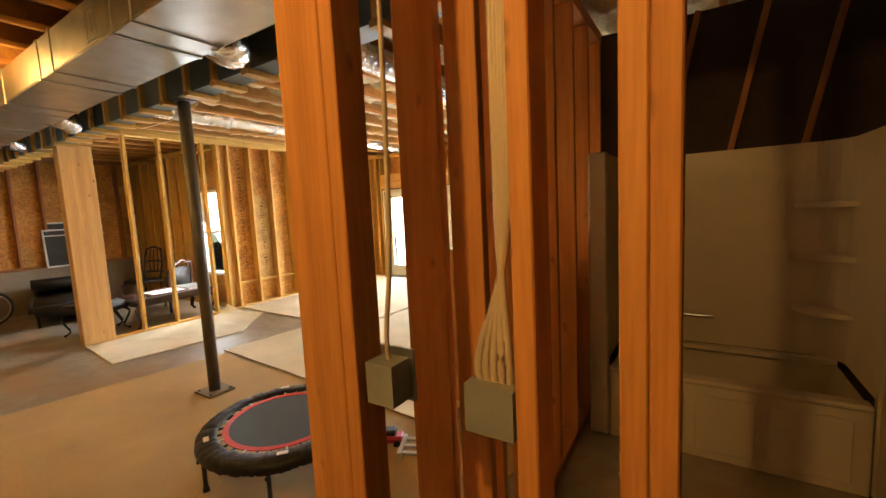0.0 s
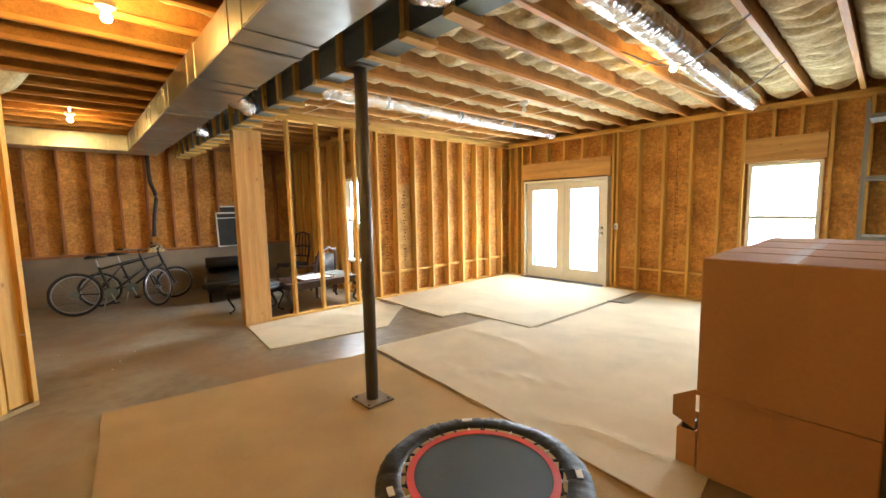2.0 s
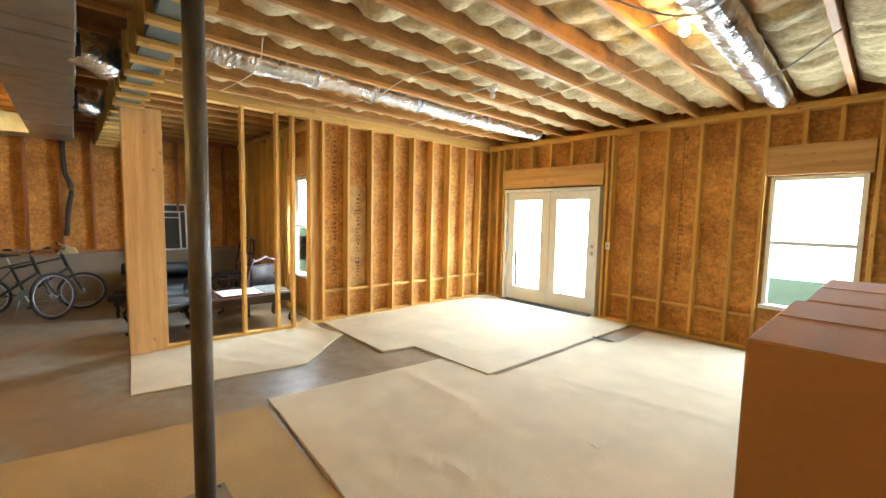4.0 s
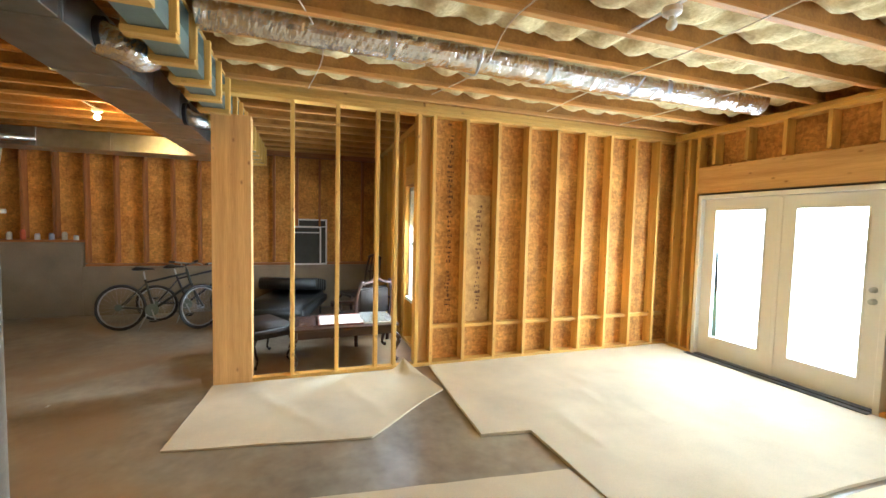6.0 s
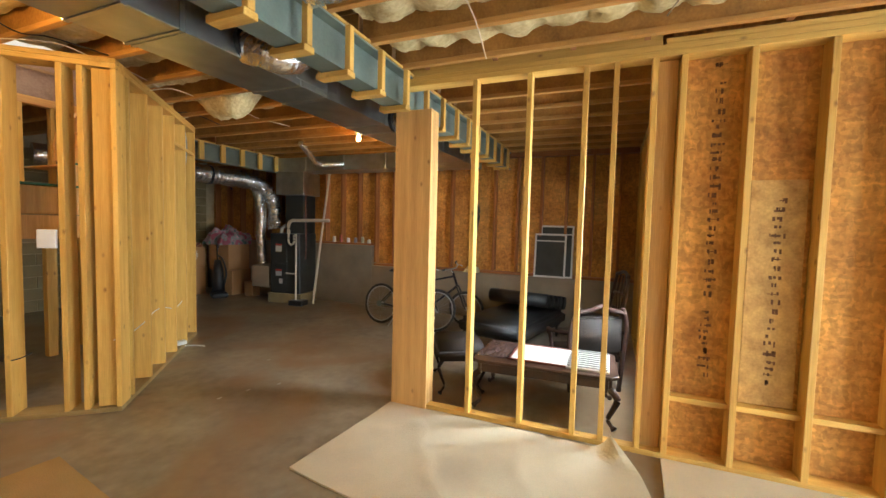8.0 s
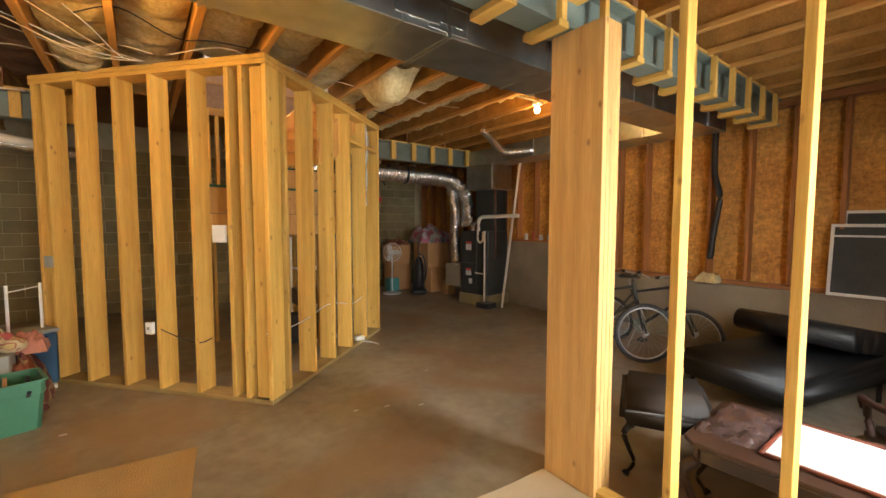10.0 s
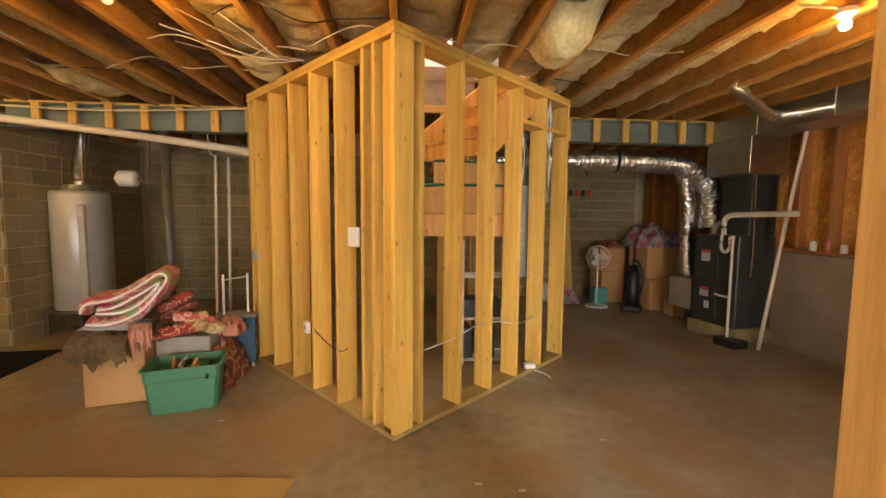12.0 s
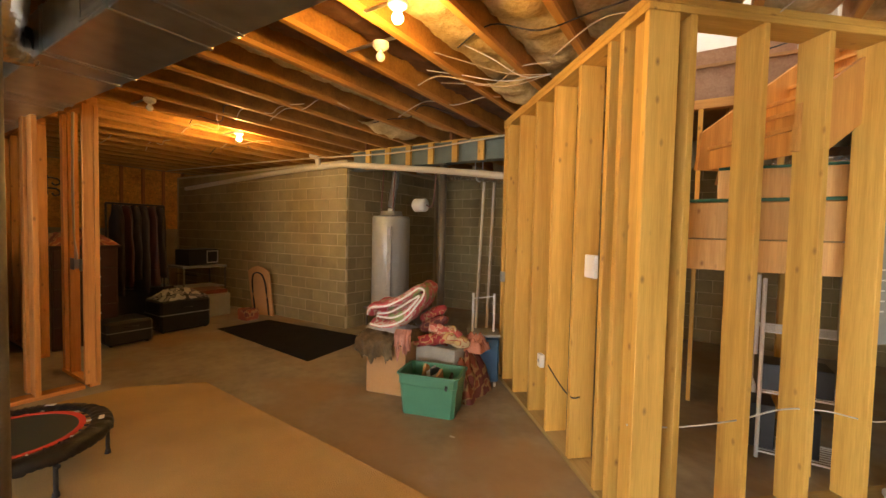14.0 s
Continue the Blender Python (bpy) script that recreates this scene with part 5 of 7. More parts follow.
def low_table():
    th = tagged(empty("coffee_table", -5.80, 3.90, 0, 3), "dark carved coffee table with curved legs, covered in flat things", "table")
    bm = bmesh.new()
    w, l = 0.36, 0.62
    prof = [(-w, -l + 0.06), (-w + 0.06, -l), (w - 0.06, -l), (w, -l + 0.06), (w, l - 0.06), (w - 0.06, l), (-w + 0.06, l), (-w, l - 0.06)]
    a = [bm.verts.new((x, y, 0.42)) for x, y in prof]
    b = [bm.verts.new((x, y, 0.45)) for x, y in prof]
    bm.faces.new(a[::-1])
    bm.faces.new(b)
    for k in range(8):
        bm.faces.new((a[k], a[(k + 1) % 8], b[(k + 1) % 8], b[k]))
    part("tabletop", bm, M_DARKWOOD, th, bevel=0.006)
    for d in ((-w + 0.05, w - 0.05, -l + 0.05, -l + 0.075), (-w + 0.05, w - 0.05, l - 0.075, l - 0.05), (-w + 0.05, -w + 0.075, -l + 0.08, l - 0.08), (w - 0.075, w - 0.05, -l + 0.08, l - 0.08)):
        boxpart("apron", (*d, 0.33, 0.419), M_DARKWOOD, th)
    for sx in (-1, 1):
        for sy in (-1, 1):
            part("leg", cabriole(sx * (w - 0.06), sy * (l - 0.06), 0.33, sx, sy), M_DARKWOOD, th, smooth=True)
    return th


low_table()
M_PAPER = mat("pale_paper", (0.55, 0.53, 0.50), 0.5, var=0.06, bump=0)
def framed(x0, x1, y0, y1, z, m, label, cat="picture"):
    th = tagged(empty("framed_print", (x0 + x1) / 2, (y0 + y1) / 2, z), label, cat)
    w, h = (x1 - x0) / 2, (y1 - y0) / 2
    boxpart("print", (-w, w, -h, h, 0, 0.010), m, th, bevel=0)
    for d in ((-w - 0.02, -w, -h, h), (w, w + 0.02, -h, h), (-w - 0.02, w + 0.02, -h - 0.02, -h), (-w - 0.02, w + 0.02, h, h + 0.02)):
        boxpart("frame", (*d, 0, 0.018), M_RUST, th)
    return th


M_RUST = mat("mahogany_frame", (0.16, 0.045, 0.025), 0.35, var=0.3)
framed(-6.06, -5.56, 3.62, 4.12, 0.452, M_PAPER, "pale print in a thin mahogany frame lying flat on the table")
grid = tagged(empty("wire_basket", -5.78, 4.28, 0.452), "patterned grey wire rack lying flat at the table's end", "rack")
for k in range(7):
    boxpart("bar", (-0.24, 0.24, -0.15 + k * 0.05, -0.14 + k * 0.05, 0.02, 0.03), M_GREY, grid, bevel=0)
for k in range(9):
    boxpart("bar", (-0.24 + k * 0.06, -0.23 + k * 0.06, -0.16, 0.17, 0.03, 0.04), M_GREY, grid, bevel=0)
boxpart("tray", (-0.25, 0.25, -0.17, 0.18, 0, 0.02), M_PAPER, grid)


def crumpled(name, x, y, z, sx, sy, h, m, label, category, seed=1, rz=0):
    bm = bmesh.new()
    n = 26
    g = []
    for j in range(n + 1):
        row = []
        for i in range(n + 1):
            u, v = i / n * 2 - 1, j / n * 2 - 1
            e = max(0.0, 1 - max(abs(u), abs(v)) ** 4)
            hh = h * e * (0.55 + 0.5 * noise.noise(Vector((u * 1.6, v * 1.6, seed))) + 0.22 * noise.noise(Vector((u * 5, v * 5, seed))) + 0.08 * noise.noise(Vector((u * 11, v * 11, seed))))
            wob = 1 + 0.18 * noise.noise(Vector((u * 2, v * 2, seed + 7)))
            row.append(bm.verts.new((u * sx * wob, v * sy * wob, max(hh, 0.002))))
        g.append(row)
    for a, b in zip(g, g[1:]):
        for i in range(n):
            bm.faces.new((a[i], a[i + 1], b[i + 1], b[i]))
    ob = part(name, bm, m, smooth=True)
    ob.matrix_world = pose(x, y, z, 0, 0, rz)
    return tagged(ob, label, category)


M_PLASTICWRAP = mat("clear_wrap_over_brown", (0.06, 0.035, 0.03), 0.12, var=0.6, scale=9, bump=0.8, bscale=30, spec=0.9)
crumpled("wrapped_carving", -5.82, 3.45, 0.45, 0.26, 0.14, 0.07, M_PLASTICWRAP, "glossy brown carved piece in crumpled clear wrap on the table", "bundle", 3)


def stool(x, y, rz, sx, sy, label):
    th = tagged(empty("upholstered_bench", x, y, 0, rz), label, "bench")
    bm = bmesh.new()
    n = 10
    slab(bm, -sx, sx, -sy, sy, 0.33, 0.46)
    bmesh.ops.bevel(bm, geom=list(bm.edges), offset=0.04, segments=3, affect="EDGES")
    part("seat", bm, M_LEATHER, th, smooth=True)
    for a in (-1, 1):
        for b in (-1, 1):
            part("leg", cabriole(a * (sx - 0.08), b * (sy - 0.08), 0.34, a, b, 0.016), M_BRONZE, th, smooth=True)
    return th


stool(-5.93, 2.98, 28, 0.36, 0.26, "low bench with dark brown leather seat and curved iron legs")


def recliner():
    th = tagged(empty("chaise", -7.75, 3.15, 0, -14), "long black leather chaise with a raised padded back", "chaise")
    bm = bmesh.new()
    slab(bm, -0.85, 0.75, -0.48, 0.5, 0.18, 0.42)
    bmesh.ops.bevel(bm, geom=list(bm.edges), offset=0.07, segments=3, affect="EDGES")
    part("seat", bm, M_BLACKFAB, th, smooth=True)
    for k in range(5):
        bm = bmesh.new()
        x = -0.82 + 0.17 * k
        tube(bm, [(x, -0.44, 0.50 + 0.03 * k), (x, 0.46, 0.50 + 0.03 * k)], 0.10, 12)
        part("back_cushion", bm, M_BLACKFAB, th, smooth=True)
    for x in (-0.7, 0.6):
        for y in (-0.38, 0.4):
            bm = bmesh.new()
            tube(bm, [(x, y, 0), (x, y, 0.2)], 0.02, 8)
            part("leg", bm, M_BRONZE, th)
    return th


recliner()


def dining_chair(x, y, rz, label):
    th = tagged(empty("carved_chair", x, y, 0, rz), label, "chair", "carved chairs in the alcove")
    bm = bmesh.new()
    slab(bm, -0.24, 0.24, -0.23, 0.23, 0.42, 0.49)
    bmesh.ops.bevel(bm, geom=list(bm.edges), offset=0.02, segments=2, affect="EDGES")
    part("seat", bm, M_LEATHER, th, smooth=True)
    for a in (-1, 1):
        part("leg", cabriole(a * 0.2, -0.2, 0.42, a, -1, 0.024), M_DARKWOOD, th, smooth=True)
        bm = bmesh.new()
        tube(bm, curve([(a * 0.2, 0.21, 0), (a * 0.2, 0.21, 0.45), (a * 0.22, 0.27, 0.8), (a * 0.17, 0.31, 1.08)], 5), 0.021, 8)
        part("back_post", bm, M_DARKWOOD, th, smooth=True)
    for z, h in ((0.60, 0.0), (0.80, 0.02), (1.05, 0.05)):
        bm = bmesh.new()
        tube(bm, curve([(-0.2, 0.23 + z * 0.07, z), (0, 0.25 + z * 0.07, z + h), (0.2, 0.23 + z * 0.07, z)], 5), 0.022, 8)
        part("back_rail", bm, M_DARKWOOD, th, smooth=True)
    for xx in (-0.08, 0.0, 0.08):
        bm = bmesh.new()
        tube(bm, [(xx, 0.27, 0.6), (xx * 1.4, 0.285, 0.82), (xx, 0.315, 1.06)], 0.012, 6)
        part("splat", bm, M_DARKWOOD, th, smooth=True)
    return th




def armchair(x, y, rz):
    th = tagged(empty("armchair", x, y, 0, rz), "dark upholstered armchair with curved carved arms and a framed back", "armchair")
    bm = bmesh.new()
    slab(bm, -0.30, 0.30, -0.28, 0.28, 0.34, 0.48)
    bmesh.ops.bevel(bm, geom=list(bm.edges), offset=0.05, segments=3, affect="EDGES")
    part("seat", bm, M_LEATHER, th, smooth=True)
    bm = bmesh.new()
    slab(bm, -0.26, 0.26, 0.24, 0.33, 0.50, 1.00)
    bmesh.ops.bevel(bm, geom=list(bm.edges), offset=0.04, segments=3, affect="EDGES")
    part("backrest", bm, M_LEATHER, th, smooth=True)
    for s in (-1, 1):
        part("leg", cabriole(s * 0.26, -0.24, 0.36, s, -1, 0.026), M_DARKWOOD, th, smooth=True)
        for nm, pts, r in (("back_post", [(s * 0.26, 0.28, 0.0), (s * 0.28, 0.29, 0.45), (s * 0.29, 0.32, 0.85), (s * 0.22, 0.36, 1.12)], 0.024),
                           ("arm", [(s * 0.29, 0.31, 0.78), (s * 0.33, 0.12, 0.74), (s * 0.34, -0.10, 0.70), (s * 0.32, -0.22, 0.68), (s * 0.30, -0.24, 0.60)], 0.024),
                           ("arm_support", [(s * 0.33, -0.14, 0.69), (s * 0.30, -0.20, 0.55), (s * 0.29, -0.16, 0.42)], 0.020)):
            bm = bmesh.new()
            tube(bm, curve(pts, 5), r, 8)
            part(nm, bm, M_REDWOOD, th, smooth=True)
    bm = bmesh.new()
    tube(bm, curve([(-0.24, 0.35, 1.06), (-0.10, 0.36, 1.10), (0, 0.36, 1.15), (0.10, 0.36, 1.10), (0.24, 0.35, 1.06)], 5), 0.026, 8)
    part("crest_rail", bm, M_REDWOOD, th, smooth=True)
    return th


M_REDWOOD = mat("red_brown_wood", (0.045, 0.018, 0.012), 0.6, var=0.4, scale=4, bump=0.05)
armchair(-6.55, 4.20, -62).scale = (1, 1, 0.78)
dining_chair(-7.7, 4.3, 20, "dark carved wooden dining chair in the alcove's far corner")


def screen(x, y, z, w, h, rz, label):
    th = tagged(empty("window_screen"), label, "window screen", "window screens leaning on the ledge")
    th.matrix_world = pose(x, y, z, 0, -6, rz)
    for d in ((0, w, 0, 0.03), (0, w, h - 0.03, h), (0, 0.03, 0.03, h - 0.03), (w - 0.03, w, 0.03, h - 0.03), (0.03, w - 0.03, h * 0.82, h * 0.82 + 0.02)):
        boxpart("frame", (-0.008, 0.008, d[0], d[1], d[2], d[3]), M_PLASTIC, th, bevel=0.002)
    boxpart("mesh", (-0.002, 0.002, 0.03, w - 0.03, 0.03, h - 0.03), mat("screen_mesh", (0.05, 0.05, 0.045), 0.8), th, bevel=0)
    return th


screen(-8.93, 3.22, 0.825, 0.52, 0.74, 0, "white-framed insect screen leaning on the concrete ledge")
screen(-8.975, 3.30, 0.825, 0.55, 0.88, 0, "taller white-framed insect screen leaning behind another")
bm = bmesh.new()
tube(bm, curve([(-8.97, 2.12, 2.75), (-8.96, 2.13, 2.2), (-8.95, 2.20, 1.9), (-8.96, 2.15, 1.5), (-8.95, 2.12, 1.12)], 8), 0.035, 10, 0.2)
tagged(part("drain_hose", bm, M_BLACK, smooth=True), "thick black corrugated hose hanging down the sheathed wall", "hose")
crumpled("foam_lump", -8.93, 2.12, 0.83, 0.11, 0.13, 0.16, M_BATT, "lump of yellow foam on the concrete ledge under a hose", "foam", 5)
for k, (y, h, c) in enumerate(((-0.95, 0.12, (0.6, 0.58, 0.5)), (-0.78, 0.16, (0.45, 0.1, 0.05)), (-0.6, 0.10, (0.6, 0.6, 0.6)), (-0.42, 0.11, (0.3, 0.3, 0.35)), (-0.25, 0.13, (0.5, 0.45, 0.3)), (-0.1, 0.08, (0.65, 0.6, 0.5)))):
    bm = bmesh.new()
    tube(bm, [(-8.97, y, 1.262), (-8.97, y, 1.262 + h * 0.8), (-8.97, y, 1.262 + h)], [0.035, 0.035, 0.02], 10)
    tagged(part("paint_can", bm, mat("can_paint", c, 0.4, var=0.2)), ("small pale container on the ledge", "small red-brown bottle on the ledge")[k == 1], "container", "small containers on the ledge")

# ---- furnace and its pipes ----
M_FURN = mat("dark_grey_enamel", (0.035, 0.038, 0.036), 0.45, var=0.2, bump=0.05)
M_PVC = mat("white_pvc", (0.66, 0.60, 0.48), 0.35, var=0.06, bump=0)


def pipe(name, pts, r, m, label, category, parent=None, n=6, wob=0.0, group=""):
    bm = bmesh.new()
    tube(bm, curve(pts, n), r, 12, wob)
    return tagged(part(name, bm, m, parent, smooth=wob == 0), label, category, group)


def duct_band(x, y, z, turn, r):
    bm = bmesh.new()
    tube(bm, [(-0.02, 0, 0), (0.02, 0, 0)], r, 24)
    ob = part("duct_band", bm, M_BLACK)
    ob.matrix_world = pose(x, y, z, 0, 0, turn)
    tagged(ob, "black strap band round the wide flexible duct", "strap")


duct_band(-5.8, -2.8, 2.50, -13, 0.178)
duct_band(-7.3, -2.53, 2.495, -6, 0.178)


def furnace():
    th = tagged(empty("furnace", -8.62, -1.72, 0, 8), "dark grey upright gas furnace standing on concrete blocks", "furnace")
    boxpart("block_base", (-0.32, 0.32, -0.38, 0.38, 0, 0.20), M_BLOCK, th, "grey concrete block base", 0.006)
    boxpart("cabinet", (-0.30, 0.30, -0.34, 0.34, 0.20, 1.42), M_FURN, th, bevel=0.012)
    boxpart("door_panel", (0.301, 0.315, -0.32, 0.06, 0.24, 0.80), M_FURN, th, bevel=0.005)
    boxpart("door_panel", (0.301, 0.315, -0.32, 0.06, 0.83, 1.39), M_FURN, th, bevel=0.005)
    for y0, z0, w, h, m in ((-0.20, 1.18, 0.14, 0.03, M_RED), (-0.20, 1.05, 0.14, 0.12, M_PAPER), (-0.20, 0.66, 0.14, 0.03, M_RED), (-0.20, 0.56, 0.14, 0.09, M_PAPER), (-0.12, 0.40, 0.08, 0.10, M_PAPER)):
        boxpart("label_plate", (0.316, 0.318, y0, y0 + w, z0, z0 + h), m, th, bevel=0)
    boxpart("plenum", (-0.28, 0.14, -0.10, 0.33, 1.421, 2.20), M_FURN, th, "dark sheet-metal plenum")
    boxpart("supply_trunk", (-0.24, 0.36, -0.16, 0.46, 2.201, 2.655), M_TIN, th, "galvanised trunk box", 0.004)
    p = lambda nm, pts, r, m=M_PVC: pipe(nm, pts, r, m, "", "", th)
    p("vent_pipe", [(0.1, -0.22, 1.42), (0.1, -0.2, 1.52), (0.1, -0.1, 1.58), (0.1, 0.0, 1.50)], 0.032)
    p("vent_pipe", [(0.2, 0.02, 1.42), (0.2, 0.02, 1.60), (0.2, 0.10, 1.68), (0.2, 0.30, 1.69), (0.22, 0.95, 1.70)], 0.034)
    p("drain_pipe", [(0.34, 0.12, 1.42), (0.34, 0.12, 1.26), (0.34, 0.18, 1.2), (0.34, 0.24, 1.26), (0.34, 0.24, 1.38), (0.34, 0.30, 1.40)], 0.020)
    p("drain_pipe", [(0.36, 0.30, 1.40), (0.36, 0.30, 0.9), (0.36, 0.30, 0.03)], 0.018)
    p("drain_pipe", [(0.32, 0.05, 0.62), (0.36, 0.16, 0.62), (0.36, 0.29, 0.62)], 0.014)
    p("gas_pipe", [(0.1, 0.36, 2.7), (0.12, 0.36, 2.0), (0.10, 0.36, 1.2), (0.12, 0.36, 0.9)], 0.012, M_RUST)
    boxpart("return_box", (-0.2, 0.28, -0.80, -0.385, 0.30, 0.74), M_CAULK, th, "tan sheet-metal return box")
    boxpart("condensate_pump", (0.26, 0.50, 0.22, 0.52, 0.0, 0.10), M_BLACK, th, bevel=0.01)
    return th


furnace()
pipe("white_pole", [(-8.52, -1.12, 0.01), (-8.6, -1.0, 1.3), (-8.68, -0.86, 2.64)], 0.022, M_PVC, "long thin white pole leaning beside the furnace", "pole")
bm = bmesh.new()
slab(bm, -8.85, -8.35, -2.0, 2.27, 2.66, 2.93)
tagged(part("branch_duct", bm, M_TIN, bevel=0.004), "galvanised branch duct running from the furnace under the joists", "duct")
for y in (-1.2, -0.3, 0.6, 1.5):
    ob = boxpart("seam", (-8.86, -8.34, y, y + 0.03, 2.652, 2.938), M_TIN, bpy.data.objects["branch_duct"], bevel=0.002)
for x in (-8.0, -6.8, -5.6, -4.4, -3.2, -2.0, -0.8, 0.4, 1.6, 2.8):
    boxpart("seam", (x, x + 0.03, 1.772, 2.258, 2.652, 2.938), M_TIN, duct, bevel=0.002)
for x in (-4.62, -2.35):
    boxpart("tap_panel", (x, x + 0.3, 2.252, 2.262, 2.70, 2.90), M_TIN, duct, bevel=0.003)
flex("flexible_duct", [(-3.90, 2.24, 2.75), (-3.92, 2.34, 2.72), (-4.02, 2.42, 2.71), (-4.16, 2.43, 2.80), (-4.28, 2.43, 3.05)], 0.105, "short crinkled foil duct looping from the trunk duct past the beam")
flex("flexible_duct", [(-5.75, 2.24, 2.74), (-5.78, 2.33, 2.70), (-5.9, 2.42, 2.70), (-6.05, 2.44, 2.80), (-6.22, 2.44, 3.05)], 0.08, "short crinkled foil duct looping under the beam in the alcove")
flex("flexible_duct", [(-0.80, 2.24, 2.74), (-0.83, 2.34, 2.72), (-0.96, 2.42, 2.73), (-1.15, 2.43, 2.82), (-1.32, 2.43, 3.05)], 0.105, "short crinkled foil duct looping under the beam near the column")
for x, z in ((-3.90, 2.76), (-5.75, 2.74), (-0.80, 2.75)):
    bm = bmesh.new()
    tube(bm, [(x, 2.25, z), (x, 2.285, z)], 0.112, 24)
    part("collar", bm, M_BLACK, duct, "black collar band")
flex("flexible_duct", [(-7.45, -0.50, 3.0), (-7.62, -0.50, 2.88), (-7.95, -0.58, 2.74), (-8.15, -0.48, 2.73), (-8.36, -0.30, 2.76)], 0.055, "thin foil duct dropping from the joists to the branch duct")
flex("flexible_duct", [(-8.5, -2.45, 0.74), (-8.48, -2.48, 1.4), (-8.45, -2.45, 1.9), (-8.3, -2.45, 2.35), (-7.9, -2.5, 2.52)], 0.10, "upright crinkled foil duct rising from the furnace's return box")
flex("flexible_duct", [(-8.72, -2.30, 1.5), (-8.7, -2.35, 2.1), (-8.3, -2.4, 2.42), (-7.6, -2.5, 2.49), (-6.6, -2.6, 2.50), (-5.0, -3.0, 2.50)], 0.165, "wide grey flexible duct with black bands under the rear beam")
for x in (-6.9, -7.9):
    pipe("duct_strap", [(x, -2.60 + 0.05 * (x + 7), 2.28), (x, -2.75, 2.45), (x, -2.60, 2.63), (x, -2.38, 2.63)], 0.012, M_BLACK, "black strap round a flexible duct", "strap")

# ---- fan, vacuum and clutter by the back wall ----
def pedestal_fan(x, y, rz):
    th = tagged(empty("pedestal_fan", x, y, 0, rz), "white pedestal fan with a round wire guard", "fan")
    bm = bmesh.new()
    tube(bm, [(0, 0, 0), (0, 0, 0.02), (0, 0, 0.045)], [0.2, 0.2, 0.04], 32)
    part("base", bm, M_PLASTIC, th)
    bm = bmesh.new()
    tube(bm, [(0, 0, 0.04), (0, 0, 0.84)], 0.014, 10)
    part("pole", bm, M_PLASTIC, th)
    bm = bmesh.new()
    tube(bm, [(0, 0.14, 0.92), (0, 0.10, 0.92), (0, 0.02, 0.92)], [0.04, 0.06, 0.055], 16)
    part("motor", bm, M_PLASTIC, th, smooth=True)
    bm = bmesh.new()
    for yy in (-0.10, 0.0):
        for rr in (0.2, 0.205) if yy == 0 else (0.195, 0.12, 0.05):
            tube(bm, [(math.cos(a) * rr, yy, 0.92 + math.sin(a) * rr) for a in [2 * math.pi * k / 36 for k in range(37)]], 0.0035, 4, cap=False)
    for k in range(36):
        a = 2 * math.pi * k / 36
        tube(bm, [(math.cos(a) * 0.03, -0.12, 0.92 + math.sin(a) * 0.03), (math.cos(a) * 0.19, -0.10, 0.92 + math.sin(a) * 0.19), (math.cos(a) * 0.2, 0, 0.92 + math.sin(a) * 0.2)], 0.0018, 3)
    part("guard", bm, M_PLASTIC, th)
    for k in range(3):
        bm = bmesh.new()
        a = 2 * math.pi * k / 3
        q = [(0.02, -0.02), (0.16, -0.06), (0.18, 0.02), (0.10, 0.07), (0.02, 0.02)]
        f = [bm.verts.new((math.cos(a) * u - math.sin(a) * v, -0.05 + 0.1 * v, 0.92 + math.sin(a) * u + math.cos(a) * v)) for u, v in q]
        g = [bm.verts.new((w.co.x, w.co.y - 0.004, w.co.z)) for w in f]
        bm.faces.new(f)
        bm.faces.new(g[::-1])
        for i in range(5):
            bm.faces.new((f[i], f[(i + 1) % 5], g[(i + 1) % 5], g[i]))
        part("blade", bm, M_PAPER, th)
    return th


pedestal_fan(-7.66, -3.69, 160)


def upright_vacuum(x, y, rz):
    th = tagged(empty("upright_vacuum", x, y, 0, rz), "black upright vacuum cleaner standing on the slab", "vacuum cleaner")
    boxpart("floor_head", (-0.16, 0.16, -0.18, 0.14, 0.01, 0.12), M_BLACK, th, bevel=0.03)
    bm = bmesh.new()
    tube(bm, [(0, 0.05, 0.12), (0, 0.09, 0.35), (0, 0.12, 0.62), (0, 0.14, 0.80)], [0.13, 0.12, 0.10, 0.06], 14)
    part("body", bm, M_BLACK, th, smooth=True)
    bm = bmesh.new()
    tube(bm, curve([(0, 0.14, 0.78), (0, 0.17, 0.95), (0, 0.19, 1.08), (0, 0.12, 1.14), (0, 0.08, 1.06)], 5), 0.018, 8)
    part("handle", bm, M_BLACK, th, smooth=True)
    bm = bmesh.new()
    tube(bm, curve([(0.10, 0.08, 0.2), (0.16, 0.12, 0.5), (0.10, 0.16, 0.8), (0.0, 0.17, 0.9)], 6), 0.02, 8)
    part("hose", bm, M_BLACK, th, smooth=True)
    return th


upright_vacuum(-8.12, -3.30, 150)
carton(-9.0, -8.45, -3.9, -3.3, 0, 0.55, "dented brown cardboard box on the slab by the back wall")
carton(-8.98, -8.4, -3.95, -3.35, 0.556, 1.12, "brown cardboard box stacked on another by the back wall")
carton(-8.35, -7.9, -4.5, -4.0, 0, 0.60, "brown cardboard box standing against the block wall")
carton(-8.35, -7.85, -4.5, -4.0, 0.606, 1.05, "open brown cardboard box with orange things on top")
carton(-8.75, -8.55, -3.05, -2.8, 0, 0.32, "small brown cardboard box with a white label")


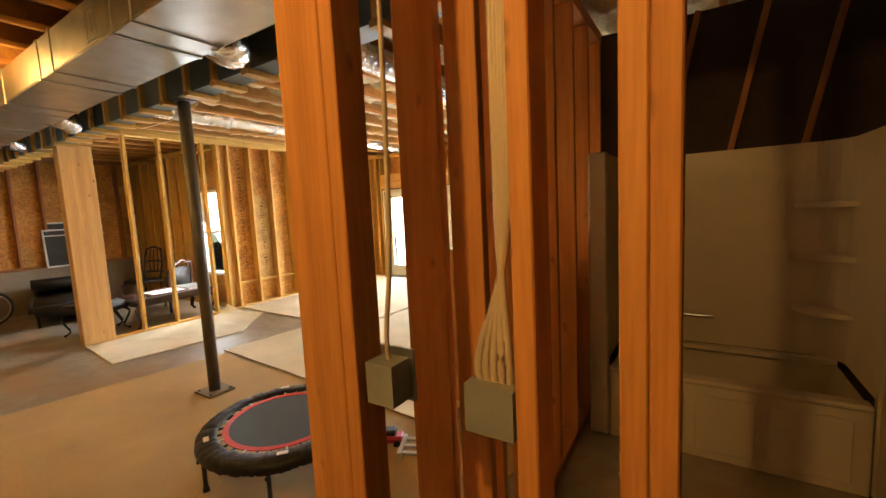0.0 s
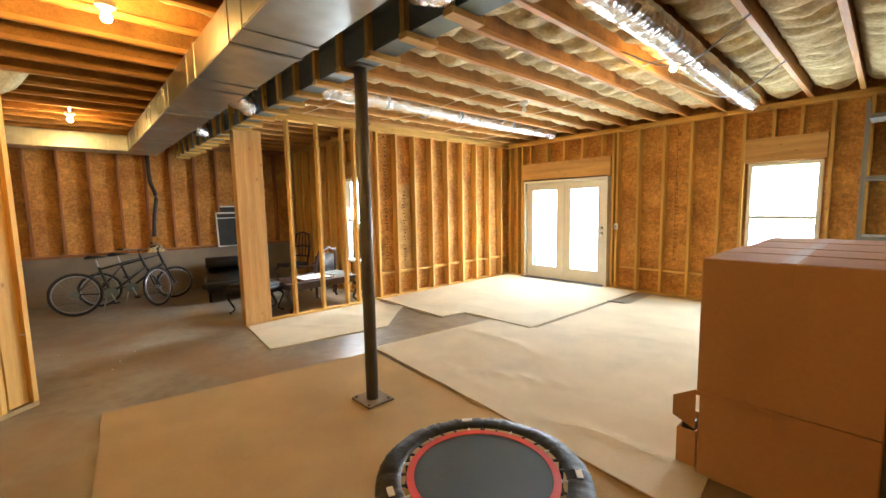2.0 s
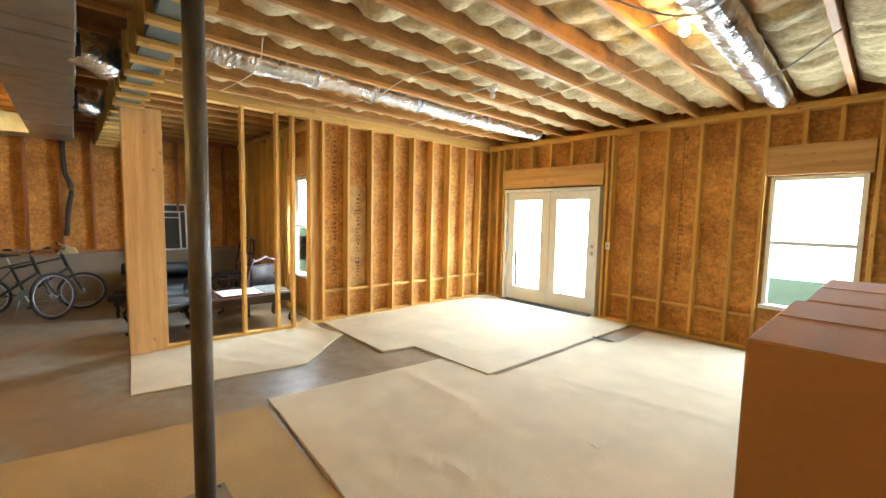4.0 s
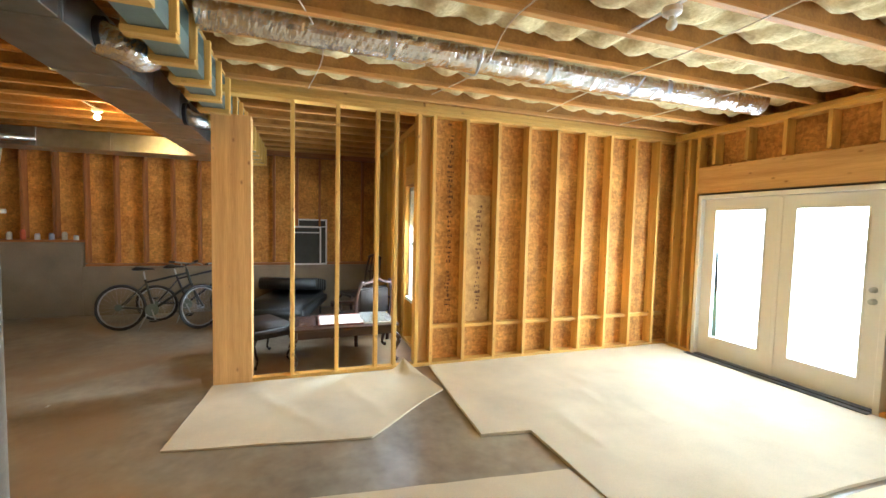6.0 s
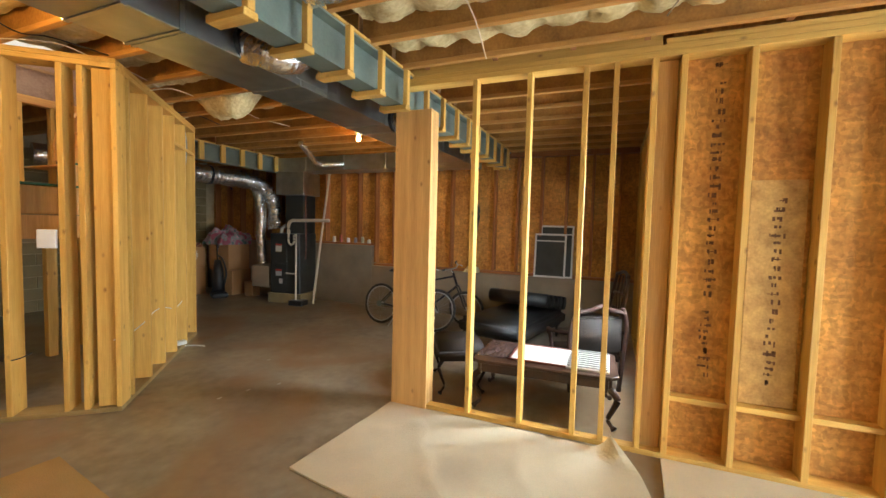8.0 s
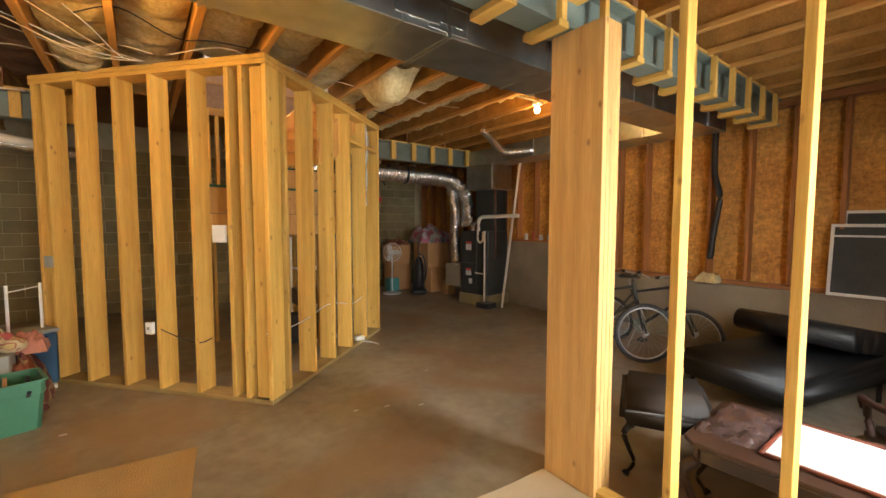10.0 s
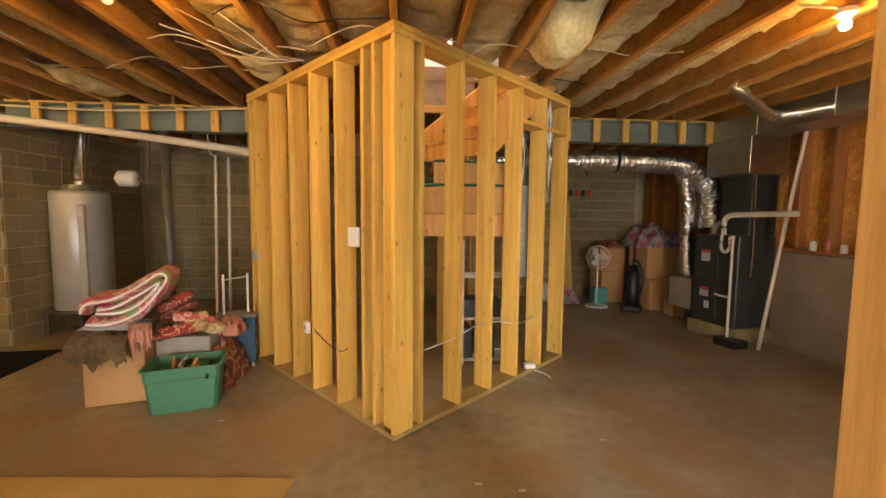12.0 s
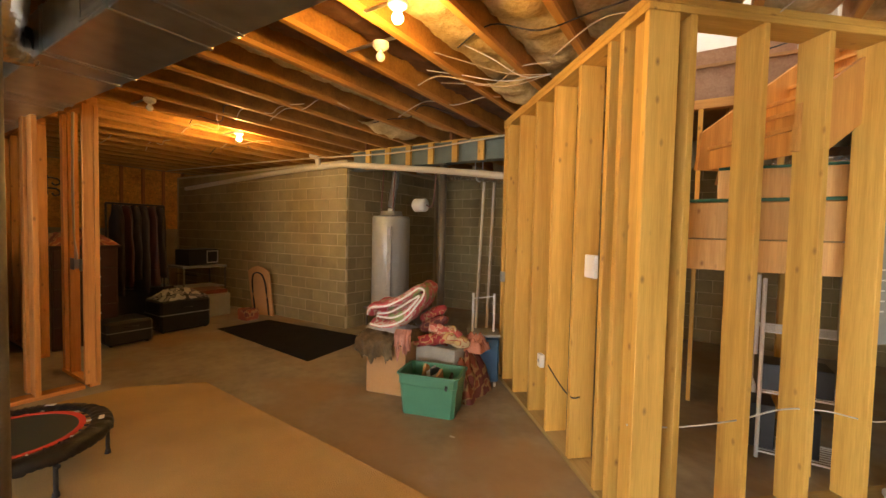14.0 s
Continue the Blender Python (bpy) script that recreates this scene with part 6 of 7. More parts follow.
def cloth_mat(name, cols, scale):
    m = mat(name, cols[0], 0.85, var=0.2, bump=0.4, bscale=70)
    n, l = m.node_tree.nodes, m.node_tree.links
    vo = n.new("ShaderNodeTexNoise")
    vo.inputs["Scale"].default_value = scale
    vo.inputs["Detail"].default_value = 1.5
    l.new(n["Texture Coordinate"].outputs["Object"], vo.inputs["Vector"])
    rp = n.new("ShaderNodeValToRGB")
    rp.color_ramp.interpolation = "CONSTANT"
    rp.color_ramp.elements[0].color = (*cols[0], 1)
    rp.color_ramp.elements[1].position = 0.46
    rp.color_ramp.elements[1].color = (*cols[1], 1)
    for i, c in enumerate(cols[2:]):
        e = rp.color_ramp.elements.new(0.52 + 0.07 * i)
        e.color = (*c, 1)
    l.new(vo.outputs["Fac"], rp.inputs["Fac"])
    l.new(rp.outputs["Color"], n["Principled BSDF"].inputs["Base Color"])
    return m


M_FLORAL = cloth_mat("pink_floral_cloth", [(0.56, 0.12, 0.14), (0.60, 0.48, 0.40), (0.52, 0.16, 0.15), (0.30, 0.36, 0.15)], 8)
M_BAG = cloth_mat("mixed_bag", [(0.35, 0.10, 0.14), (0.25, 0.28, 0.25), (0.40, 0.25, 0.28), (0.12, 0.20, 0.18)], 7)
M_BROWNFAB = cloth_mat("brown_red_fabric", [(0.26, 0.07, 0.03), (0.34, 0.20, 0.09), (0.16, 0.04, 0.03)], 7)
crumpled("full_plastic_bag", -8.62, -3.62, 1.12, 0.42, 0.34, 0.55, M_BAG, "bulging clear bag of pink and green cloth on stacked boxes", "bag", 8)
crumpled("orange_toys", -8.1, -4.25, 1.05, 0.22, 0.2, 0.22, M_BROWNFAB, "pile of orange and red things in an open box", "clutter", 9)
stick("leaning_board", (-7.25, -4.05, 0.0), (-7.35, -4.62, 1.95), 0.20, 0.03, M_STUD).name = "leaning_board"
tagged(bpy.data.objects["leaning_board"], "wide pale pine board leaning on the block wall", "board")
M_TEAL = mat("teal_plastic", (0.08, 0.30, 0.28), 0.4, var=0.1)
tagged(boxpart("plastic_tub", (-7.98, -7.72, -4.15, -3.9, 0, 0.30), M_TEAL, bevel=0.02), "small teal plastic tub behind a fan", "tub")
crumpled("baby_seat", -7.15, -4.1, 0.0, 0.28, 0.22, 0.42, M_BAG, "folded baby seat with purple cloth on the slab", "baby seat", 11)
crumpled("white_cushion", -6.85, -4.35, 0.0, 0.14, 0.2, 0.5, M_PAPER, "white rounded cushion standing by the block wall", "cushion", 12)
for k in range(4):
    tagged(boxpart("hook_board", (-7.55 - 0.13 * k, -7.47 - 0.13 * k, -4.72, -4.68, 2.08, 2.20), (M_BLACK, M_RED)[k % 2], bevel=0.004), ("small black plate high on the block wall", "small red plate high on the block wall")[k % 2], "plate", "small plates high on the block wall")

# ---- water heater ----
def water_heater(x, y):
    th = tagged(empty("water_heater", x, y), "tall pale grey cylindrical water heater on a low stand", "water heater")
    M_WH = mat("heater_enamel", (0.46, 0.46, 0.42), 0.3, 0.15, var=0.1, bump=0.02)
    bm = bmesh.new()
    slab(bm, -0.33, 0.33, -0.33, 0.33, 0.30, 0.33)
    for a in (-0.3, 0.27):
        for b in (-0.3, 0.27):
            slab(bm, a, a + 0.03, b, b + 0.03, 0, 0.299)
    part("stand", bm, M_POST, th)
    bm = bmesh.new()
    R = 0.33
    tube(bm, [(0, 0, 0.335), (0, 0, 0.35), (0, 0, 1.88), (0, 0, 1.93), (0, 0, 1.94)], [R - 0.01, R, R, R - 0.02, R - 0.10], 40)
    part("tank", bm, M_WH, th, smooth=True)
    bm = bmesh.new()
    tube(bm, [(0, 0, 1.95), (0, 0, 2.02)], [0.2, 0.18], 20)
    part("draft_hood", bm, M_TIN, th)
    pipe("flue", [(0, 0, 2.02), (0, 0, 2.15), (0.02, -0.05, 2.3), (0.0, -0.1, 2.6), (0, -0.1, 2.9)], 0.06, M_TIN, "", "", th, wob=0.2)
    for s in (-0.12, 0.14):
        pipe("water_pipe", [(s, 0.1, 1.93), (s, 0.1, 2.2), (s, 0.05, 2.8)], 0.012, M_RUST, "", "", th)
    boxpart("control_panel", (-0.24, -0.10, 0.25, 0.29, 0.5, 1.75), M_WH, th, bevel=0.01)
    boxpart("label_plate", (-0.22, -0.12, 0.291, 0.293, 1.60, 1.72), M_PAPER, th, bevel=0)
    return th


water_heater(0.33, -2.6)
bm = bmesh.new()
tube(bm, [(-0.42, -2.6, 2.12), (-0.40, -2.6, 2.12), (-0.20, -2.6, 2.12), (-0.14, -2.6, 2.12)], [0.05, 0.11, 0.11, 0.04], 20)
xt = tagged(part("expansion_tank", bm, M_WHITE, smooth=True), "small white expansion tank lying on its side above the heater", "tank")
pipe("fitting", [(-0.42, -2.6, 2.12), (-0.55, -2.6, 2.12), (-0.6, -2.6, 2.6), (-0.6, -2.6, 2.94)], 0.012, M_RUST, "", "", xt)
pipe("drain_line", [(5.9, -1.84, 2.55), (2.5, -1.83, 2.72), (1.0, -1.82, 2.75), (0.62, -1.82, 2.74), (-1.3, -1.78, 2.52), (-2.5, -1.76, 2.36)], 0.045, M_PVC, "long white plastic drain pipe sloping along the block wall", "pipe", n=8)
pipe("drain_branch", [(1.35, -1.83, 2.78), (1.35, -1.80, 2.90), (1.45, -1.75, 2.96)], 0.045, M_PVC, "short white plastic pipe elbow under the joists", "pipe")
flex("flexible_duct", [(-1.05, -2.25, 2.52), (-1.5, -2.2, 2.50), (-2.1, -2.2, 2.42), (-2.7, -2.3, 2.35)], 0.075, "foil-wrapped pipe running behind the rear column")
for x in (-1.32, -1.50):
    stick("leaning_pole", (x - 0.16, -2.45, 0.01), (x, -2.95, 2.66), 0.035, 0.035, M_PVC)
for ob in [o for o in bpy.data.objects if o.name.startswith("leaning_pole")]:
    tagged(ob, "slender pale wooden pole leaning in the dark corner", "pole", "poles leaning in the corner")

# ---- bin, boxes and clothes in front of the stair wall ----
def tote(x, y, rz, sx, sy, h, m, label):
    th = tagged(empty("storage_tote", x, y, 0, rz), label, "storage bin")
    bm = bmesh.new()
    def ring(u, v, z):
        c = 0.03
        q = [(-u + c, -v), (u - c, -v), (u, -v + c), (u, v - c), (u - c, v), (-u + c, v), (-u, v - c), (-u, -v + c)]
        return [bm.verts.new((a, b, z)) for a, b in q]
    rs = [ring(sx * 0.86, sy * 0.86, 0.0), ring(sx * 0.95, sy * 0.95, h * 0.72), ring(sx * 0.975, sy * 0.975, h * 0.74), ring(sx * 0.98, sy * 0.98, h * 0.96), ring(sx * 1.04, sy * 1.04, h * 0.96), ring(sx * 1.04, sy * 1.04, h), ring(sx * 0.95, sy * 0.95, h), ring(sx * 0.84, sy * 0.84, 0.012)]
    bm.faces.new(rs[0][::-1])
    bm.faces.new(rs[-1])
    for a, b in zip(rs, rs[1:]):
        for k in range(8):
            bm.faces.new((a[k], a[(k + 1) % 8], b[(k + 1) % 8], b[k]))
    part("tub", bm, m, th)
    boxpart("handle", (-sx * 0.3, sx * 0.3, sy * 1.0, sy * 1.08, h * 0.80, h * 0.9), m, th, bevel=0.006)
    return th


M_GREEN2 = mat("green_plastic", (0.06, 0.21, 0.12), 0.4, var=0.1, bump=0.05)
tote(-2.25, -0.13, 196, 0.285, 0.19, 0.38, M_GREEN2, "open dark green plastic storage tote full of books and odds")
for k in range(5):
    ob = boxpart("book", (-0.09, 0.09, -0.012, 0.012, 0, 0.24), (M_BLACK, M_CARD, M_PAPER, M_BLACK, M_CARD)[k], bevel=0.002)
    ob.matrix_world = pose(-2.40 + 0.07 * k, -0.17 + 0.03 * (k % 2), 0.14, 12 * (k % 3 - 1), 30 - 14 * k, 100)
    tagged(ob, ("black-covered book standing in the green tote", "tan-covered book standing in the green tote", "pale book leaning in the green tote")[(0, 1, 2, 0, 1)[k]], "book", "books in the green tote")
crumpled("odds_and_ends", -2.25, -0.14, 0.16, 0.22, 0.15, 0.14, M_BLACKFAB, "dark jumble filling the green tote", "clutter", 21, 20)
M_FUR = mat("brown_fleece", (0.13, 0.085, 0.04), 0.95, var=0.5, scale=14, bump=0.9, bscale=60)
M_PINK = mat("dusty_pink", (0.50, 0.24, 0.18), 0.9, var=0.25, scale=9, bump=0.5)
M_SHEET = mat("pale_sheet", (0.42, 0.41, 0.42), 0.85, var=0.15, bump=0.4)
carton(-1.82, -1.38, -0.62, -0.14, 0, 0.55, "khaki cardboard box under a heap of clothes", rz=14)
tagged(boxpart("grey_box", (-2.31, -1.84, -0.62, -0.42, 0.0, 0.50), mat("grey_card", (0.34, 0.32, 0.27), 0.7), bevel=0.006), "grey flat-sided box standing behind the green tote", "box")
crumpled("brown_coat", -1.62, -0.34, 0.55, 0.30, 0.28, 0.20, M_FUR, "dark brown fleece coat crumpled over the cardboard box", "coat", 31)


def drape(name, x0, y0, x1, y1, ztop, drop, out, m, label, category, seed):
    """Cloth hanging over an edge from (x0, y0) to (x1, y1), its hem uneven."""
    e = Vector((x1 - x0, y1 - y0, 0))
    nrm = Vector((-e.y, e.x, 0)).normalized() * out
    bm = bmesh.new()
    g = []
    for j in range(15):
        v = j / 14
        row = []
        for i in range(25):
            u = i / 24
            hem = drop * (0.62 + 0.55 * noise.noise(Vector((u * 4.5, seed, 0))) + 0.2 * noise.noise(Vector((u * 14, seed, 3))))
            fold = 0.022 * math.sin(u * 19 + 3 * noise.noise(Vector((u * 3, v, seed)))) + 0.02 * noise.noise(Vector((u * 7, v * 5, seed)))
            row.append(bm.verts.new(Vector((x0, y0, ztop)) + e * u + nrm * (0.035 + fold * min(1, v * 3)) - Vector((0, 0, hem * v)) - nrm * (0.10 * max(0, 0.2 - v) / 0.2)))
        g.append(row)
    for a, b in zip(g, g[1:]):
        for i in range(24):
            bm.faces.new((a[i], a[i + 1], b[i + 1], b[i]))
    return tagged(part(name, bm, m, smooth=True), label, category)


drape("hanging_fleece", -1.82, -0.08, -1.42, 0.02, 0.62, 0.36, 1, M_FUR, "dark brown fleece hanging over the box's edge with a ragged hem", "cloth", 51)
drape("pink_sleeve", -1.98, -0.14, -1.84, -0.06, 0.70, 0.34, 1, M_PINK, "dusty pink sleeve hanging down between box and tote", "cloth", 52)
crumpled("folded_sheet", -1.62, -0.30, 0.66, 0.22, 0.20, 0.12, M_SHEET, "pale blue-grey folded sheet under a quilt", "cloth", 53)
crumpled("duvet", -2.2, -0.66, 0.0, 0.30, 0.26, 0.80, M_BROWNFAB, "red and brown duvet piled behind the green tote", "duvet", 33)
crumpled("pink_ruffle", -2.36, -0.72, 0.45, 0.14, 0.12, 0.24, mat("dusty_pink_cloth", (0.48, 0.20, 0.13), 0.9, var=0.3, bump=0.6), "ruffled dusty pink cloth hanging over a heap", "cloth", 35)


def folded_blanket():
    """A quilt folded over on itself, rising to one end, with white piping."""
    th = tagged(empty("quilt", -1.73, -0.34, 0.69, 15), "folded pink floral quilt with white piping heaped on clothes", "quilt")
    outer = curve([(0.36, 0.03), (0.15, 0.02), (-0.10, 0.10), (-0.30, 0.28), (-0.37, 0.38), (-0.30, 0.43), (-0.12, 0.33), (0.12, 0.23), (0.34, 0.20), (0.40, 0.12), (0.37, 0.05)] and [Vector((u, 0, w)) for u, w in ((0.36, 0.03), (0.15, 0.02), (-0.10, 0.10), (-0.30, 0.28), (-0.37, 0.38), (-0.30, 0.43), (-0.12, 0.33), (0.12, 0.23), (0.34, 0.20), (0.40, 0.12))], 6)
    inner = curve([Vector((u, 0, w)) for u, w in ((0.28, 0.11), (0.05, 0.11), (-0.15, 0.20), (-0.30, 0.35), (-0.10, 0.25), (0.10, 0.16), (0.27, 0.14))], 6)
    for q, (path, thick, depth) in enumerate(((outer, 0.045, 0.24), (inner, 0.035, 0.21))):
        bm = bmesh.new()
        rows = []
        for i, c in enumerate(path):
            d = (path[min(i + 1, len(path) - 1)] - path[max(i - 1, 0)]).normalized()
            nn = Vector((-d.z, 0, d.x))
            row = []
            for k in range(20):
                a = 2 * math.pi * k / 20
                cy = math.cos(a)
                yy = math.copysign(abs(cy) ** 0.5, cy) * depth * (1 + 0.10 * noise.noise(Vector((i * 0.25, q, 1.0 if cy > 0 else 5.0))))
                tt = math.sin(a) * thick * (1 + 0.7 * noise.noise(Vector((c.x * 8, yy * 8, c.z * 8 + q))))
                row.append(bm.verts.new(c + nn * tt + Vector((0, yy, 0))))
            rows.append(row)
        for a, b2 in zip(rows, rows[1:]):
            for k in range(20):
                bm.faces.new((a[k], a[(k + 1) % 20], b2[(k + 1) % 20], b2[k]))
        bm.faces.new(rows[0][::-1])
        bm.faces.new(rows[-1])
        part("fold", bm, M_FLORAL, th, smooth=True)
        for s in (-1, 1):
            bm = bmesh.new()
            tube(bm, [c + Vector((0, s * depth * (1 + 0.10 * noise.noise(Vector((i * 0.25, q, 1.0 if s > 0 else 5.0)))), 0)) for i, c in enumerate(path)], 0.011, 6)
            part("piping", bm, M_WHITE, th, smooth=True)
    return th


folded_blanket().scale = (0.80, 0.85, 1.0)
M_ROLLS = (cloth_mat("red_print", [(0.45, 0.06, 0.05), (0.55, 0.35, 0.16), (0.30, 0.03, 0.03)], 14), cloth_mat("tan_print", [(0.50, 0.36, 0.14), (0.35, 0.10, 0.06), (0.55, 0.45, 0.25)], 12), cloth_mat("maroon_print", [(0.16, 0.03, 0.03), (0.30, 0.12, 0.06), (0.10, 0.03, 0.03)], 10), cloth_mat("salmon_print", [(0.60, 0.22, 0.15), (0.65, 0.45, 0.33), (0.45, 0.10, 0.08)], 16))
for k, (x, y, z, ln, tilt, turn, r) in enumerate(((-2.02, -0.44, 0.56, 0.46, 12, 8, 0.055), (-2.06, -0.56, 0.62, 0.44, 20, -12, 0.05), (-1.98, -0.50, 0.70, 0.40, 26, 10, 0.05), (-2.16, -0.48, 0.66, 0.34, -14, 25, 0.05), (-1.94, -0.58, 0.80, 0.34, 30, -6, 0.05), (-2.26, -0.52, 0.58, 0.30, -20, 40, 0.06))):
    bm = bmesh.new()
    n = 22
    tube(bm, [(ln * (i / n - 0.5), 0.015 * math.sin(i * 0.5 + k), 0) for i in range(n + 1)], [r * (1 - 0.5 * abs(i / n * 2 - 1) ** 6) * (1 + 0.16 * noise.noise(Vector((i * 0.6, k, 0)))) for i in range(n + 1)], 14, 0.35)
    ob = part("cushion_roll", bm, M_ROLLS[k % 4], smooth=True)
    ob.matrix_world = pose(x, y, z, 0, tilt, turn)
    tagged(ob, ("red and gold patterned cushion rolled up on the heap", "tan patterned cushion rolled up on the heap", "maroon patterned cushion rolled up on the heap", "salmon patterned cushion rolled up on the heap")[k % 4], "cushion", "cushions heaped by the tote")


def rolling_cooler():
    th = tagged(empty("rolling_cooler", -2.31, -1.04, 0, 30), "blue wheeled cooler with a white lid and a raised frame", "cooler")
    M_B = mat("blue_plastic", (0.03, 0.09, 0.17), 0.4, var=0.15)
    bm = bmesh.new()
    slab(bm, -0.17, 0.17, -0.15, 0.15, 0.05, 0.54)
    part("body", bm, M_B, th, bevel=0.02)
    boxpart("lid", (-0.18, 0.18, -0.16, 0.16, 0.541, 0.575), M_GREY, th, bevel=0.008)
    for s in (-0.13, 0.13):
        bm = bmesh.new()
        tube(bm, [(s - 0.012, 0.13, 0.027), (s + 0.012, 0.13, 0.027)], 0.027, 12)
        part("wheel", bm, M_PLASTIC, th)
        bm = bmesh.new()
        tube(bm, [(s, -0.13, 0.0), (s, -0.13, 0.05)], 0.02, 10)
        part("foot", bm, M_PLASTIC, th)
        bm = bmesh.new()
        tube(bm, [(s * 0.9, 0.0, 0.575), (s * 0.9, 0.0, 1.0)], 0.013, 8)
        part("frame_post", bm, M_PLASTIC, th)
    bm = bmesh.new()
    tube(bm, [(-0.12, 0.0, 0.97), (0.12, 0.0, 0.94)], 0.006, 6)
    part("crossbar", bm, M_PLASTIC, th)
    return th


rolling_cooler()

# ---- things in the dark east corner ----
def luggage(x0, x1, y0, y1, z1, m, label, cat):
    th = tagged(empty("suitcase", (x0 + x1) / 2, (y0 + y1) / 2), label, cat)
    hx, hy = (x1 - x0) / 2, (y1 - y0) / 2
    boxpart("shell", (-hx, hx, -hy, hy, 0.02, z1), m, th, bevel=0.03)
    boxpart("zip_band", (-hx - 0.004, hx + 0.004, -hy - 0.004, hy + 0.004, z1 * 0.55, z1 * 0.58), M_GREY, th, bevel=0.002)
    bm = bmesh.new()
    tube(bm, curve([(-hx - 0.005, -0.08, z1 * 0.75), (-hx - 0.03, -0.05, z1 * 0.77), (-hx - 0.03, 0.05, z1 * 0.77), (-hx - 0.005, 0.08, z1 * 0.75)], 4), 0.008, 6)
    part("handle", bm, M_BLACK, th)
    for a in (-hx + 0.06, hx - 0.06):
        for b in (-hy + 0.06, hy - 0.06):
            bm = bmesh.new()
            tube(bm, [(a, b, 0), (a, b, 0.03)], 0.02, 8)
            part("foot", bm, M_BLACK, th)
    return th


luggage(2.60, 3.15, -0.65, 0.10, 0.50, M_BLACKFAB, "large black soft suitcase lying on the slab", "suitcase")
luggage(2.35, 2.9, 0.30, 0.85, 0.34, M_BLACK, "low black case on the slab beside a dresser", "case")


M_DARKRED = mat("dark_red_lacquer", (0.045, 0.014, 0.012), 0.4, var=0.4)
M_COAT = mat("dark_wool", (0.022, 0.016, 0.015), 0.95, var=0.5, bump=0.4)


def coat(x, y, top, length, w, m, label):
    """A garment on a hanger, seen edge on or broadside: shoulders, then a loose body."""
    th = tagged(empty("hanging_coat", x, y, top), label, "coat", "coats on the rail")
    bm = bmesh.new()
    tube(bm, [(-0.2, 0, -0.05), (0, 0, 0.0), (0.2, 0, -0.05)], 0.006, 6)
    part("hanger", bm, M_BLACK, th)
    bm = bmesh.new()
    rows = []
    for i in range(13):
        f = i / 12
        hw = 0.09 + 0.14 * min(1, f * 6) + 0.03 * f
        row = []
        for k in range(20):
            a = 2 * math.pi * k / 20
            j = 1 + 0.30 * noise.noise(Vector((math.cos(a) * 2 + x * 7, math.sin(a) * 2 + y * 9, f * 2.5)))
            row.append(bm.verts.new((math.cos(a) * hw * j, math.sin(a) * w * j, -0.01 - f * length + 0.03 * noise.noise(Vector((a, y * 5, f))))))
        rows.append(row)
    for a, b in zip(rows, rows[1:]):
        for k in range(20):
            bm.faces.new((a[k], b[k], b[(k + 1) % 20], a[(k + 1) % 20]))
    bm.faces.new(rows[0])
    bm.faces.new(rows[-1][::-1])
    part("body", bm, m, th, smooth=True)


rack = tagged(empty("clothes_rail", 3.3, 0.3), "black tube clothes rail in the dark corner", "clothes rail")
for pts in ([(0, -0.55, 2.0), (0, 0.24, 2.0)], [(0, -0.55, 0.03), (0, -0.55, 2.0)], [(0, 0.24, 0.03), (0, 0.24, 2.0)], [(-0.25, -0.55, 0.02), (0.25, -0.55, 0.02)], [(-0.25, 0.24, 0.02), (0.25, 0.24, 0.02)]):
    bm = bmesh.new()
    tube(bm, pts, 0.016, 8)
    part("rail_tube", bm, M_BLACK, rack)
for k in range(6):
    coat(3.3, -0.17 + 0.115 * k, 1.985, 1.15 + 0.12 * (k % 3), 0.055, (M_COAT, M_DARKRED, M_COAT)[k % 3], ("long black wool coat on a hanger", "dark red padded jacket on a hanger")[k % 3 == 1])
# the tall near-black box is added to give the partition's dark interior
for d, m, lab in (((3.25, 3.85, 1.75, 2.5, 0, 1.85), M_COAT, "tall near-black box added for the darkness inside the partition"), ((2.75, 3.15, 1.7, 2.1, 0, 0.42), M_DARKRED, "dark red plastic tote inside the unlit partition")):
    tagged(boxpart("storage_box", d, m, bevel=0.02), lab, "storage bin")


def dresser():
    th = tagged(empty("dresser", 3.0, 1.0), "tall dark red-brown dresser with small metal pulls", "dresser")
    boxpart("carcass", (-0.24, 0.3, -0.42, 0.30, 0.0, 1.35), M_DARKWOOD, th)
    boxpart("top", (-0.27, 0.32, -0.45, 0.33, 1.351, 1.38), M_DARKWOOD, th)
    for k in range(5):
        z = 0.06 + 0.255 * k
        dr = boxpart("drawer", (-0.258, -0.241, -0.40, 0.28, z, z + 0.235), M_DARKRED, th)
        for y in (-0.2, 0.1):
            bm = bmesh.new()
            tube(bm, [(-0.26, y, z + 0.12), (-0.285, y, z + 0.12)], 0.012, 8)
            part("pull", bm, M_TIN, dr)
    return th


dresser()
crumpled("dark_blanket", 3.0, 0.95, 1.38, 0.3, 0.38, 0.28, M_BROWNFAB, "dark folded blanket heaped on the dresser", "blanket", 41)
for x0, x1, y0, y1, z0, z1, m, lab in ((3.3, 3.9, -1.4, -0.6, 0, 0.42, M_GREY, "grey plastic storage bin against the wall"), (3.5, 4.1, -0.5, 0.4, 0, 0.62, M_BLACK, "large black storage bin in the dark corner"), (3.3, 3.85, -1.35, -0.65, 0.425, 0.50, M_RUST, "red-brown flat case on a grey bin")):
    tagged(boxpart("storage_box", (x0, x1, y0, y1, z0, z1), m, bevel=0.015), lab, "storage bin")


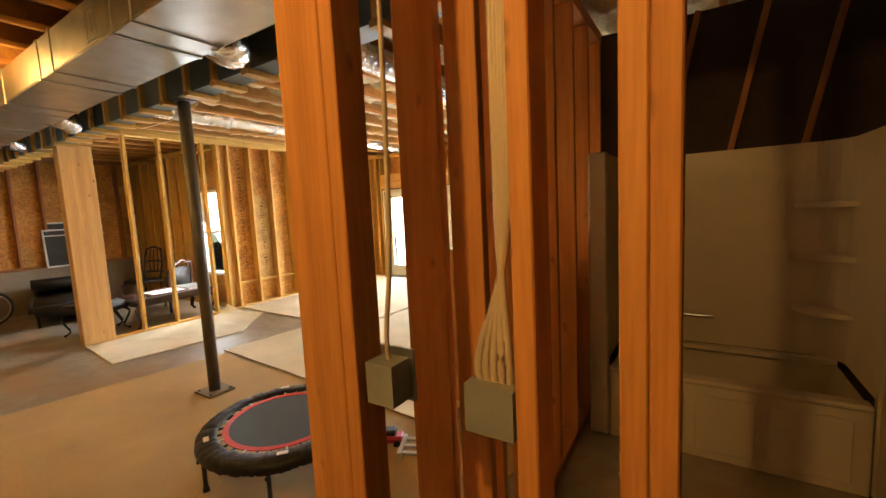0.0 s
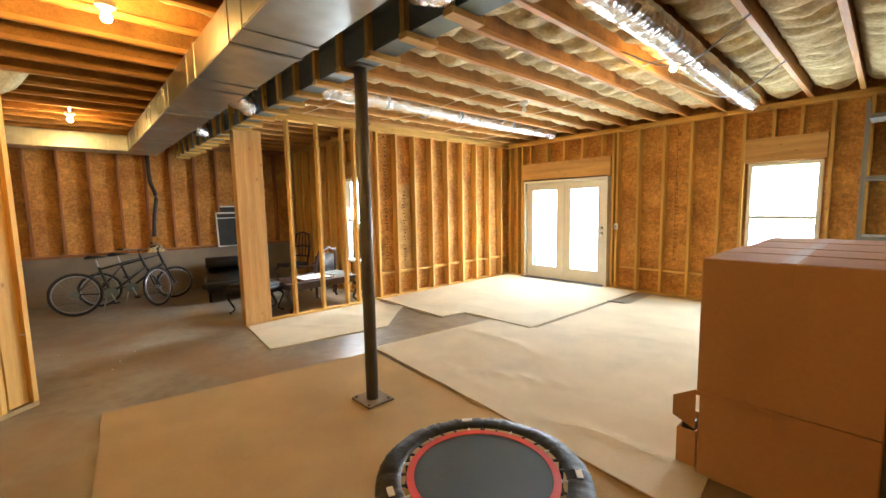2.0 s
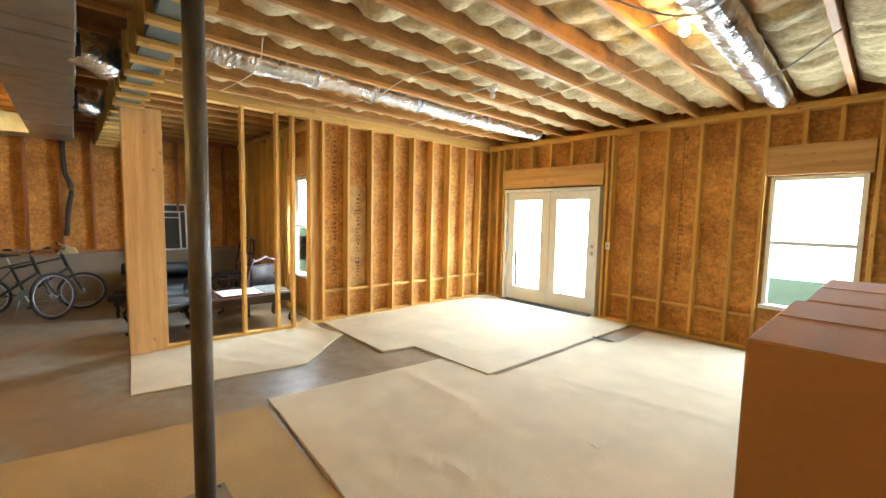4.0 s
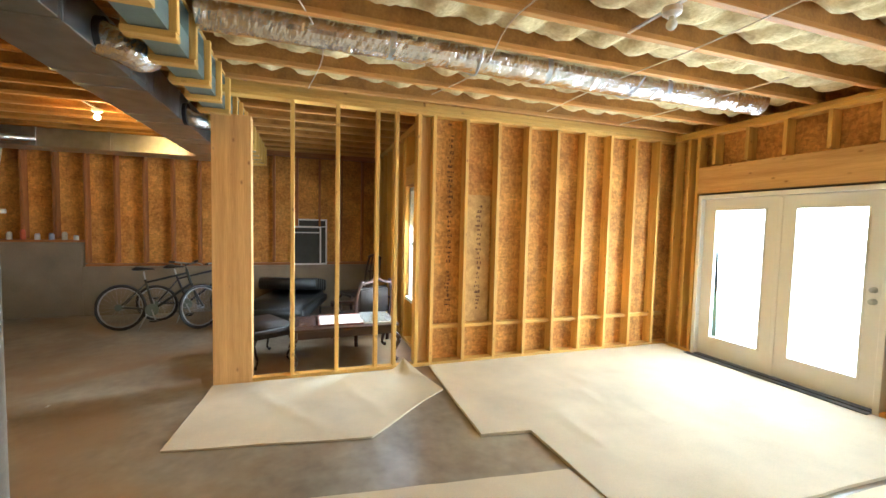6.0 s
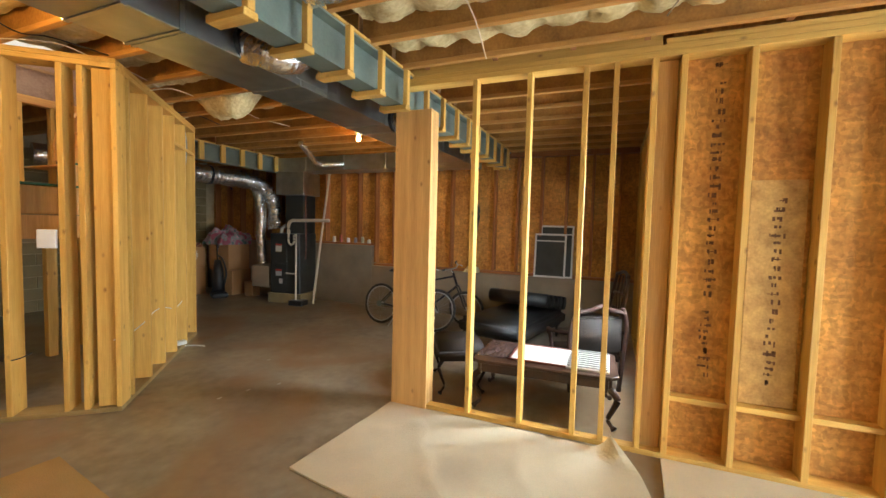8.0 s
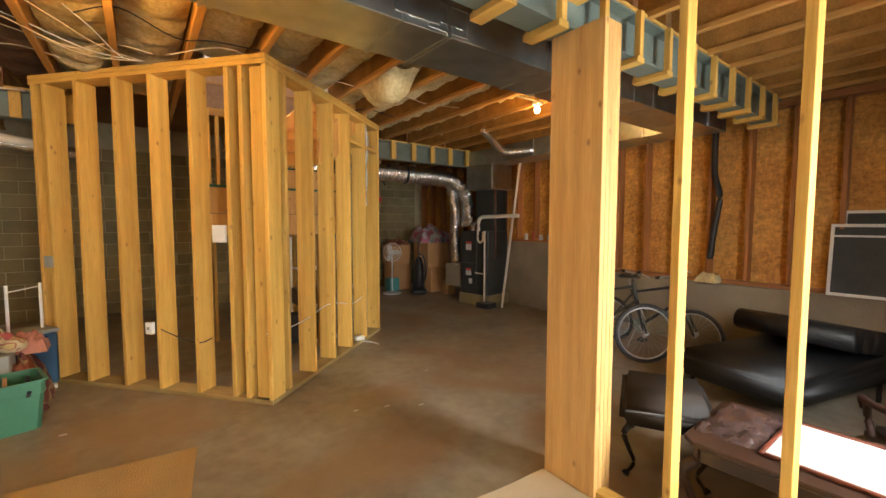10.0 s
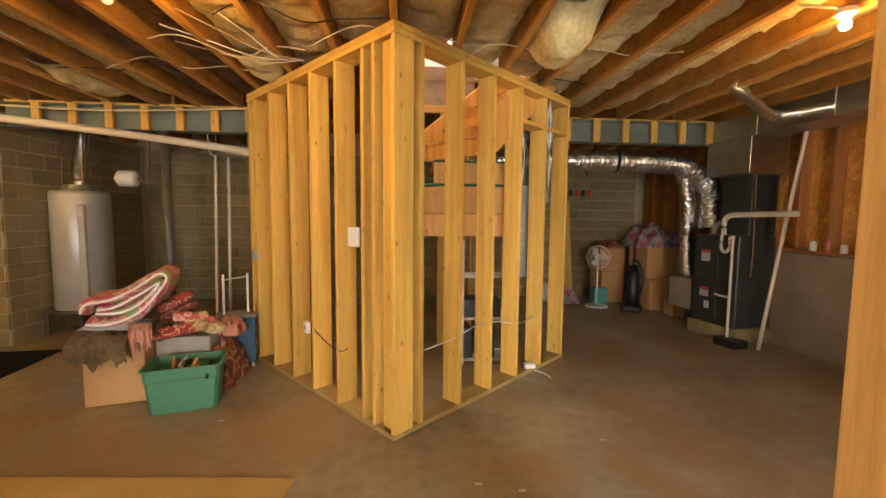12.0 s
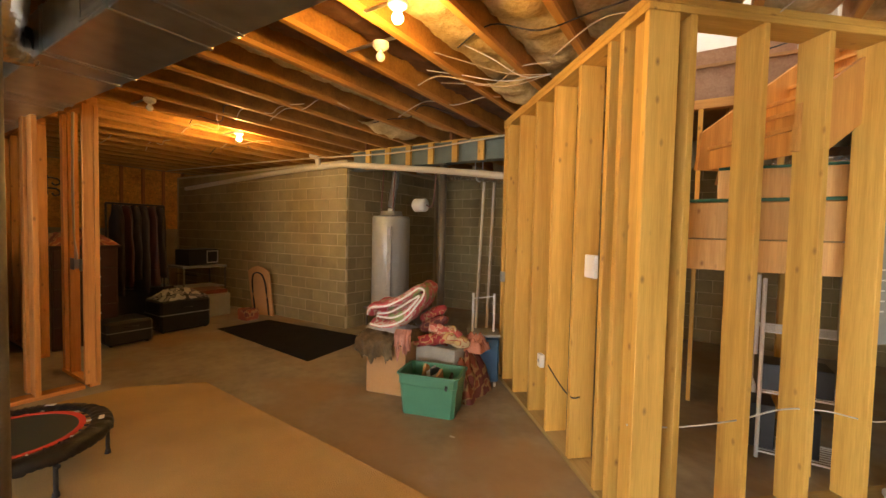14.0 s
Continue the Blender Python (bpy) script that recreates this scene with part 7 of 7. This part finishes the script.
def side_table():
    th = tagged(empty("side_table", 4.3, -1.3), "small dark side table with a lower shelf", "table")
    boxpart("top", (-0.35, 0.3, -0.4, 0.45, 0.86, 0.90), M_GREY, th)
    boxpart("shelf", (-0.32, 0.27, -0.37, 0.42, 0.45, 0.48), M_GREY, th)
    for a in (-0.34, 0.26):
        for b in (-0.39, 0.41):
            boxpart("leg", (a, a + 0.03, b, b + 0.03, 0, 0.859), M_POST, th)
    return th


side_table()
def microwave():
    th = tagged(empty("microwave", 4.28, -1.22, 0.9, 12), "black countertop microwave oven with a pale door frame", "microwave oven")
    boxpart("case", (-0.2, 0.2, -0.38, 0.26, 0.01, 0.32), M_BLACK, th, bevel=0.008)
    for d in ((-0.375, -0.355, 0.04, 0.29), (-0.13, -0.11, 0.04, 0.29), (-0.355, -0.13, 0.04, 0.06), (-0.355, -0.13, 0.27, 0.29)):
        boxpart("door_trim", (-0.21, -0.201, *d), M_PAPER, th, bevel=0)
    boxpart("foot", (-0.18, 0.18, -0.34, 0.22, 0, 0.009), M_BLACK, th, bevel=0)
    return th


microwave()
th = tagged(empty("television", 3.7, 0.0, 0.62, 8), "black flat television resting on a storage bin", "television")
boxpart("panel", (-0.02, 0.03, -0.42, 0.42, 0.04, 0.56), M_BLACK, th, bevel=0.008)
boxpart("base", (-0.1, 0.1, -0.15, 0.15, 0, 0.039), M_BLACK, th, bevel=0.005)
crumpled("plastic_bag", 2.88, -0.28, 0.50, 0.26, 0.34, 0.20, cloth_mat("pale_bags", [(0.20, 0.19, 0.20), (0.05, 0.05, 0.06), (0.38, 0.36, 0.34)], 8), "large crumpled pale plastic bag on a black suitcase", "bag", 44)


def arched_board(x, y, rz):
    th = tagged(empty("arched_headboard"), "tan arched headboard leaning on the block wall", "headboard")
    th.matrix_world = pose(x, y, 0, 8, 0, rz)
    bm = bmesh.new()
    pr = [(-0.26, 0)] + [(-0.26 + 0.52 * k / 12, 0.86 + 0.10 * math.sin(math.pi * k / 12)) for k in range(13)] + [(0.26, 0)]
    a = [bm.verts.new((u, 0, w)) for u, w in pr]
    b = [bm.verts.new((u, 0.025, w)) for u, w in pr]
    bm.faces.new(a)
    bm.faces.new(b[::-1])
    for i in range(len(pr)):
        bm.faces.new((a[i], b[i], b[(i + 1) % len(pr)], a[(i + 1) % len(pr)]))
    part("panel", bm, M_CARD, th)
    bm = bmesh.new()
    tube(bm, curve([(-0.17, -0.02, 0.02), (-0.17, -0.02, 0.55), (-0.12, -0.02, 0.78), (0, -0.02, 0.84), (0.12, -0.02, 0.78), (0.17, -0.02, 0.55), (0.17, -0.02, 0.02)], 5), 0.014, 8)
    part("bent_rail", bm, M_BLACK, th, "black bent metal rail", smooth=True)
    return th


arched_board(2.75, -1.72, 190)
tagged(boxpart("small_basket", (2.45, 2.75, -1.45, -1.2, 0, 0.2), M_BROWNFAB, bevel=0.02), "small dark red woven basket on the slab", "basket")
for i in range(8):
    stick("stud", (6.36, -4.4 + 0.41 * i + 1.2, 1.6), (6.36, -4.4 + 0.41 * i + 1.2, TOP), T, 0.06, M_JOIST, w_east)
boxpart("sheathing", (6.388, 6.398, -3.4, 8.5, 1.6, TOP), M_OSB, w_east, bevel=0)

# ---- steel shelving by the window ----
def shelving():
    th = tagged(empty("steel_shelving", 0.42, 7.75), "grey slotted steel shelving unit beside the window", "shelving")
    for x in (0, 0.95):
        for y in (0, 0.42):
            boxpart("upright", (x, x + 0.035, y, y + 0.035, 0, 2.72), M_GREY, th, bevel=0.002)
    for z in (0.3, 1.1, 1.80, 2.5):
        boxpart("shelf", (0.036, 0.949, 0.0, 0.455, z, z + 0.05), M_GREY, th, bevel=0.003)
    return th


shelving()

# ---- toys by the trampoline ----
th = tagged(empty("toy_car", -0.10, 2.78, 0, 30), "small red plastic toy car on the rug", "toy")
boxpart("body", (-0.10, 0.10, -0.05, 0.05, 0.02, 0.07), mat("toy_red", (0.5, 0.02, 0.05), 0.3), th, bevel=0.015)
boxpart("cabin", (-0.04, 0.05, -0.04, 0.04, 0.071, 0.11), M_BLACK, th, bevel=0.01)
for a in (-0.06, 0.06):
    for b in (-0.055, 0.055):
        bm = bmesh.new()
        tube(bm, [(a, b - 0.008, 0.025), (a, b + 0.008, 0.025)], 0.025, 12)
        part("wheel", bm, M_BLACK, th)
th = tagged(empty("plastic_step", 0.16, 2.80, 0, 25), "cream plastic toy frame with round holes on the rug", "toy")
for k in range(3):
    boxpart("bar", (-0.12, 0.14, -0.09 + 0.08 * k, -0.06 + 0.08 * k, 0.03, 0.05), M_PAPER, th)
for a in (-0.13, 0.13):
    boxpart("leg", (a - 0.015, a + 0.015, -0.11, 0.12, 0, 0.06), M_PAPER, th)
tagged(boxpart("power_adapter", (-5.50, -5.38, -0.68, -0.60, 0.04, 0.09), M_PLASTIC, bevel=0.01), "white plug adapter lying on the bottom plate", "adapter")

# ---- cables and straps along the joists ----
rnd = random.Random(5)
for k in range(16):
    x0 = -6.4 + 0.62 * k + rnd.uniform(-0.2, 0.2)
    y0 = rnd.uniform(-0.9, 0.6)
    pts = []
    for i in range(5):
        pts.append((x0 + 0.30 * i + rnd.uniform(-0.05, 0.05), y0 + rnd.uniform(-0.12, 0.12), TOP + 0.03 + rnd.uniform(-0.05, 0.02) + (0.03 if i % 2 else -0.03)))
    cable(pts, 0.005, (M_CABLE, M_BLACK, M_CABLE)[k % 3], ("thin cream cable looped under the joists", "thin black cable looped under the joists")[k % 3 == 1])
for k in range(4):
    y0 = 3.5 + 1.25 * k
    pts = [(-5.0 + 0.9 * i + 0.2 * math.sin(k), y0 + rnd.uniform(-0.15, 0.15), TOP - 0.005 + rnd.uniform(-0.03, 0.03)) for i in range(3 + k % 3)]
    cable(pts, 0.005, M_CABLE, "thin cream cable crossing under the joists")
for y in (4.7, 6.2):
    pipe("duct_strap", [(-1.04, y, TOP - 0.01), (-0.56, y + 0.03, 2.70), (-0.10, y, TOP - 0.01)], 0.007, M_PAPER, "thin pale strap carrying a flexible duct", "strap", group="straps under the ducts")
    pipe("duct_strap", [(-4.03, y, TOP - 0.01), (-3.81, y + 0.03, 2.83), (-3.58, y, TOP - 0.01)], 0.007, M_PAPER, "thin pale strap carrying a flexible duct", "strap", group="straps under the ducts")
cable([(6.0, -1.5, 2.93), (3.0, -1.6, 2.90), (1.5, -1.65, 2.88), (0.6, -1.7, 2.86), (-0.6, -1.75, 2.84), (-2.3, -1.7, 2.90)], 0.012, M_CABLE, "thick pale cable slung along the rear beam")

for k, (dx, dy) in enumerate(((0.75, 0.7), (0.95, 0.35), (1.0, 0.05), (0.45, 0.6))):
    cable([(-3.27, -0.18, TOP - 0.01), (-3.27 + dx * 0.35, -0.18 + dy * 0.3, TOP - 0.03 - 0.01 * k), (-3.27 + dx * 0.7, -0.18 + dy * 0.72, TOP + 0.02), (-3.27 + dx, -0.18 + dy, TOP + 0.08)], 0.004, (M_CABLE, M_PLASTIC)[k % 2], "cream cables fanning out over the stud wall")
for k in range(5):
    cable([wpt(2.16 + 0.02 * k, 2.93, 0.05), wpt(2.20 - 0.02 * k, 2.6, 0.02 + 0.01 * k), wpt(2.17 + 0.015 * k, 2.2, 0.05), wpt(2.19, 1.8, 0.04 + 0.01 * k)], 0.007, (M_GREY, M_PLASTIC)[k % 2], "grey and white cables bundled down between studs")

pipe("duct_strap", [(-1.6, -2.33, TOP + 0.01), (-1.6, -2.31, 2.50), (-1.6, -2.21, 2.41), (-1.6, -2.11, 2.50), (-1.6, -2.09, TOP + 0.01)], 0.007, M_PAPER, "thin pale strap carrying a flexible duct", "strap", group="straps under the ducts")
# slots are not cut: thin black strips show their darkness
for x, z0, z1 in ((0.957, 1.95, 2.37), (0.957, 0.72, 1.38)):
    boxpart("nail_slot", (x - 0.006, x + 0.006, 1.3785, 1.3800, z0, z1), M_BLACK, w_bs, "thin black strip put in for a slot's darkness", 0)
hook = tagged(empty("wall_hook", 2.52, 1.375, 2.05), "black double wire hook screwed to a bare stud", "hook")
for dz in (0.0, 0.13):
    bm = bmesh.new()
    tube(bm, curve([(0, 0, dz + 0.06), (0, -0.09, dz + 0.05), (0, -0.12, dz + 0.0), (0, -0.07, dz - 0.03), (0, -0.04, dz)], 5), 0.011, 8)
    part("wire", bm, M_BLACK, hook)
boxpart("plate", (-0.015, 0.015, -0.004, 0.004, -0.02, 0.22), M_BLACK, hook)

for k, (x, y) in enumerate(((-5.1, 1.35), (-4.85, 1.2), (-4.6, 1.12), (-5.6, 0.7), (-2.7, 0.2))):
    tagged(boxpart("paper_scrap", (x, x + 0.045, y, y + 0.018, 0.0005, 0.003), M_PAPER, None, bevel=0), "small white paper scrap lying on the slab", "scrap", "scraps on the slab")

# mill marks on the sheathing
M_INK = mat("printed_ink", (0.17, 0.08, 0.035), 0.9, var=0.5, scale=30, bump=0)
for (x, y, ax) in ((XW - D + 0.0005, 5.08, "y"), (XW - D + 0.0305, 5.45, "y")):
    bm = bmesh.new()
    r2 = random.Random(int(y * 10))
    z = 0.6
    while z < (2.8 if y < 5.2 else 1.9):
        h = r2.uniform(0.02, 0.05)
        w = r2.choice((0.06, 0.08, 0.09))
        for q in range(r2.randint(2, 4)):
            o = r2.uniform(-w / 2, w / 2 - 0.012)
            slab(bm, x, x + 0.0012, o + y, o + y + r2.uniform(0.006, 0.018), z + h * r2.uniform(0, 0.5), z + h)
        if r2.random() < 0.5:
            slab(bm, x, x + 0.0012, y - w * r2.uniform(0, 0.5), y + w * r2.uniform(0.1, 0.5), z + h * r2.uniform(0.2, 0.8), z + h * r2.uniform(0.2, 0.8) + 0.008)
        z += h + r2.uniform(0.015, 0.03) + (0.08 if r2.random() < 0.12 else 0)
    part("mill_mark", bm, M_INK, w_west, "unreadable dark red printed mill marks")
bm = bmesh.new()
r2 = random.Random(9)
z = 0.6
while z < 2.8:
    h = r2.uniform(0.03, 0.06)
    for q in range(r2.randint(1, 3)):
        slab(bm, -1.78 + q * 0.022, -1.769 + q * 0.022, YN + D - 0.0012, YN + D, z, z + h)
    z += h + 0.025
part("mill_mark", bm, M_INK, w_north, "unreadable dark red printed mill marks")

# ---- block courses, last ----
courses(w_blk, 6.3, BY + 0.003, 180, 5.62, 2.84)
courses(w_blk2, BX0 - 0.003, BY - 0.03, 270, 2.6, 2.84)
courses(w_back, BX0, -4.707, 180, 9.6, 2.95)
